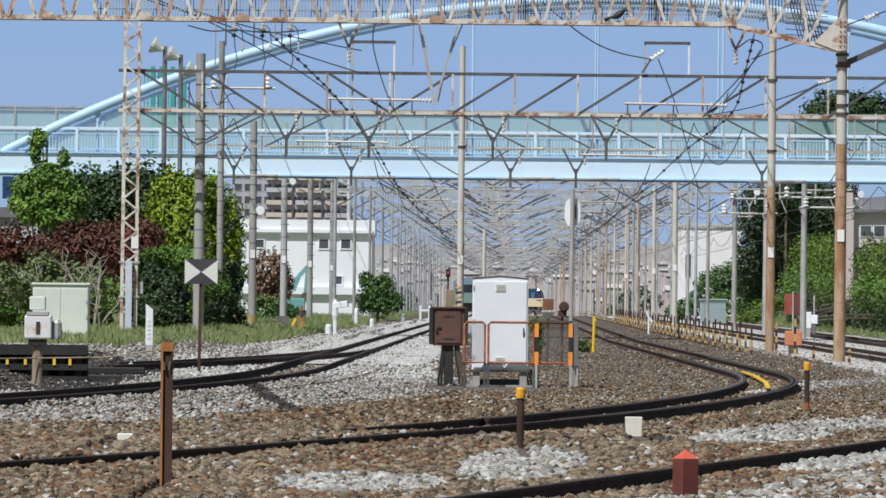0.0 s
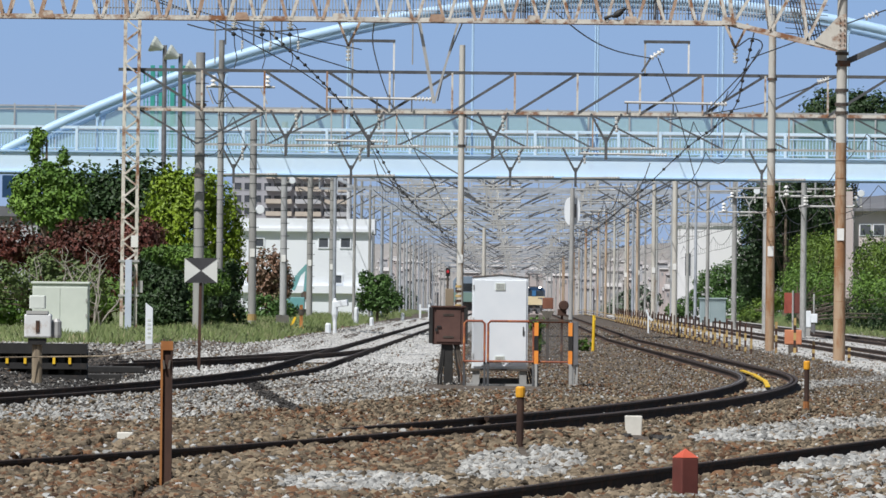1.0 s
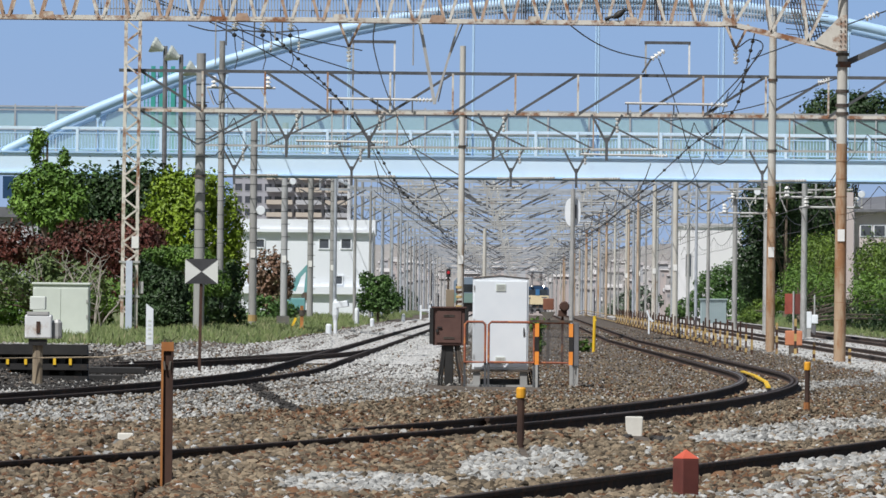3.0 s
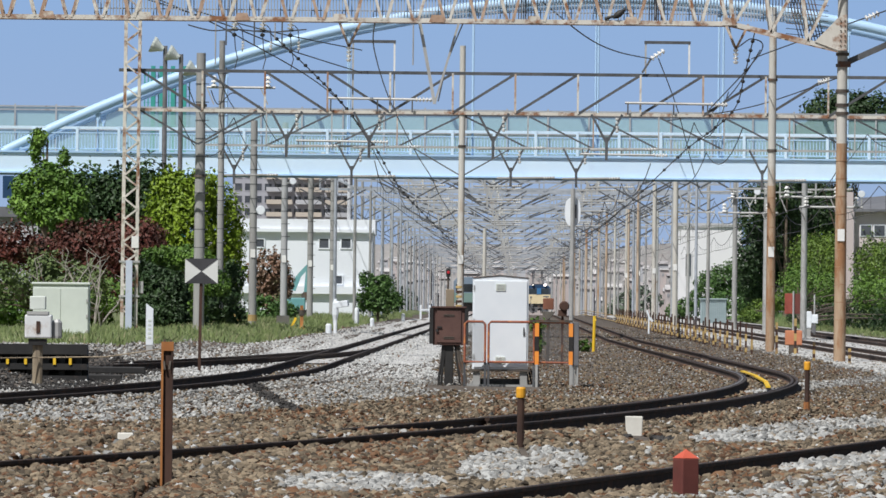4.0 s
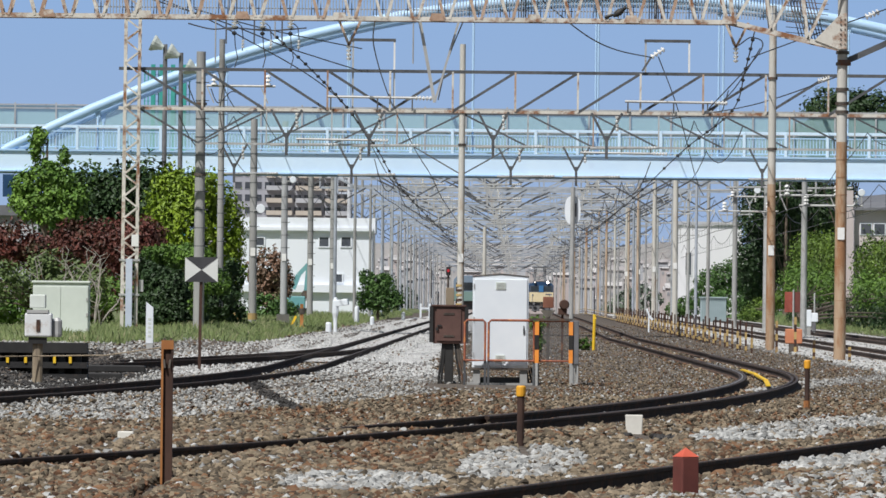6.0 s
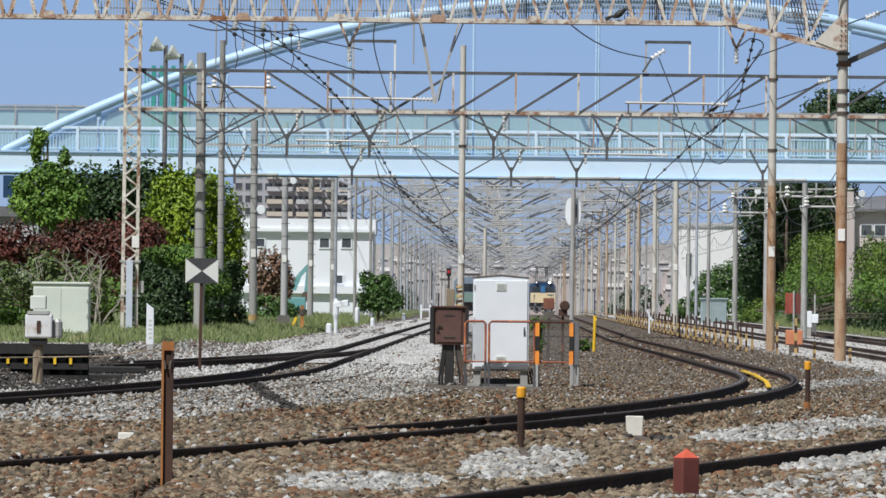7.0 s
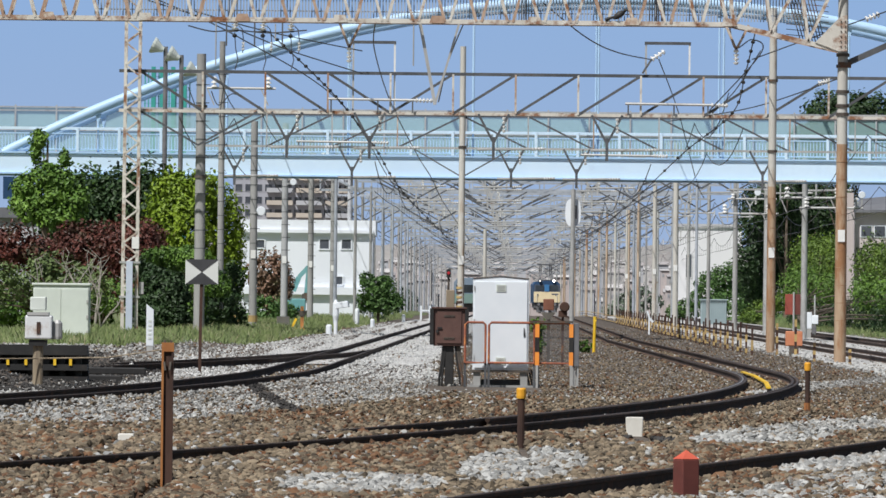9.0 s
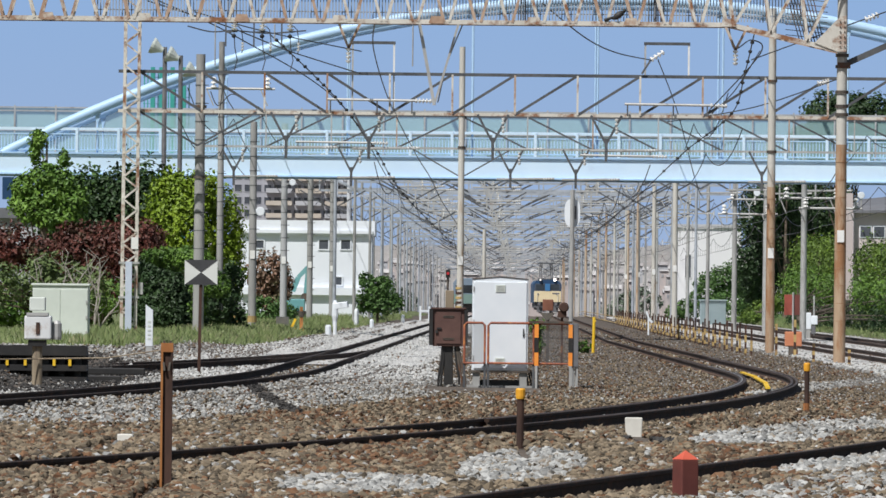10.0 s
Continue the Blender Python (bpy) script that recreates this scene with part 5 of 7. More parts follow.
    g.box(x, d + 0.03, z - hh, 2 * hw, 0.03, 2 * hh)
    part("board", g, sign_white, th)
    for s in (1, -1):
        g = Geo()
        g.sheet(x, d + 0.005, [(-hw, z + s * hh), (0, z), (hw, z + s * hh)], 0.02)
        part("triangle", g, sign_black, th, "black triangle")
    g = Geo()
    g.bar((x, d + 0.08, z + hh), (-5.524, d + 0.08, -0.3), 0.07)
    part("post", g, rust_steel, th)
    # large cabinet in the grass
    d = 250.0
    th = thing("equipment_cabinet", "large pale grey-green steel cabinet in tall grass", "equipment cabinet", at=(-11.257, d, 0.1))
    x, w, z1 = -11.264, 1.65, 1.815
    g = Geo()
    g.box(x, d + 0.5, 0.1, w, 1.0, z1 - 0.1)
    part("body", g, cream_paint, th, bevel=0.02)
    g = Geo()
    g.box(x, d + 0.5, z1, w + 0.08, 1.1, 0.07)
    part("roof", g, cream_paint, th, bevel=0.02)
    for s in (-1, 1):
        g = Geo()
        g.box(x + s * w * 0.245, d - 0.01, 0.2, w * 0.48, 0.02, z1 - 0.3)
        dr = part("door", g, cream_paint, th, bevel=0.006)
    g = Geo()
    for k in range(3):
        g.box(x + w * 0.47, d - 0.03, 0.4 + 0.45 * k, 0.06, 0.03, 0.09)
    part("hinge", g, galv, th)


make_left_corner()


make_stake(4.923, 274.966, 1.01, 0.1, "bright yellow painted steel stake", yellow_paint)


# small equipment behind the barrier
def make_relay_stand():
    d = 210.0
    th = thing("relay_box", "small rust-red box on a white cone stand", "equipment box", at=(2.623, d, -0.2))
    x = 2.618
    g = Geo()
    g.box(x, d, 1.291, 0.266, 0.25, 0.28)
    part("case", g, surface("rust_red_box", (0.16, 0.06, 0.035), (0.26, 0.11, 0.07), 0.8, 0, 6, 0.2), th, bevel=0.02)
    g = Geo()
    g.lathe(x - 0.01, d, [(0.03, 0), (0.19, 0.2)], 12, z0=1.039)
    part("cone", g, block_white, th)
    g = Geo()
    g.box(x, d, -0.25, 0.08, 0.08, 1.095 + 0.25)
    part("post", g, dark_steel, th)
    th = thing("signal_machine", "brown rusty point machine motor on a stand", "machine", at=(3.084, 215.0, -0.2))
    g = Geo()
    g.lathe(3.083, 214.8, [(0.1, 0), (0.13, 0.05), (0.13, 0.35), (0.08, 0.4)], 12, "y", 1.374)
    g.box(3.041, 215, 1.12, 0.22, 0.25, 0.16)
    g.box(3.041, 215, -0.2, 0.06, 0.06, 1.32)
    part("housing", g, rust_steel, th)
    th = thing("white_flag_sign", "small white arrow board by the far track", "sign", at=(10.222, 420.0, 0))
    x = 10.22
    g = Geo()
    g.box(x, 420, -0.2, 0.08, 0.08, 0.9)
    g.bar((x, 420, 0.65), (x + 0.2, 420, 0.45), 0.12)
    g.bar((x, 420, 0.7), (x - 0.1, 420, 1.0), 0.09)
    part("board", g, white_paint, th)


make_relay_stand()


def make_signals():
    # oval backboard on a slim mast
    d, x = 230.0, 3.501
    th = thing("signal_mast", "slim grey mast carrying a white oval board", "signal", "signals", (x, d, -0.2))
    g = Geo()
    g.tube([(3.484, d - 0.22, -0.3), (x, d - 0.22, 4.55)], 0.06, 10)
    part("mast", g, galv, th)
    a, b, zc = 0.215, 0.383, 3.921
    g = Geo()
    out = []
    for k in range(24):
        q = 2 * math.pi * k / 24
        out.append((a * math.copysign(abs(math.cos(q)) ** 0.7, math.cos(q)), zc + b * math.copysign(abs(math.sin(q)) ** 0.75, math.sin(q))))
    g.sheet(x, d - 0.12, out, 0.04)
    part("backboard", g, white_paint, th)
    g = Geo()
    g.box(x + 0.085, d - 0.15, zc - b * 0.45, 0.045, 0.06, b * 0.95)
    part("lamp_case", g, loco_grey, th)
    # small red repeater
    d, x = 300.0, 0.189
    th = thing("signal_mast", "thin dark signal post showing a red lamp", "signal", "signals", (x, d, -0.2))
    g = Geo()
    g.tube([(x, d, -0.3), (x, d, 2.302)], 0.04, 8)
    part("mast", g, dark_steel, th)
    g = Geo()
    g.box(x, d, 2.282, 0.16, 0.2, 0.3)
    part("lamp_case", g, black_paint, th, bevel=0.02)
    g = Geo()
    g.lathe(x, d - 0.13, [(0.05, 0), (0.055, 0.03)], 12, "y", 2.442)
    part("lens", g, glow("red_lamp", (0.42, 0.02, 0.03), 0.12), th, "lit red lens")


make_signals()


def make_low_fence():
    """Short striped posts with worn yellow cable rails along the tracks."""
    line = lambda d: 9.85 + 0.0072 * (d - 285)
    for k in range(60):
        d = 266.0 + k * 5.4 + (k % 3) * 1.1
        x = line(d)
        gz = ground_z(x, d) - 0.05
        th = thing("fence_post", "short black and yellow striped fence post", "fence post", "low trackside fence", (x, d, gz))
        g = Geo()
        g.box(x, d, gz, 0.062, 0.062, 0.96 + 0.07 * ((k * 7) % 3))
        part("post", g, rust_steel, th)
        for z, h in ((0.12, 0.14), (0.48, 0.22)) if k % 2 else ((0.24, 0.32),):
            g = Geo()
            g.box(x, d, gz + z, 0.072, 0.072, h)
            part("stripe", g, yellow_dull, th)
    for z, m, r in ((0.52, yellow_dull, 0.03), (0.1, yellow_dull, 0.035), (0.3, rust_steel, 0.025)):
        g = Geo()
        g.tube([(line(d) + 0.08, d, ground_z(line(d), d) + z) for d in np.arange(325, 905, 20)], r, 6)
        tagged(part("fence_rail", g, m), "worn yellow-brown rail of the low fence", "fence rail", "low trackside fence")


make_low_fence()


def make_right_trackside():
    for px, base, top, d in ((10.847, -0.2, 0.852, 275.0), (11.327, -0.2, 0.993, 272.0), (11.344, -0.2, 0.255, 236.0), (10.79, -0.2, 0.384, 246.0)):
        th = thing("striped_stake", "black and yellow striped stake at the trackside", "stake", "stakes", (px, d, base))
        n = 5
        for k in range(n):
            g = Geo()
            g.box(px, d, base + (top - base) * k / n, 0.08, 0.08, (top - base) / n)
            part("stripe", g, (yellow_dull, rust_steel)[k % 2], th)
    d = 274.0
    th = thing("orange_box", "faded orange equipment box on the ballast", "equipment box", at=(11.355, d, -0.2))
    g = Geo()
    g.box(11.355, d, 0.13, 0.55, 0.3, 0.475)
    part("case", g, surface("faded_orange", (0.50, 0.17, 0.08), (0.60, 0.26, 0.14), 0.7, 0, 5, 0.2), th, bevel=0.03)
    g = Geo()
    g.box(11.355, d, -0.25, 0.3, 0.25, 0.13 + 0.25)
    part("stand", g, dark_steel, th)
    d = 400.0
    th = thing("red_board", "pair of dark red boards on a post before the hedge", "sign", at=(16.532, d, 0))
    for x, m in ((16.34, red_board_paint), (16.76, red_brown)):
        g = Geo()
        g.box(x, d, 0.93, 0.4, 0.05, 0.96)
        part("board", g, m, th, bevel=0.01)
    g = Geo()
    g.tube([(16.55, d - 0.06, -0.2), (16.55, d - 0.06, 2.0)], 0.045, 8)
    part("post", g, galv, th)
    g = Geo()
    g.box(16.532, d + 0.05, 1.35, 0.8, 0.05, 0.07)
    part("rail", g, dark_steel, th)
    th = thing("point_indicator", "weathered white trackside cabinet with a lamp box and thin pole", "equipment box", at=(17.15, 395.0, 0))
    for nm, x, z, w, h in (("case", 17.02, 0.28, 0.34, 0.78), ("lamp_box", 17.34, 0.5, 0.3, 0.42), ("foot_box", 17.3, 0.05, 0.2, 0.4)):
        g = Geo()
        g.box(x, 395.0, z, w, 0.32, h)
        part(nm, g, white_paint if nm != "foot_box" else loco_grey, th, bevel=0.03)
    g = Geo()
    g.tube([(17.33, 395.05, -0.2), (17.33, 395.05, 1.85)], 0.04, 8)
    part("pole", g, galv, th)
    g = Geo()
    g.box(17.02, 395.0, -0.2, 0.26, 0.26, 0.48)
    part("stand", g, concrete, th)
    # yellow walking board between the curving rails
    g = Geo()
    pts = [(6.147, 159.651), (6.475, 169.379), (6.769, 182.824), (6.919, 195.373)]
    for i, ((xa, da), (xb, db)) in enumerate(zip(pts, pts[1:])):
        g.bar((xa, da, -0.05), (xb, db, -0.06), 0.09, 0.03)
    tagged(part("yellow_trough", g, yellow_paint), "bright yellow cable cover lying between the rails", "cable cover")


make_right_trackside()


def make_mirrors():
    for x, d, z, r, to in ((-7.533, 348.75, 5.048, 0.19, (-0.3, 0.1, -0.1)), (15.751, 425.7, 7.007, 0.17, (0.5, 0.1, -0.1)), (18.474, 374.75, 6.294, 0.16, (0.0, 0.05, -0.5)), (-7.126, 399.75, 6.939, 0.16, (-0.3, 0.1, -0.1))):
        th = thing("round_board", "small round white board on a mast bracket", "sign", "round boards", (x, d, z))
        g = Geo()
        g.lathe(x, d, [(r * 0.9, 0), (r, 0.02), (r, 0.06)], 18, "y", z)
        part("disc", g, white_paint, th)
        g = Geo()
        g.bar((x, d + 0.08, z), (x + to[0], d + to[1], z + to[2]), 0.05)
        part("bracket", g, galv, th)


make_mirrors()
beaded([(-8.496, 329.7, 10.394), (-8.74, 329.7, 8.637), (-8.554, 329.7, 7.542), (-8.723, 329.7, 6.992)], "black cable looping down a concrete mast", 0)
beaded([(-9.101, 329.7, 9.511), (-8.81, 329.7, 8.965), (-8.266, 329.7, 9.41), (-7.605, 329.7, 9.088)], "slack black jumper beside a concrete mast", 0)


# ---- greenery ----
def leaf_cloud(blobs, n, size, seed):
    """Many small folded leaves in ragged clumps over the blobs (x, y, z, rx, rz)."""
    rng = np.random.default_rng(seed)
    vol = np.array([b[3] * b[4] for b in blobs])
    pick = rng.choice(len(blobs), n, p=vol / vol.sum())
    b = np.array(blobs)[pick]
    u = rng.normal(size=(n, 3))
    u /= np.linalg.norm(u, axis=1)[:, None]
    # twig clumps: pull leaves towards a few hundred centres
    k = max(12, n // 42)
    cdir = rng.normal(size=(k, 3))
    cdir /= np.linalg.norm(cdir, axis=1)[:, None]
    crad = rng.uniform(0.62, 1.12, k)
    c = rng.integers(0, k, n)
    d = cdir[c] * crad[c][:, None] + rng.normal(size=(n, 3)) * 0.115
    loose = rng.random(n) < 0.2
    d[loose] = u[loose] * rng.uniform(0.5, 1.1, loose.sum())[:, None]
    p = b[:, :3] + d * np.stack([b[:, 3], b[:, 3] * 0.8, b[:, 4]], 1)
    # leaves face outwards and upwards from their clump
    face = d / np.linalg.norm(d, axis=1)[:, None] + rng.normal(size=(n, 3)) * 0.55 + np.array([0, 0, 0.25])
    a = np.cross(face, rng.normal(size=(n, 3)))
    a /= np.linalg.norm(a, axis=1)[:, None]
    e = np.cross(face, a)
    e /= np.linalg.norm(e, axis=1)[:, None]
    s = size * rng.uniform(0.6, 1.4, n)[:, None]
    nn = np.cross(a, e) * s * 0.25
    v = np.stack([p - a * s, p + e * s * 0.62 + nn, p + a * s, p - e * s * 0.62 + nn], 1).reshape(-1, 3)
    i = np.arange(n) * 4
    f = np.concatenate([np.stack([i, i + 1, i + 2], 1), np.stack([i, i + 2, i + 3], 1)])
    return v, f


def make_plant(name, label, blobs, n, size, leaves, seed, base, limbs=6, category="tree"):
    """Trunk, limbs and a ragged crown of leaves."""
    x, d, z = base
    th = thing(name, label, category, "trees and bushes", base)
    top = max(b[2] for b in blobs)
    rng = random.Random(seed)
    g = Geo()
    mid = (x + rng.uniform(-0.1, 0.1), d, z + (top - z) * 0.45)
    g.tube([(x, d, z - 0.2), mid, (x, d, top)], 0.04 + 0.022 * (top - z), 8, 0.03)
    part("trunk", g, bark, th)
    for b in (blobs * limbs)[:max(limbs, len(blobs))]:
        g = Geo()
        t = rng.uniform(0.15, 0.6)
        s = Vector((x, d, z + (top - z) * t))
        e = Vector(b[:3]) + Vector((rng.uniform(-1, 1) * b[3] * 0.6, rng.uniform(-0.5, 0.5) * b[3], rng.uniform(-0.2, 0.7) * b[4]))
        g.tube([s, (s + e) / 2 + Vector((0, 0, 0.15)), e], 0.05, 6, 0.015)
        part("limb", g, bark, th)
    v, f = leaf_cloud(blobs, int(n * 1.5), size * 0.82, seed)
    me = bpy.data.meshes.new("crown")
    me.from_pydata(v.tolist(), [], f.tolist())
    me.materials.append(leaves)
    o = new("crown", me)
    o.parent = th
    o.matrix_parent_inverse = Matrix.Translation(-th.location)
    return th


def hedge_blobs(x0, x1, d, z0, z1, r, n, seed):
    rng = random.Random(seed)
    return [(x0 + (x1 - x0) * (k + rng.uniform(0.2, 0.8)) / n, d + rng.uniform(-1, 1), z0 + (z1 - z0) * rng.uniform(0.35, 0.8), r * rng.uniform(0.8, 1.25), (z1 - z0) * rng.uniform(0.3, 0.55)) for k in range(n)]


# tall ragged young tree beside the bridge abutment
make_plant("tree", "ragged young green tree growing by the bridge", [(-15.25, 318, 7.35, 0.36, 0.34), (-15.35, 318, 6.85, 0.24, 0.42), (-14.26, 318, 6.62, 0.22, 0.34), (-15.0, 318, 5.95, 0.62, 0.5),
            (-14.4, 318, 5.75, 0.55, 0.5), (-15.75, 318, 5.55, 0.5, 0.45), (-14.75, 318, 5.2, 0.8, 0.5), (-13.85, 318, 5.05, 0.55, 0.55), (-15.5, 318, 4.75, 0.7, 0.5), (-14.5, 318, 4.45, 0.9, 0.5), (-15.95, 318, 4.95, 0.4, 0.35)],
           4800, 0.105, leaf_fresh, 11, (-14.898, 318.0, 0.2))
make_plant("hedge", "overgrown red-leaved hedge along the verge", [(-11.272, 308, 3.227, 1.25, 1.1), (-12.853, 309, 3.216, 1.3, 0.95), (-14.443, 310, 2.895, 1.1, 0.8), (-15.893, 310, 3.232, 1.0, 0.9), (-10.558, 308, 3.542, 0.5, 0.6), (-13.685, 309, 3.785, 0.5, 0.4), (-10.847, 308, 1.692, 0.9, 1.1), (-12.223, 309, 1.884, 1.2, 1.0), (-17.026, 310, 3.075, 1.2, 1.0)], 10500, 0.10, leaf_red, 12, (-13.161, 312.0, 0.2), 14, "hedge")
make_plant("shrub", "grey-green straggly shrub with bare twigs", hedge_blobs(-16.8, -12.267, 300, 0.2, 2.455, 0.85, 5, 3), 3400, 0.10, leaf_grey, 13, (-13.85, 300.0, 0.2), 16, "shrub")
make_plant("conifer", "dense yellow-green conifer beside the masts", [(-10.374, 335, 4.283, 1.35, 1.9), (-8.835, 336, 4.084, 0.9, 1.9), (-10.835, 335, 5.73, 0.7, 0.8), (-8.594, 336, 2.518, 0.7, 1.3), (-9.718, 335, 5.63, 0.9, 0.9)], 8500, 0.11, leaf_lime, 14, (-9.776, 335.0, 0.2))
# near-black leaves paint the shaded hollow under the overhang
make_plant("shrub", "shrub with shade-darkened leaves behind the signal board", [(-9.95, 305, 1.3, 0.95, 1.2), (-9.5, 306, 2.0, 0.8, 0.8), (-10.25, 304.5, 0.75, 0.9, 0.6), (-9.2, 304.5, 0.8, 0.75, 0.7), (-10.45, 306, 2.3, 0.7, 0.7)], 7200, 0.09, leaf_dark, 15, (-9.7, 306.0, 0.2), 10, "shrub")
# flat upper clumps are added to shade the dark shrub behind
make_plant("shrub", "light green overhanging shrub beside the concrete mast", [(-8.8, 300, 2.75, 0.6, 0.4), (-9.25, 301.5, 2.95, 0.55, 0.35), (-8.55, 299.5, 1.85, 0.36, 0.5), (-9.5, 302, 2.75, 0.6, 0.3), (-10.1, 302, 2.95, 0.6, 0.3), (-9.2, 303.2, 3.0, 0.8, 0.3), (-8.0, 303, 1.9, 0.45, 0.4), (-8.65, 299.5, 1.1, 0.3, 0.4)], 3400, 0.085, leaf_green, 16, (-8.821, 303.0, 0.2), 8, "shrub")
# dark bush added where only a shaded gap lies
make_plant("shrub", "dark leaves filling the shaded gap below the conifer", [(-9.6, 329, 0.9, 0.7, 0.8), (-8.7, 328, 1.3, 0.7, 1.0), (-8.1, 329, 0.8, 0.45, 0.8), (-9.2, 330, 2.1, 0.7, 0.8), (-8.2, 331, 2.2, 0.4, 0.7)], 3600, 0.10, leaf_dark, 30, (-8.9, 330.0, 0.2), 6, "shrub")
make_plant("shrub", "green brambles below the russet bush", [(-9.0, 436, 0.8, 1.0, 0.7), (-8.1, 437, 0.7, 0.6, 0.6)], 1300, 0.11, leaf_mid, 32, (-8.8, 437.0, 0.2), 5, "shrub")
make_plant("tree", "dark green trees standing behind the red hedge", hedge_blobs(-15.7, -11.146, 345, 2.4, 6.289, 1.4, 6, 4), 6500, 0.14, leaf_dark, 17, (-13.863, 345.0, 0.2), 12)
make_plant("tree", "green foliage filling the gap below the bridge", hedge_blobs(-15.3, -11.842, 352, 2.8, 6.137, 1.2, 6, 5), 4500, 0.13, leaf_green, 27, (-14.848, 352.0, 0.2), 12)
make_plant("shrub", "red-brown bush in front of the white building", [(-9.1, 440, 2.75, 1.0, 1.1), (-8.4, 440, 2.1, 0.6, 0.9), (-8.9, 440, 1.4, 0.8, 0.6)], 2200, 0.13, foliage("leaf_russet", (0.09, 0.065, 0.035), (0.27, 0.15, 0.10), (0.08, 0.13, 0.04)), 18, (-9.027, 440.0, 0.2), 8, "shrub")
make_plant("shrub", "round green bush beside the white building", [(-4.1, 520, 2.0, 1.0, 0.8), (-4.7, 521, 2.6, 0.5, 0.5), (-3.75, 520, 1.2, 1.1, 0.7), (-2.95, 521, 1.3, 0.55, 0.5), (-4.9, 520, 1.1, 0.5, 0.6), (-3.6, 521, 2.5, 0.5, 0.4)], 2400, 0.13, leaf_mid, 19, (-3.982, 520.0, 0.2), 8, "shrub")
make_plant("shrub", "green undergrowth between the cabinet and hedge", hedge_blobs(-18.0, -11.276, 306, 0.1, 1.964, 0.8, 7, 33), 4200, 0.10, leaf_green, 53, (-12.289, 306.0, 0.2), 8, "shrub")
# right side: bushes climbing a bank behind the farthest track, dark trees behind them
def bank_blobs(u0, u1, step, share, r, seed):
    """Clumps along the bank: u runs from the far end (0) to the near end (1)."""
    rng = random.Random(seed)
    out, u = [], u0
    while u < u1:
        d = 590.0 - 140.0 * u
        top = (5.9 - 1.3 * u) * rng.uniform(0.9, 1.06)
        x = track_f(d) + 3.9 + 1.6 * share + rng.uniform(-0.3, 0.5)
        out.append((x, d + 4.0 * share, top * (0.25 + 0.55 * share), r * rng.uniform(0.75, 1.25), top * (0.2 + 0.06 * share) * rng.uniform(0.85, 1.2)))
        u += step * rng.uniform(0.7, 1.3)
    return out


# three leaf colours, bright top to dark foot, paint sun and shade on the bank
make_plant("hedge", "sunlit yellow-green bushes along the top of the bank", bank_blobs(0.0, 1.5, 0.05, 1.0, 1.05, 61) + [(24.2, 505, 3.1, 1.1, 1.3), (24.5, 500, 4.1, 0.9, 0.9), (24.0, 503, 1.8, 1.0, 1.0)], 15500, 0.115, leaf_bank, 62, (24.0, 540.0, 0.0), 12, "hedge")
make_plant("hedge", "dense green bushes on the bank beside the tracks", bank_blobs(0.0, 1.5, 0.06, 0.35, 0.85, 6), 10000, 0.11, leaf_green, 20, (22.6, 540.0, 0.0), 12, "hedge")
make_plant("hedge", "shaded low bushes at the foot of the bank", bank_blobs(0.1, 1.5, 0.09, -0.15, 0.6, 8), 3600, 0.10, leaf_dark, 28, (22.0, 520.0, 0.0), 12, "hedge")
make_plant("shrub", "grey-green straggling shrub beside the far track", [(22.55, 452, 0.75, 0.75, 0.6), (23.3, 452, 1.0, 0.7, 0.7)], 1100, 0.09, leaf_grey, 29, (22.8, 452.0, 0.0), 5, "shrub")
make_plant("tree", "tall dark evergreen trees behind the bushes", [(23.0, 640, 4.6, 1.0, 2.0), (23.3, 640, 8.2, 1.1, 1.9), (24.6, 642, 9.3, 1.2, 1.6), (26.0, 644, 8.6, 1.3, 2.0), (27.6, 646, 8.0, 1.4, 1.9), (29.2, 646, 8.4, 1.3, 1.8), (24.2, 642, 6.2, 1.1, 1.8), (26.8, 646, 10.4, 1.2, 1.2), (30.6, 648, 9.0, 1.2, 1.8), (23.6, 642, 2.6, 1.1, 1.4), (25.0, 644, 3.6, 1.3, 1.6), (26.6, 646, 4.0, 1.3, 1.6), (25.2, 650, 7.0, 1.6, 2.4), (27.2, 652, 6.0, 1.8, 2.4), (29.4, 652, 6.2, 1.8, 2.2), (25.6, 648, 10.2, 1.2, 1.4), (28.4, 650, 10.0, 1.4, 1.4)],
           20000, 0.17, leaf_dark, 21, (26.0, 642.0, 0.0), 12)
make_plant("shrub", "rounded green bushes before the tall white shed", [(21.6, 690, 2.2, 1.2, 1.5), (22.7, 690, 2.9, 1.2, 1.4), (23.8, 692, 3.2, 1.2, 1.4), (24.9, 692, 2.4, 1.1, 1.6), (23.0, 688, 1.2, 1.6, 0.9), (24.9, 688, 1.0, 1.2, 0.8)], 4200, 0.15, leaf_mid, 22, (23.0, 690.0, 0.0), 8, "shrub")
make_plant("shrub", "low green bushes at the foot of the tall shed", [(20.0, 700, 0.8, 0.8, 0.8), (20.9, 702, 1.2, 0.7, 1.0), (19.1, 700, 0.6, 0.6, 0.6)], 1300, 0.14, leaf_mid, 36, (20.0, 701.0, 0.0), 5, "shrub")
make_plant("grass_tuft", "bright rough grass on the bank below the bushes", [(22.9, 622, 0.5, 1.1, 0.5), (23.9, 624, 1.0, 1.2, 0.7), (22.1, 610, 0.3, 0.9, 0.4), (24.9, 620, 1.5, 0.9, 0.7)], 2600, 0.11, leaf_bank, 24, (23.4, 620.0, 0.0), 3, "grass")
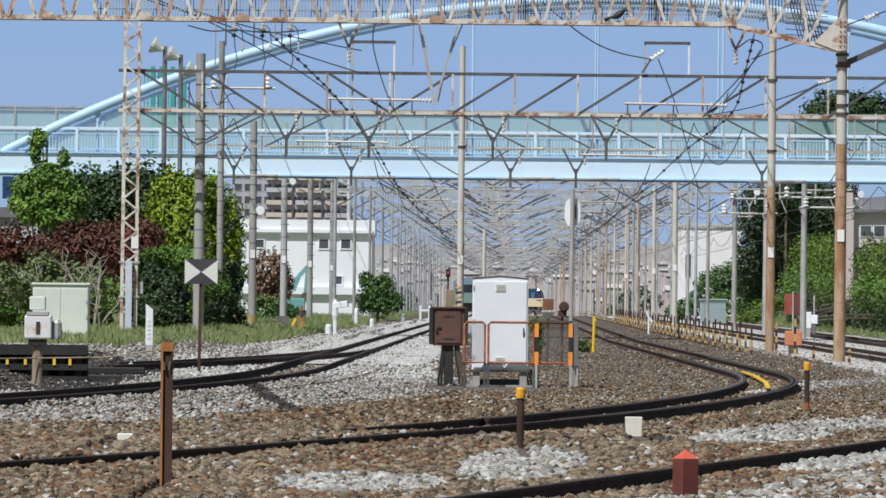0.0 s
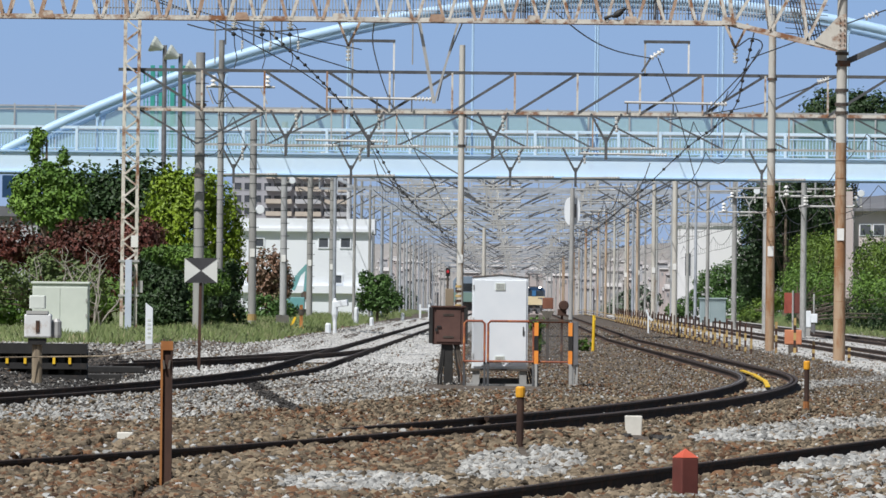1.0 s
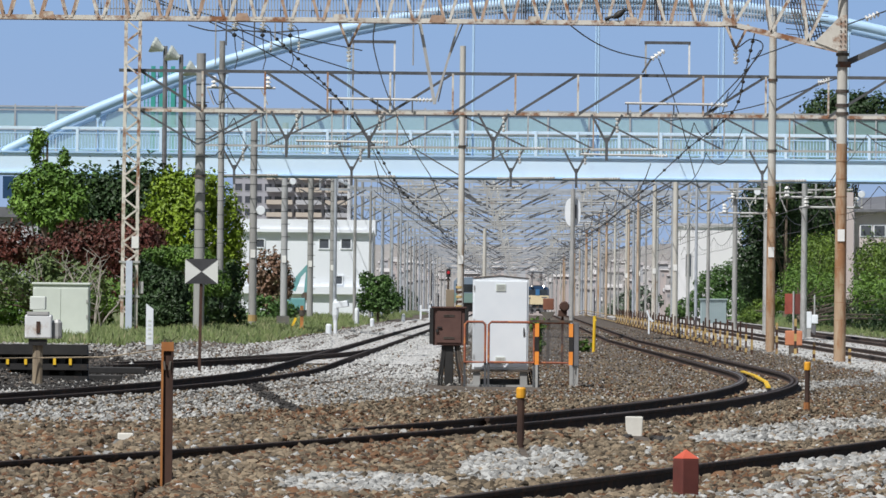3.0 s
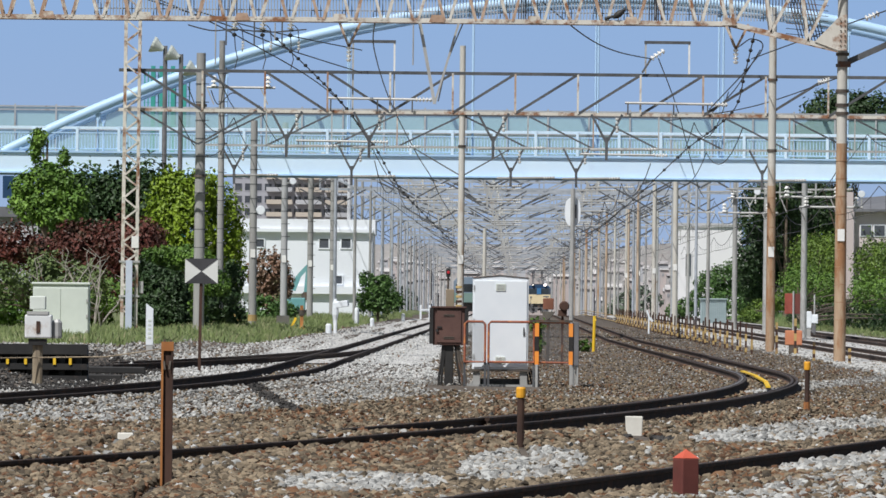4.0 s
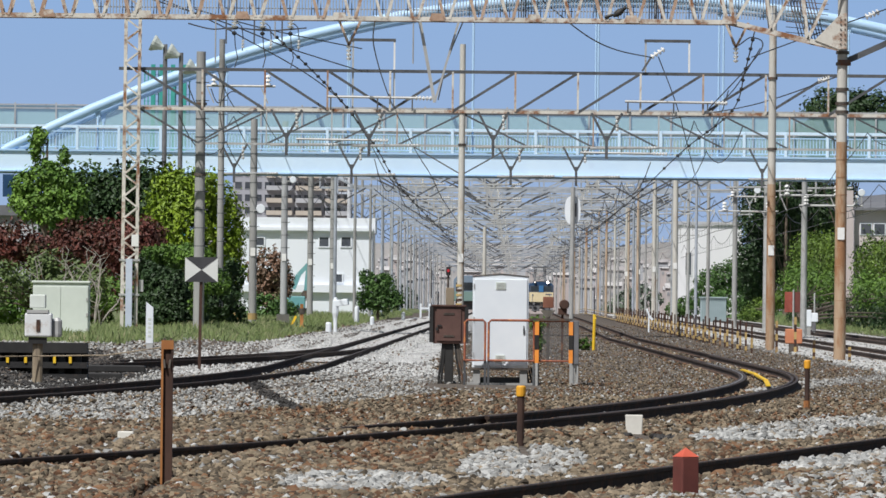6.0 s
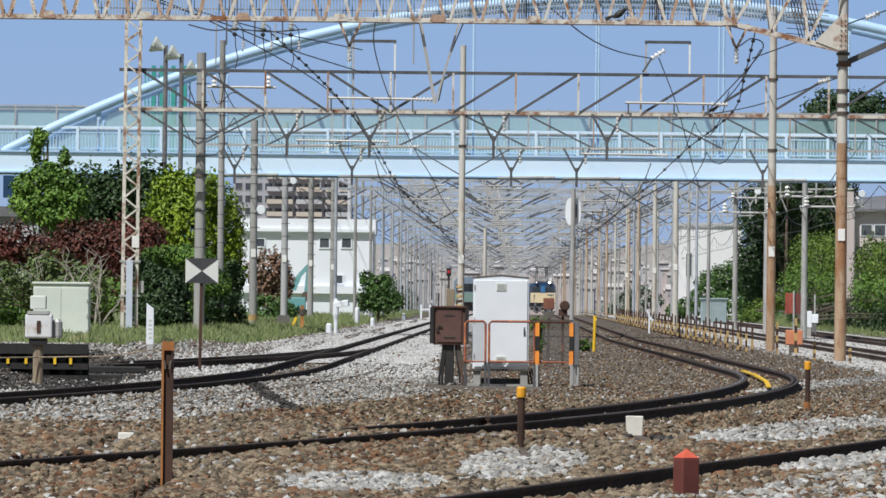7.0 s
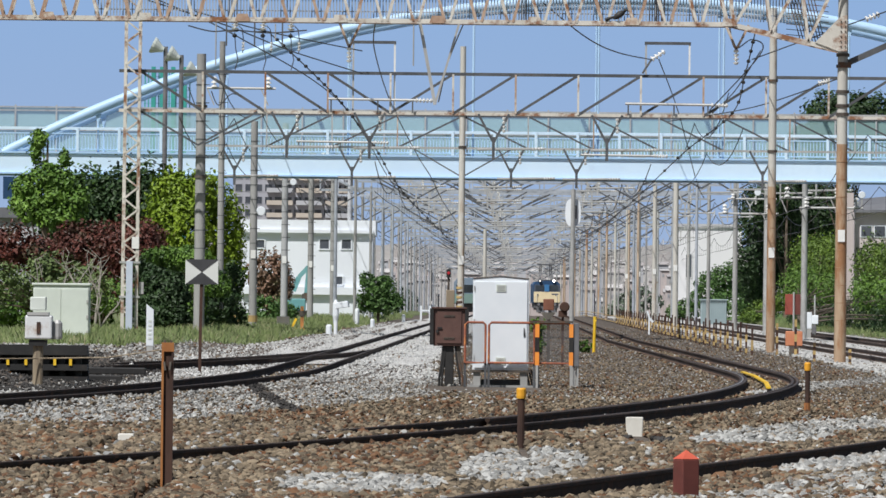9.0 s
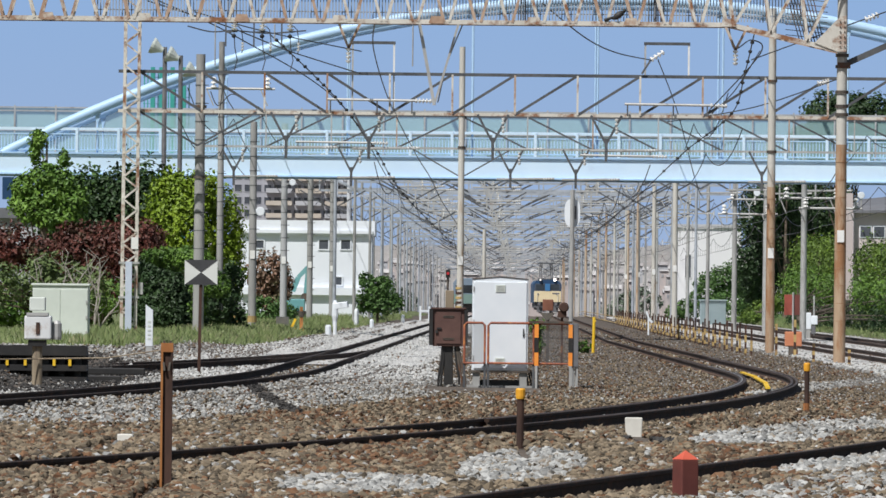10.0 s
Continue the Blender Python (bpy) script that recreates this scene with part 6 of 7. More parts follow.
make_plant("tree", "broad dark tree crown rising behind the bridge", [(24.214, 520, 13.121, 2.2, 1.3), (26.298, 520, 12.796, 1.9, 1.5), (22.667, 520, 11.544, 1.6, 0.8), (24.065, 520, 10.346, 2.6, 1.2)], 7000, 0.17, leaf_dark, 23, (24.517, 520.0, 0.0), 10)


def make_grass():
    rng = np.random.default_rng(31)
    V, F = [], []
    for _ in range(64000):
        if rng.random() < 0.82:
            d = 1 / rng.uniform(1 / 700.0, 1 / 224.0)
            x = verge_edge(d) - abs(rng.normal()) * 4.2
        else:
            d = rng.uniform(300, 640)
            x = track_f(d) + 2.6 + abs(rng.normal()) * 2.0
        h = rng.uniform(0.12, 0.5) * (0.55 + 0.8 * abs(noise.noise(Vector((x * 0.4, d * 0.1, 5)))))
        z = ground_z(x, d) - 0.03
        a, w = rng.uniform(0, 3.14), rng.uniform(0.008, 0.024)
        lx, ly = rng.normal() * 0.1, rng.normal() * 0.1
        c, s = math.cos(a) * w, math.sin(a) * w
        n = len(V)
        V += [(x - c, d - s, z), (x + c, d + s, z), (x + c * 0.6 + lx * 0.4, d + s * 0.6 + ly * 0.4, z + h * 0.6), (x + lx, d + ly, z + h)]
        F += [(n, n + 1, n + 2), (n, n + 2, n + 3)]
    me = bpy.data.meshes.new("grass")
    me.from_pydata(V, [], F)
    me.materials.append(grass_mat)
    tagged(new("grass", me), "rough dry green grass along the verge", "grass", kind="stuff")


make_grass()


def make_twigs():
    """A bare, pale, branching bush before the hedge."""
    rng = random.Random(77)
    base = Vector((-12.726, 297.0, 0.2))
    th = thing("bare_bush", "bare grey branching bush before the red hedge", "bush", "trees and bushes", base)
    for k in range(12):
        p = base + Vector((rng.uniform(-1.0, 0.9), 0, 0))
        pts, d = [p], Vector((rng.uniform(-0.35, 0.35), rng.uniform(-0.2, 0.2), 1)).normalized()
        for j in range(7):
            d = (d + Vector((rng.uniform(-0.4, 0.4), rng.uniform(-0.2, 0.2), 0.1))).normalized()
            pts.append(pts[-1] + d * rng.uniform(0.3, 0.5))
        g = Geo()
        g.tube(pts, 0.035, 6, 0.01)
        br = part("branch", g, twig_grey, th)
        for j in range(2, 8):
            g = Geo()
            e = pts[j] + Vector((rng.uniform(-0.5, 0.5), rng.uniform(-0.2, 0.2), rng.uniform(0.1, 0.45)))
            g.tube([pts[j], e], 0.016, 5, 0.007)
            part("twig", g, twig_grey, br)


twig_grey = surface("twig_grey", (0.24, 0.22, 0.19), (0.38, 0.35, 0.31), 0.9, 0, 8, 0.2)
make_twigs()
# a few sunlit weeds at the trackside
make_plant("weeds", "low green weeds at the foot of a yellow stake", [(4.634, 274.966 + 1, 0.0, 0.25, 0.25)], 160, 0.07, leaf_green, 41, (4.636, 274.966 + 1, -0.2), 3, "weeds")
make_plant("weeds", "low green weeds behind the orange barrier", [(2.9, 260, 0.75, 0.28, 0.22), (3.0, 260, 0.3, 0.2, 0.35)], 260, 0.08, leaf_green, 42, (2.989, 260.0, -0.2), 3, "weeds")


# ---- buildings ----
def make_block_house(name, label, x0, x1, d, z1, wallm, windows=(), roof=0.5, depth=12.0, roofm=None, bands=()):
    """A box building with a parapet, real recessed windows and bands."""
    th = thing(name, label, "building", "buildings", ((x0 + x1) / 2, d, 0))
    g = Geo()
    g.box((x0 + x1) / 2, d + depth / 2, -4.0, x1 - x0, depth, z1 + 4.0)
    part("wall", g, wallm, th)
    g = Geo()
    g.box((x0 + x1) / 2, d + depth / 2, z1, x1 - x0 + 0.4, depth + 0.4, roof)
    part("roof", g, roofm or wallm, th)
    for z, h in bands:
        g = Geo()
        g.box((x0 + x1) / 2, d - 0.15, z, x1 - x0 + 0.1, 0.4, h)
        part("ledge", g, roofm or wall_grey, th)
    for x, z, w, h in windows:
        g = Geo()
        g.box(x, d - 0.02, z - 0.08, w + 0.16, 0.1, 0.08)
        g.box(x, d - 0.02, z + h, w + 0.16, 0.1, 0.08)
        for s in (-1, 1):
            g.box(x + s * (w / 2 + 0.04), d - 0.02, z, 0.08, 0.1, h)
        wn = part("window", g, wallm, th)
        g = Geo()
        g.box(x, d - 0.005, z, w, 0.02, h)
        part("pane", g, window_dark, wn)
    return th


DB = 560.0
make_block_house("white_building", "long white two-storey works building with small windows", -13.286, -4.7, DB, 5.611, wall_white,
                 [(-7.881, 4.691, 0.6, 0.6), (-6.425, 4.706, 0.6, 0.6), (-6.921, 2.349, 0.5, 0.5), (-12.1, 4.721, 0.5, 0.5)],
                 0.971, 14.0, wall_white, ((5.723, 0.22), (1.654, 0.5)))
AP = 1500.0
wins = []
for r in range(6):
    for k in range(-3, 9):
        wins.append((-31.494 + 1.75 * k + 0.4, 14.844 + 2.2 * r - 1.5, 1.2, 1.2))
# wall colour lightened to stand for haze over the distance
apt = make_block_house("apartment_block", "grey-brown apartment block with balconies far off", -37.293, -16.294, AP, 24.844, surface("wall_flats_hazed", (0.36, 0.37, 0.42), (0.45, 0.45, 0.48), 0.9, 0, 0.2, 0), wins, 0.6, 14.0, wall_tan)
for r in range(6):
    for k in range(3):
        g = Geo()
        g.box(-29.494 + 5.2 * k + 0.4, AP - 0.7, 14.844 + 2.2 * r - 1.7, 4.6, 1.4, 0.8)
        part("balcony", g, wall_tan if (r + k) % 3 else wall_grey, apt)
make_block_house("white_building", "tall white shed beyond the bushes", 21.1, 26.755, 760.0, 8.079, surface("wall_shed_white", (0.70, 0.70, 0.72), (0.77, 0.77, 0.79), 0.85, 0, 0.4, 0), [(22.0, 3.594, 0.5, 2.0)], 0.3, 15.0, wall_grey)


def make_house():
    d = 480.0
    x0, x1 = 23.281, 30.0
    z0, z1 = 4.893, 6.749
    th = thing("house", "pale pink house with a grey roof above the hedge", "house", "buildings", (x0, d, 0))
    g = Geo()
    g.box((x0 + x1) / 2, d + 4, -0.2, x1 - x0, 8, z1 + 0.2)
    part("wall", g, surface("wall_pinkish", (0.62, 0.55, 0.54), (0.70, 0.63, 0.61), 0.85, 0, 0.6, 0), th)
    g = Geo()
    g.add([(x0 - 0.4, d - 0.5, z1), (x1, d - 0.5, z1 + 0.1), (x1, d + 4, z1 + 1.3), (x0 + 0.5, d + 4, z1 + 0.7), (x0 - 0.4, d - 0.5, z1 - 0.15), (x1, d - 0.5, z1 - 0.05)], [(0, 1, 2, 3), (4, 5, 1, 0), (4, 0, 3), (5, 4, 3, 2)])
    part("roof", g, roof_grey, th)
    for px in (23.925, 24.693):
        g = Geo()
        g.box(px, d - 0.02, 5.213, 0.7, 0.06, 0.7)
        w = part("window", g, white_paint, th)
        g = Geo()
        g.box(px, d - 0.06, 5.213 + 0.06, 0.58, 0.02, 0.58)
        part("pane", g, window_dark, w)
    g = Geo()
    g.box(23.217 - 0.3, d - 0.3, -0.2, 0.5, 0.5, 7.923)
    part("corner_pier", g, wall_rose, th)
    th = thing("house", "grey roofed house beyond the young tree", "house", "buildings", (-19.623, 380.0, 0))
    g = Geo()
    g.box(-19.876, 384, -0.2, 3.4, 8, 4.941 + 0.2)
    part("wall", g, wall_grey, th)
    g = Geo()
    g.box(-19.892, 384, 4.941, 3.8, 8.5, 0.456)
    part("roof", g, roof_grey, th)
    g = Geo()
    g.box(-19.507, 379.7, 5.779, 0.5, 0.3, 1.0)
    part("downpipe", g, loco_blue, th)
    # green net posts behind the bridge
    net = thing("practice_net", "green practice netting on tall posts behind the bridge", "net", at=(-21.184, 640.0, -0.2))
    for px in (-22.037, -21.397, -20.544, -19.691):
        g = Geo()
        g.box(px, 640, -0.2, 0.32, 0.3, 18.744 + 0.2)
        part("post", g, teal, net)
    g = Geo()
    for k in range(9):
        g.box(-20.971, 640.3, 13.968 + 0.5 * k, 3.6, 0.02, 0.03)
    for k in range(14):
        g.box(-22.677 + 0.26 * k, 640.3, 13.754, 0.08, 0.02, 4.693)
    part("netting", g, teal, net)
    # floodlights on posts
    for x, z in ((-11.63, 11.569), (-10.969, 11.224), (-10.2, 10.6)):
        th = thing("floodlight", "grey trackside floodlight on a short post", "floodlight", "floodlights", (x, 352.0, z))
        g = Geo()
        g.tube([(x, 352, 0.0), (x, 352, z + 0.3)], 0.11, 8, 0.09)
        part("post", g, loco_grey, th)
        g = Geo()
        g.lathe(0, 0, [(0.10, 0), (0.16, 0.14), (0.33, 0.42), (0.35, 0.52)], 14)
        o = part("lamp_head", g, cream_paint, th)
        o.matrix_parent_inverse = Matrix.Identity(4)
        o.matrix_basis = pose(-0.08, -0.1, 0.15, 0, -65, 0)


make_house()


def make_far_city():
    rng = random.Random(9)
    for k in range(295):
        d = rng.uniform(1500, 2650)
        u = rng.uniform(-160, 430) if k % 3 else rng.uniform(250, 640)
        x = u * d / 15000
        w, h = rng.uniform(1.0, 3.6), rng.uniform(2.0, 16.5) ** 0.97 * d / 2600 + 0.4
        th = thing("far_house", "haze-paled stucco house far along the line", "house", "far houses", (x, d, -3))
        g = Geo()
        g.box(x, d, -5, w, 6, h + 3)
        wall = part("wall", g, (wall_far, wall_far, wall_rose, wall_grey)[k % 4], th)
        g = Geo()
        a, e = w / 2 + 0.1, rng.uniform(0.3, 0.9)
        g.add([(x - a, d - 3.3, h - 2), (x + a, d - 3.3, h - 2), (x + a, d + 3.3, h - 2), (x - a, d + 3.3, h - 2), (x - a, d, h - 2 + e), (x + a, d, h - 2 + e)], [(0, 1, 5, 4), (2, 3, 4, 5), (0, 4, 3), (1, 2, 5), (0, 3, 2, 1)])
        part("roof", g, roof_brown if k % 2 else wall_far, th)
        for j in range(int(w / 0.9)):
            g = Geo()
            g.box(x - w / 2 + 0.5 + 0.85 * j, d - 3.04, h - 3.3 - 0.5 * (j % 2), 0.4, 0.08, 0.6)
            part("window", g, wall_slate, th)
    # overbridge and wooded rise closing the view
    g = Geo()
    n = 220
    for j in range(n + 1):
        x = -330 + 3.6 * j
        z = 18.5 + 2.5 * noise.noise(Vector((j * 0.11, 2, 0))) + 1.8 * noise.noise(Vector((j * 0.6, 5, 0)))
        g.v += [(x, 2800, -12), (x, 2800 + 3 * noise.noise(Vector((j * 0.4, 7, 0))), z), (x, 2860, z - 2), (x, 2860, -12)]
    g.f = [(4 * j + i, 4 * j + 4 + i, 4 * j + 5 + i, 4 * j + 1 + i) for j in range(n) for i in range(3)]
    # hillside greyed and lightened: haze painted into its colour
    ob = part("far_hill", g, surface("hillside_hazed", (0.40, 0.395, 0.40), (0.54, 0.525, 0.515), 1.0, 0, 0.9, 0, (0.45, 0.42, 0.41), 0.45), None)
    tagged(ob, "grey-brown built-up rise closing the view", "hill", kind="structure")


make_far_city()


def make_far_trees():
    rng = random.Random(17)
    for k in range(34):
        d = rng.uniform(1000, 1700)
        x = (rng.uniform(-190, -60) if k % 2 else rng.uniform(260, 560)) * d / 15000
        r = rng.uniform(1.2, 2.8)
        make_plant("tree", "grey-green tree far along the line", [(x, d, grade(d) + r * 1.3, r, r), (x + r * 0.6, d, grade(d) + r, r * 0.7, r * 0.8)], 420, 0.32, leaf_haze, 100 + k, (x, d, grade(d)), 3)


# far tree greens are washed out with painted distance haze
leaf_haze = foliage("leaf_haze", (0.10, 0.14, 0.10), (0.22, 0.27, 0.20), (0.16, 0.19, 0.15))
make_far_trees()


def make_verge_things():
    for px, py, tp, d, w in ((-4.431, 0.1, 0.475, 330.0, 0.24), (-3.57, 0.0, 0.444, 430.0, 0.22), (-2.416, 0.0, 0.5, 520.0, 0.22), (-4.654, 0.0, 0.938, 460.0, 0.25)):
        g = Geo()
        g.lathe(px, d, [(w / 2, 0), (w / 2, (tp - py) * 0.85), (w * 0.3, tp - py)], 10, z0=py)
        tagged(part("distance_stone", g, white_paint), "small round-topped white trackside marker", "marker block", "verge markers")
    d = 340.0
    th = thing("trackside_camera", "white post with a side-mounted white box on the verge", "equipment", at=(-4.301, d, 0))
    g = Geo()
    g.lathe(-4.301, d, [(0.07, -0.2), (0.08, 0.6), (0.13, 0.8), (0.12, 1.373 - 0.1), (0.05, 1.441)], 10)
    part("post", g, white_paint, th)
    g = Geo()
    g.bar((-4.304, d, 1.192), (-3.784, d - 0.1, 1.266), 0.26)
    part("housing", g, white_paint, th, bevel=0.03)
    d = 370.0
    th = thing("pink_box", "small pale pink box on a yellow footing", "equipment box", at=(-6.97, d, 0))
    g = Geo()
    g.box(-6.97, d, 0.27, 0.55, 0.3, 0.4)
    part("case", g, surface("pale_pink", (0.66, 0.56, 0.54), (0.74, 0.64, 0.62), 0.7, 0, 5, 0), th, bevel=0.02)
    g = Geo()
    g.box(-6.97, d, 0.0, 0.12, 0.12, 0.27)
    part("post", g, galv, th)
    th = thing("yellow_machine", "small yellow track lifting jack with an orange mast", "machine", at=(-6.265, 365.0, 0))
    x = -6.265
    g = Geo()
    g.box(x, 365, 0.05, 0.6, 0.5, 0.14)
    g.bar((x - 0.25, 365, 0.15), (x - 0.05, 365, 0.6), 0.1)
    part("frame", g, yellow_paint, th)
    g = Geo()
    g.box(x + 0.2, 365, 0.15, 0.14, 0.14, 0.976)
    part("mast", g, rust_orange, th)
    g = Geo()
    g.box(x + 0.2, 365, 0.684, 0.22, 0.2, 0.25)
    part("motor", g, dark_steel, th)
    for px, d in ((-7.718, 344.0), (-8.314, 344.0)):
        g = Geo()
        g.lathe(px, d, [(0.19, 0), (0.19, 0.26)], 12, z0=0.5)
        tagged(part("mast_sleeve", g, yellow_dull), "yellow guard band around a mast foot", "guard band", "mast guards")
    th = thing("white_hurdle", "low white hurdle of two posts and a bar", "barrier", at=(-1.236, 600.0, 0))
    for px in (-1.556, -0.916):
        g = Geo()
        g.box(px, 600, -0.2, 0.14, 0.14, 1.15)
        part("post", g, white_paint, th)
    g = Geo()
    g.box(-1.236, 600, 0.55, 0.7, 0.1, 0.12)
    part("bar", g, white_paint, th)
    # teal excavator before the white building
    d = 500.0
    th = thing("excavator", "teal excavator with a raised bent boom", "excavator", at=(-8.432, d, 0))
    g = Geo()
    g.box(-8.702, d, 0.2, 1.6, 1.6, 0.5)
    part("tracks", g, black_paint, th)
    g = Geo()
    g.box(-8.705, d, 0.7, 1.2, 1.4, 0.7)
    part("house", g, teal_faded, th, bevel=0.05)
    g = Geo()
    p0, p1, p2, p3 = [(a, d, b) for a, b in ((-8.84, 1.841), (-8.516, 2.677), (-7.956, 3.283), (-8.104, 1.515))]
    g.bar(p0, p1, 0.3)
    g.bar(p1, p2, 0.25)
    part("boom", g, teal_faded, th)
    g = Geo()
    g.bar(p2, p3, 0.22)
    part("stick", g, teal_faded, th)
    g = Geo()
    g.lathe(p3[0], d - 0.3, [(0.25, 0), (0.25, 0.6)], 10, "y", p3[2])
    part("bucket", g, dark_steel, th)
    # blue-green shed and wall by the right bushes
    g = Geo()
    g.box(19.15, 600, -0.2, 1.8, 2, 1.75)
    for k in range(12):
        g.box(18.33 + 0.15 * k, 598.97, -0.2, 0.05, 0.06, 1.75)
    g.box(19.15, 600, 1.55, 2.0, 2.3, 0.08)
    tagged(part("green_shed", g, surface("shed_sheet", (0.24, 0.32, 0.34), (0.34, 0.42, 0.44), 0.6, 0, 1, 0)), "pale blue-green corrugated shed by the bushes", "shed")


make_verge_things()


def make_crow():
    x, d, z = 4.888, 239.53, 9.445
    th = thing("crow", "black crow perched on the rusty truss", "bird", at=(x, d, z))
    for nm, prof, ry in (("body", [(0.02, -0.2), (0.08, -0.1), (0.1, 0.02), (0.07, 0.14), (0.03, 0.2)], 55), ("tail", [(0.05, -0.42), (0.045, -0.3), (0.03, -0.15)], 70)):
        g = Geo()
        g.lathe(0, 0, prof, 10)
        o = part(nm, g, black_paint, th, smooth=True)
        o.matrix_parent_inverse = Matrix.Identity(4)
        o.matrix_basis = pose(0, 0, 0.17, 0, ry, 0)
    g = Geo()
    g.lathe(x + 0.17, d, [(0.02, -0.06), (0.055, 0), (0.02, 0.06)], 10, z0=z + 0.3)
    part("head", g, black_paint, th)
    g = Geo()
    g.bar((x + 0.2, d, z + 0.3), (x + 0.29, d, z + 0.28), 0.025)
    part("beak", g, black_paint, th)
    g = Geo()
    for s in (-1, 1):
        g.bar((x, d + s * 0.03, z), (x, d + s * 0.03, z + 0.12), 0.015)
    part("legs", g, black_paint, th)


make_crow()


# ---- trains ----
def make_locomotive():
    """Electric locomotive, built with its nose at the origin and its body along +y."""
    th = thing("locomotive", "blue and cream electric locomotive with lit headlights, approaching", "locomotive")
    w, n = 2.8, 0.0
    g = Geo()
    g.sheet(0, 0.25, [(-w / 2, 1.05), (w / 2, 1.05), (w / 2, 2.98), (w / 2 - 0.25, 3.3), (0, 3.42), (-w / 2 + 0.25, 3.3), (-w / 2, 2.98)], 16.0)
    part("body", g, loco_blue, th)
    g = Geo()
    g.sheet(0, 0.0, [(-w / 2 + 0.04, 1.15), (w / 2 - 0.04, 1.15), (w / 2 - 0.04, 2.25), (-w / 2 + 0.04, 2.25)], 0.26)
    part("nose_panel", g, loco_cream, th, "cream lower nose")
    g = Geo()
    g.add([(-w / 2 + 0.04, 0, 2.25), (w / 2 - 0.04, 0, 2.25), (w / 2 - 0.12, 0.25, 3.0), (-w / 2 + 0.12, 0.25, 3.0), (-w / 2 + 0.04, 0.3, 2.25), (w / 2 - 0.04, 0.3, 2.25)], [(0, 1, 2, 3), (0, 3, 4), (1, 5, 2), (0, 4, 5, 1)])
    part("windscreen_surround", g, loco_navy, th)
    for s in (-1, 1):
        g = Geo()
        a, b = 0.2, 1.16
        xs = sorted((s * a, s * b))
        g.add([(xs[0], -0.0, 2.4), (xs[1], -0.0, 2.4), (xs[1], 0.18, 2.92), (xs[0], 0.18, 2.92), (xs[0], 0.1, 2.4), (xs[1], 0.1, 2.4)], [(0, 1, 2, 3), (0, 3, 4), (1, 5, 2), (0, 4, 5, 1)])
        part("windscreen", g, glass_dark, th)
        g = Geo()
        g.lathe(s * 0.72, 0.02, [(0.15, 0), (0.16, 0.3)], 12, "y", 3.38)
        hl = part("headlight", g, loco_grey, th)
        g = Geo()
        g.lathe(s * 0.72, -0.03, [(0.12 if s > 0 else 0.08, 0), (0.12 if s > 0 else 0.08, 0.04)], 14, "y", 3.38)
        part("lens", g, lamp_bright if s > 0 else lamp_dim, hl, "lit headlight lens")
        g = Geo()
        g.lathe(s * 0.95, -0.06, [(0.09, 0), (0.09, 0.06)], 10, "y", 1.95)
        part("marker_light", g, loco_grey, th)
        g = Geo()
        g.box(s * 0.85, -0.12, 0.62, 0.1, 0.2, 0.45)
        g.lathe(s * 0.85, -0.3, [(0.16, 0), (0.16, 0.08)], 12, "y", 0.95)
        part("buffer_step", g, loco_grey, th)
        g = Geo()
        g.tube([(s * 1.05, -0.1, 1.2), (s * 1.05, -0.12, 2.0)], 0.025, 6)
        part("handrail", g, porcelain, th)
        g = Geo()
        g.box(s * 0.62, 0.1, 0.12, 0.9, 0.12, 0.5)
        part("snow_plough", g, loco_grey, th)
    g = Geo()
    g.box(0, 0.02, 2.28, 0.5, 0.12, 0.72)
    part("gangway_door", g, surface("loco_mid_blue", (0.04, 0.16, 0.36), (0.06, 0.2, 0.42), 0.4, 0, 2, 0), th, "brighter blue centre door")
    g = Geo()
    g.box(0.85, -0.01, 1.95, 0.7, 0.02, 0.14)
    part("dark_bar", g, loco_grey, th)
    g = Geo()
    g.box(0, 8, 0.55, 2.5, 15.5, 0.5)
    part("underframe", g, loco_grey, th)
    g = Geo()
    g.box(0, -0.25, 0.75, 0.28, 0.5, 0.26)
    part("coupler", g, dark_steel, th)
    for y in (2.5, 8.0, 13.5):
        g = Geo()
        g.box(0, y, 0.35, 2.2, 3.2, 0.4)
        bg = part("bogie", g, loco_grey, th)
        for k in (-1.1, 1.1):
            for s in (-1, 1):
                q = Geo()
                vs = Geo()
                q.tube([(s * 0.5, y + k, 0.5), (s * 0.62, y + k, 0.5)], 0.5, 18)
                part("wheel", q, dark_steel, bg)
    for y in (4.0, 12.5):
        g = Geo()
        for sx in (-1, 1):
            g.bar((sx * 0.6, y - 0.8, 3.5), (sx * 0.55, y + 0.6, 4.4), 0.1)
            g.bar((sx * 0.55, y + 0.6, 4.4), (sx * 0.5, y - 0.3, 5.05), 0.09)
        g.bar((-0.85, y - 0.3, 5.1), (0.85, y - 0.3, 5.1), 0.12)
        g.box(0, y, 3.38, 1.4, 1.8, 0.14)
        part("pantograph", g, galv_dark, th, "raised pantograph")
    return th


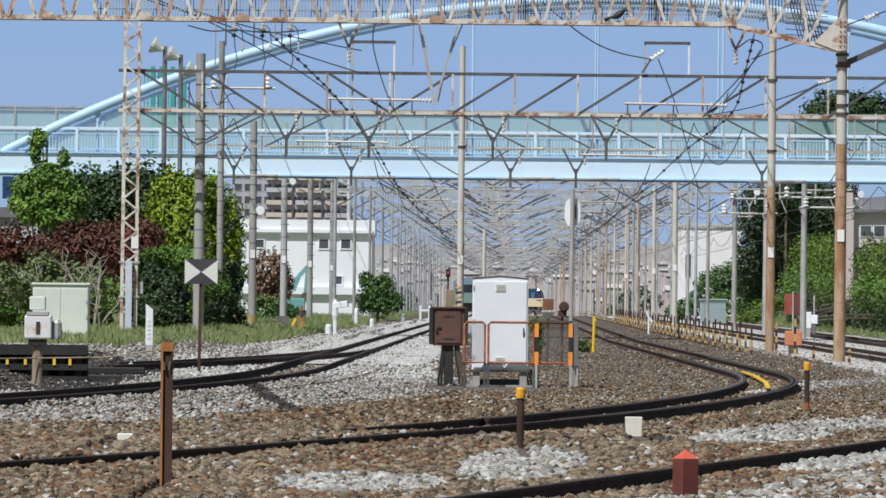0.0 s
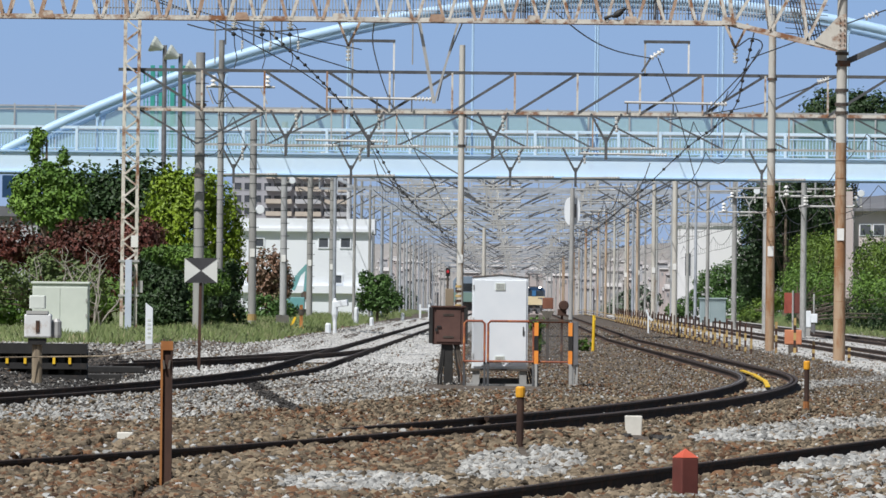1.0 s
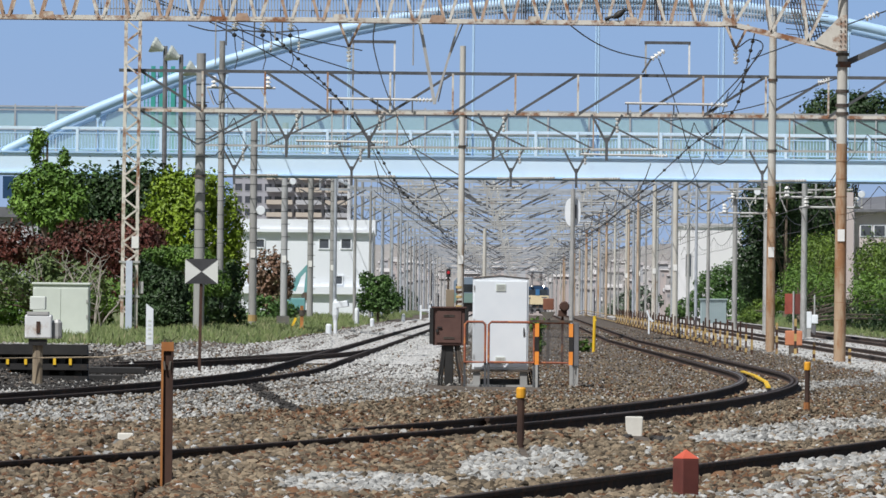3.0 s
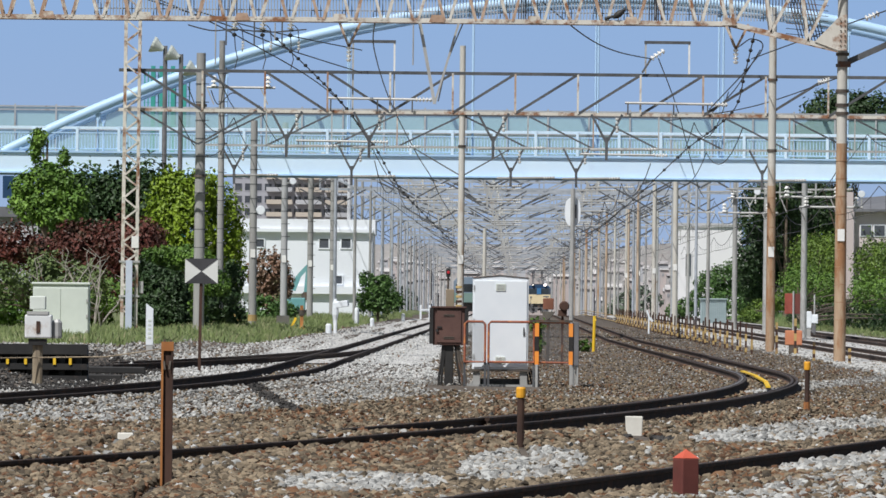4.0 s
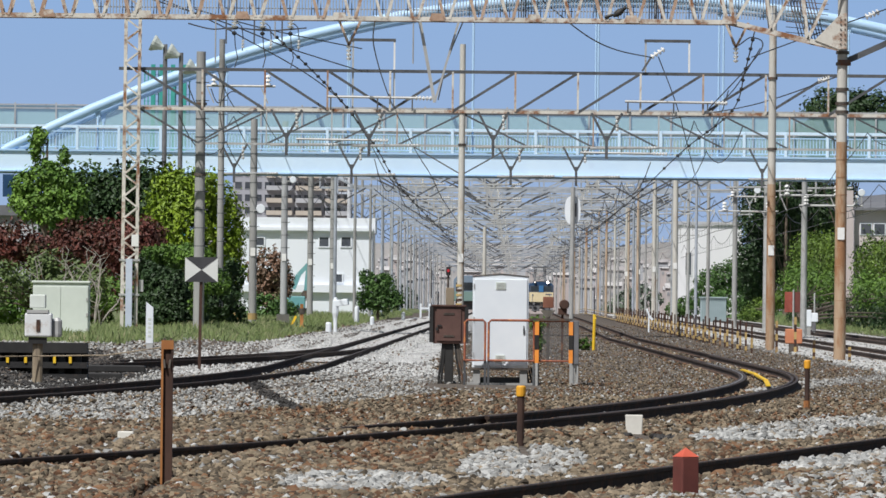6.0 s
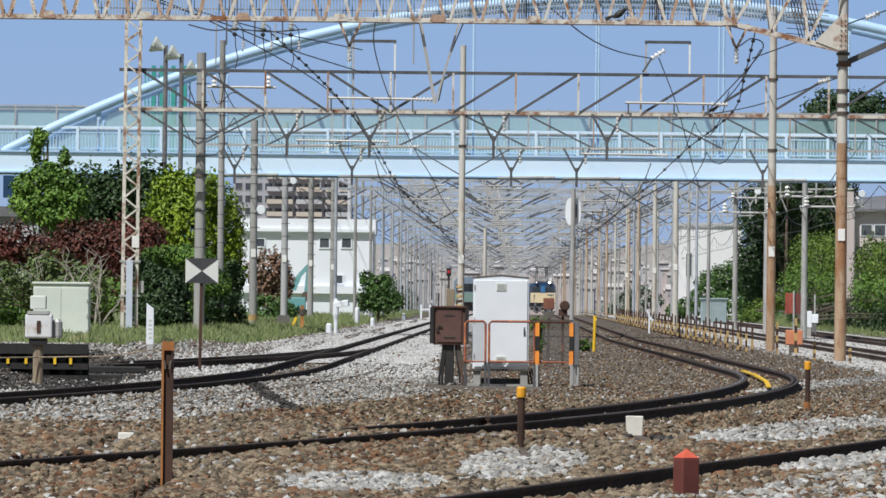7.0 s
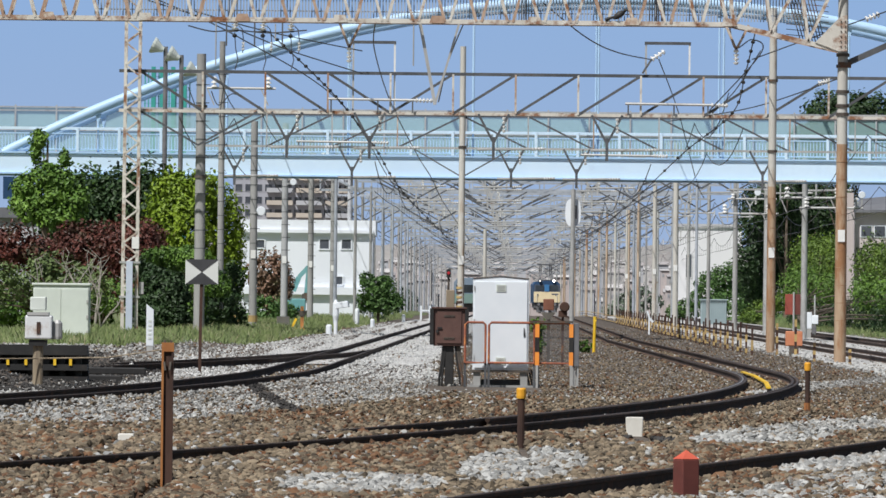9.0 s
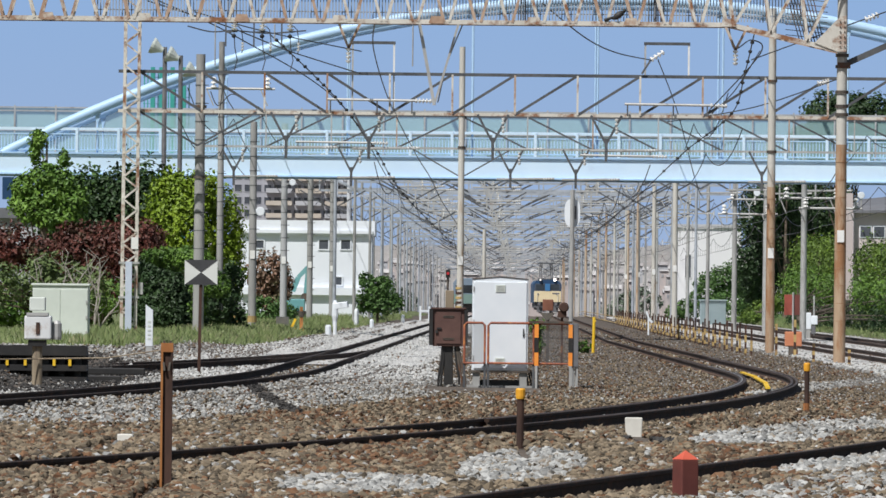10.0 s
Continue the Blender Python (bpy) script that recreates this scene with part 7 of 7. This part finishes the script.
loco_navy = surface("loco_navy", (0.012, 0.022, 0.045), (0.02, 0.035, 0.065), 0.5, 0, 2, 0)
lamp_bright = glow("headlight_bright", (1.0, 0.90, 0.86), 8.0)
lamp_dim = glow("headlight_dim", (1.0, 0.95, 0.88), 0.8)
loco = make_locomotive()


def make_parked_train():
    d, x = 900.0, track_m(900)
    th = thing("railcar", "blue railcar standing far along the line", "railcar", at=(x, d, grade(d)))
    g = Geo()
    g.sheet(x, d, [(-1.4, 0.9), (1.4, 0.9), (1.4, 3.2), (1.0, 3.65), (-1.0, 3.65), (-1.4, 3.2)], 18.0)
    # body and front are greyed, with distance haze put into the paint
    part("body", g, surface("railcar_hazed_blue", (0.15, 0.21, 0.28), (0.20, 0.26, 0.33), 0.5, 0, 1, 0), th, bevel=0.05)
    g = Geo()
    g.box(x, d - 0.02, 2.1, 2.3, 0.05, 0.8)
    part("windscreen", g, glass_dark, th)
    g = Geo()
    g.box(x, d - 0.02, 0.95, 2.75, 0.05, 1.0)
    part("front_panel", g, surface("railcar_hazed_green", (0.16, 0.25, 0.23), (0.20, 0.30, 0.27), 0.5, 0, 1, 0), th)
    g = Geo()
    g.box(x, d + 9, 0.0, 2.3, 16, 0.9)
    part("bogie", g, loco_grey, th)
    for s in (-1, 1):
        g = Geo()
        g.lathe(x + s * 0.95, d - 0.08, [(0.13, 0), (0.13, 0.07)], 12, "y", 2.95)
        part("headlight", g, porcelain, th)


make_parked_train()


def motions():
    # the locomotive comes nearer at some 25 metres a second, climbing out of the dip
    rows = []
    for t, d, x, z in LOCO_ROWS:
        rows.append((t, pose(x, d, z, 0, 0, 0.45)))
    walk(loco, rows)


# sideways and height values are keyed to fit the camera's view
LOCO_ROWS = [
    (0.0, 1107.0, 11.789, 2.618 - 3.38),
    (1.9, 1059.5, 11.639, 2.826 - 3.38),
    (3.8, 1012.0, 11.447, 3.009 - 3.38),
    (5.4, 972.0, 11.22, 3.073 - 3.38),
    (7.0, 932.0, 10.956, 3.151 - 3.38),
    (8.5, 894.5, 10.85, 3.30 - 3.38),
    (10.0, 857.0, 10.62, 3.45 - 3.38),
]
motions()
